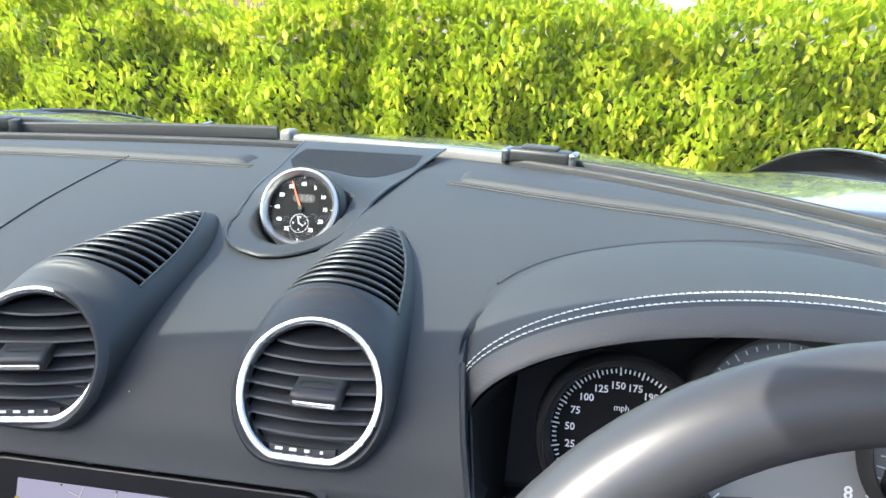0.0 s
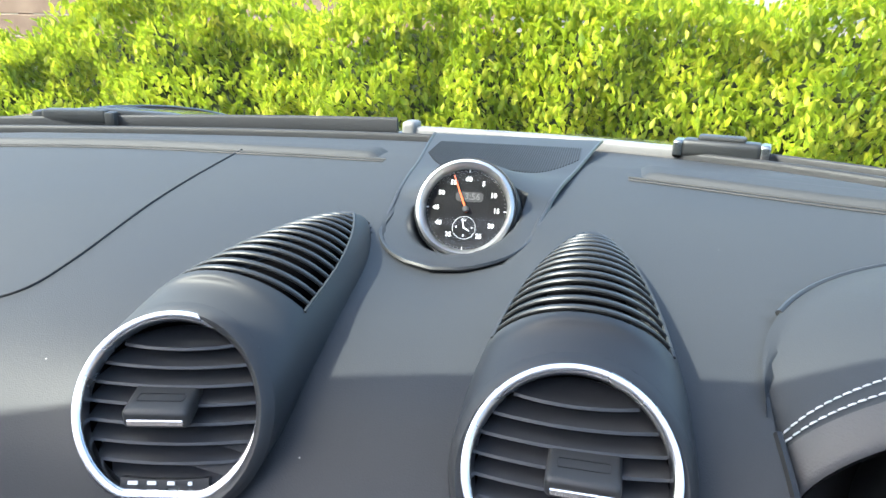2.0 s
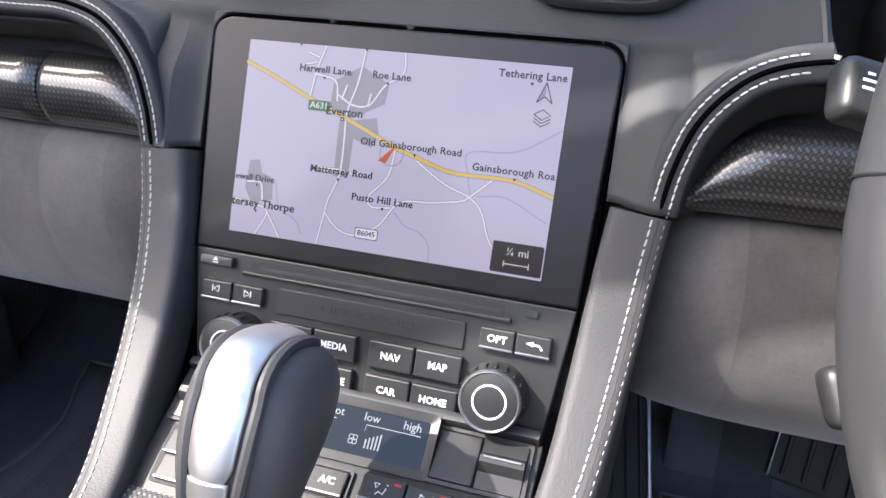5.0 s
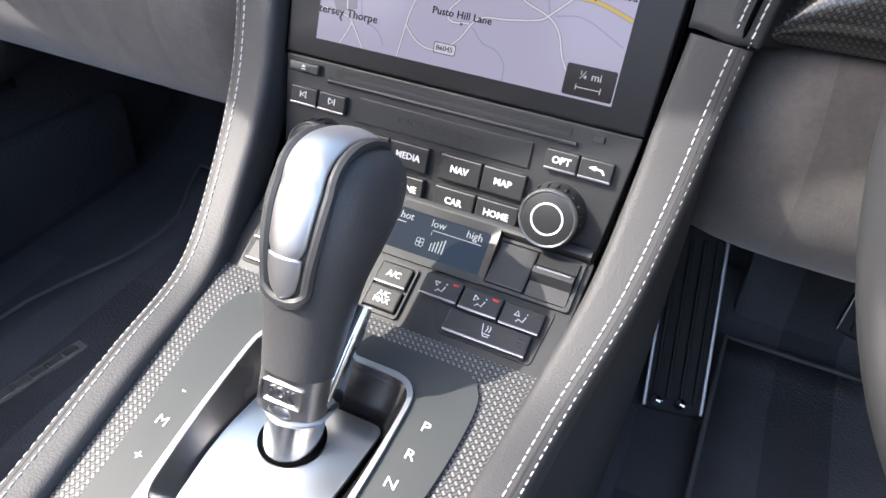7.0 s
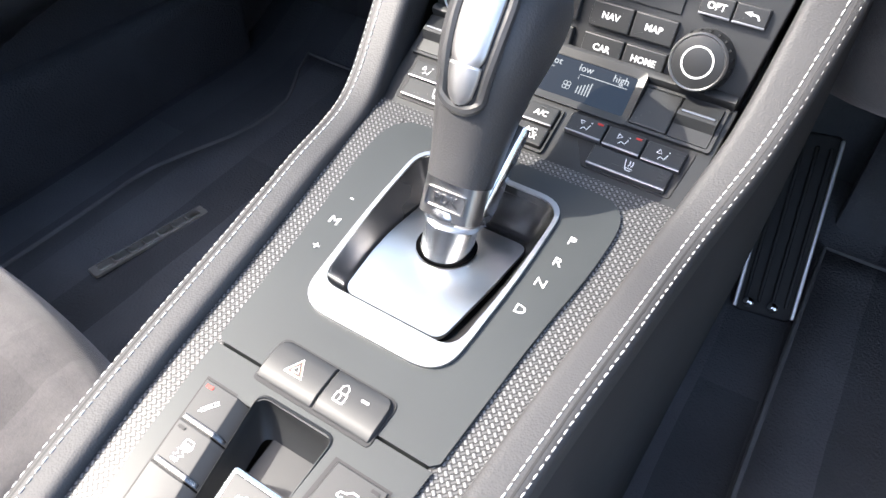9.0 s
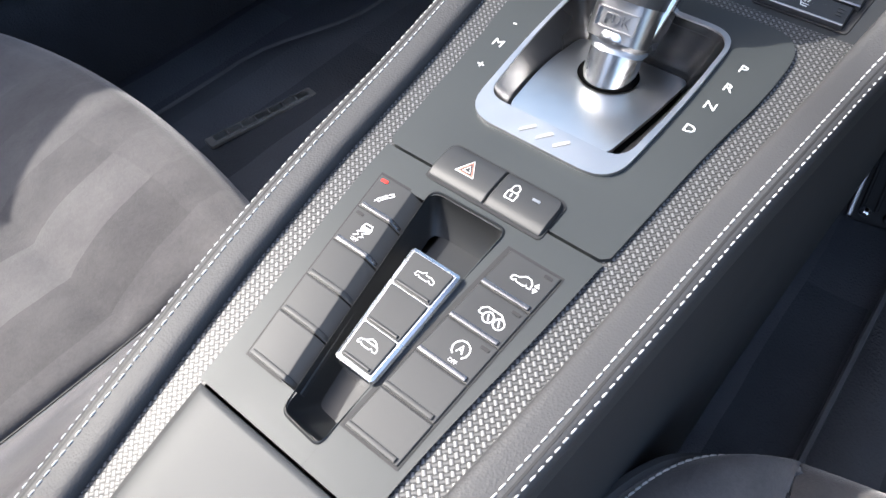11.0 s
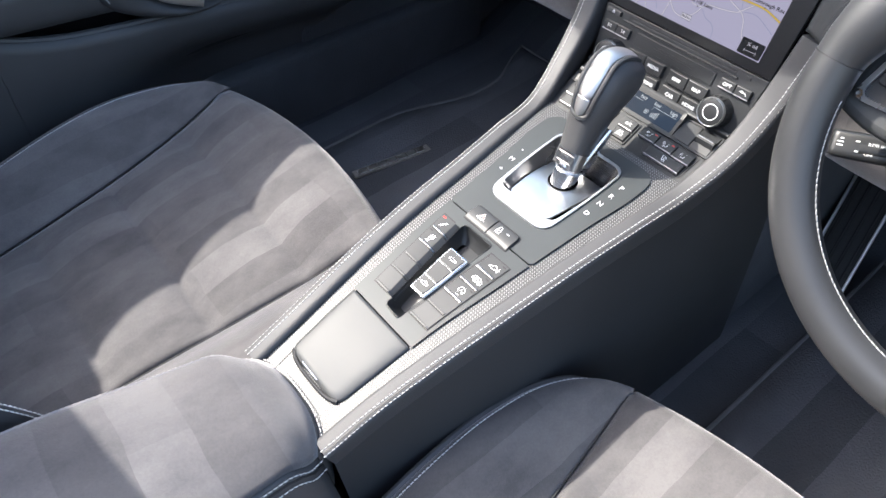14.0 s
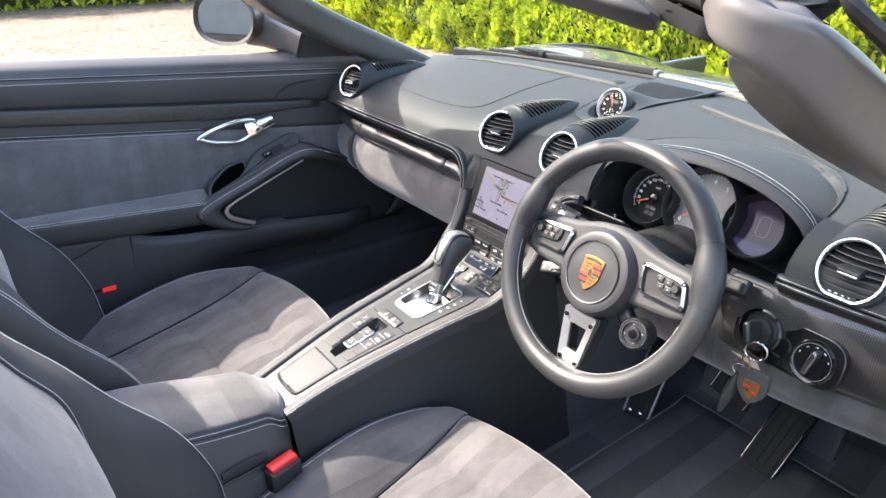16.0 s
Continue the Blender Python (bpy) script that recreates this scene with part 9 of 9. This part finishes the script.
# ---- pedals ----
for nm, x, w, y0, z0, y1, z1, lab in (("foot_rest", 0.1565, 0.061, 0.712, 0.240, 0.842, 0.396, "tall black foot rest with chrome studs"), ("brake_pedal", 0.315, 0.085, 0.77, 0.36, 0.82, 0.44, "black rubber brake pedal"), ("accelerator_pedal", 0.405, 0.070, 0.76, 0.255, 0.89, 0.40, "ribbed black floor-hinged accelerator pedal")):
    ped = thing(nm, (x, y0, z0), lab, "pedal")
    a, b = Vector((x, y0, z0)), Vector((x + (-0.030 if nm[0] == "f" else 0.015), y1, z1))
    d = (b - a).normalized()
    m = Matrix.Translation((a + b) / 2) @ Vector((0, 1, 0)).rotation_difference(d).to_matrix().to_4x4()
    L = (b - a).length
    part("plate", slab(rect(w, L, 0.008, 4), -0.008, 0.004, 0.003, m=m), matt_black, ped)
    for k in range(4):
        part("rubber_rib", box(0.004, L * 0.86, 0.003, 0.001, 1, m @ pose(lerp(-w * 0.34, w * 0.34, k / 3), 0, 0.005)), rubber, ped)
    if nm[0] == "f":
        for s in (-0.50, 0.24):
            part("stud", revolve([(0.006, 0.003), (0.006, 0.008), (0.004, 0.010), (0, 0.0105)], 14, m @ pose(s * w * 0.55, -L / 2 + 0.012, 0)), mirror_chrome, ped, "chrome stud")
    if nm[0] == "b":
        part("lever", tube([b, b + Vector((0, 0.06, 0.14))], 0.009, 8), satin_black, ped)
    for s in (-1, 1):
        part("edge", box(0.0045 if nm[0] == "f" else 0.003, L * 0.96, 0.006, 0.001, 1, m @ pose(s * w * 0.48, 0, 0.004)), brushed if nm[0] == "f" else dark_metal, ped, "thin metal edge")

# ---- floor mats ----
mat_border = grained("grey_mat_border", (0.10, 0.10, 0.105), (0.15, 0.15, 0.155), (0.8, 0.9), 900, 0.0004, 0.5, 20)
bar_grey = grained("worn_grey_bar", (0.22, 0.21, 0.195), (0.34, 0.325, 0.30), (0.4, 0.6), 300, 0.0003, 0.5, 60, Metallic=0.3)
for cx, half in ((-0.40, 0.188), (0.415, 0.225)):
    mat_ob = thing("floor_mat", (cx, 0.4, 0.225), "dark carpet floor mat with a sewn border", "floor mat", "floor mats")
    tread = lambda u, v, g=0.0: Vector((cx + lerp(-half - g + (0.055 * smooth01(0.5, 0.78, v) - 0.05 * smooth01(0.82, 1.0, v)) * (cx < 0), half + g, u), lerp(0.13 - g, 0.83 + g, v), floor_z(lerp(0.13, 0.83, v)) + 0.011 - g * 0.4 + 0.06 * max(0, v - 0.8) ** 1.5))
    part("mat_carpet", grid(tread, 10, 24), carpet, mat_ob, "dark carpet pile", thick=0.008)
    edge = [tread(0, i / 20) for i in range(21)] + [tread(i / 12, 1) for i in range(1, 13)] + [tread(1, 1 - i / 20) for i in range(1, 21)] + [tread(1 - i / 12, 0) for i in range(1, 12)]
    part("binding", tube(edge, 0.0030, 6, True), mat_border, mat_ob, "sewn border")
    if cx < 0:
        bar = part("name_bar", slab(rect(0.150, 0.018, 0.003, 3), 0, 0.004, 0.001, m=pose(-0.480, 0.423, floor_z(0.42) + 0.0115, 0, 0, 82)), bar_grey, mat_ob, "grey raised name bar")
        for k in range(7):
            part("maker_mark", slab(rect(0.0165, 0.0105, 0.002, 2), 0.004, 0.0052, 0.0004, m=pose(-0.480, 0.423, floor_z(0.42) + 0.0115, 0, 0, 82) @ pose(lerp(-0.058, 0.058, k / 6), 0, 0)), brushed, bar)

# ---- belt buckles ----
for x, y, z, rz, lab in ((0.103, -0.050, 0.478, 10, "red seat belt buckle beside the driver seat"), (-0.103, -0.115, 0.462, -10, "red seat belt buckle beside the passenger seat")):
    buckle = thing("belt_buckle", (x, y, z - 0.10), lab, "belt buckle", "belt buckles")
    m = pose(x, y, z, 5, 3 if x > 0 else -3, rz)
    part("body", box(0.026, 0.052, 0.10, 0.005, 3, m @ pose(0, 0, -0.053)), satin_black, buckle)
    part("button", box(0.019, 0.045, 0.012, 0.003, 3, m @ pose(0, 0, -0.001)), red_plastic, buckle, "red release button")
    part("tongue_slot", box(0.003, 0.030, 0.002, m=m @ pose(-0.0105 if x > 0 else 0.0105, 0, -0.002)), matt_black, buckle)
    part("stalk", box(0.010, 0.026, 0.09, 0.003, 1, m @ pose(0, 0, -0.14)), satin_black, buckle)
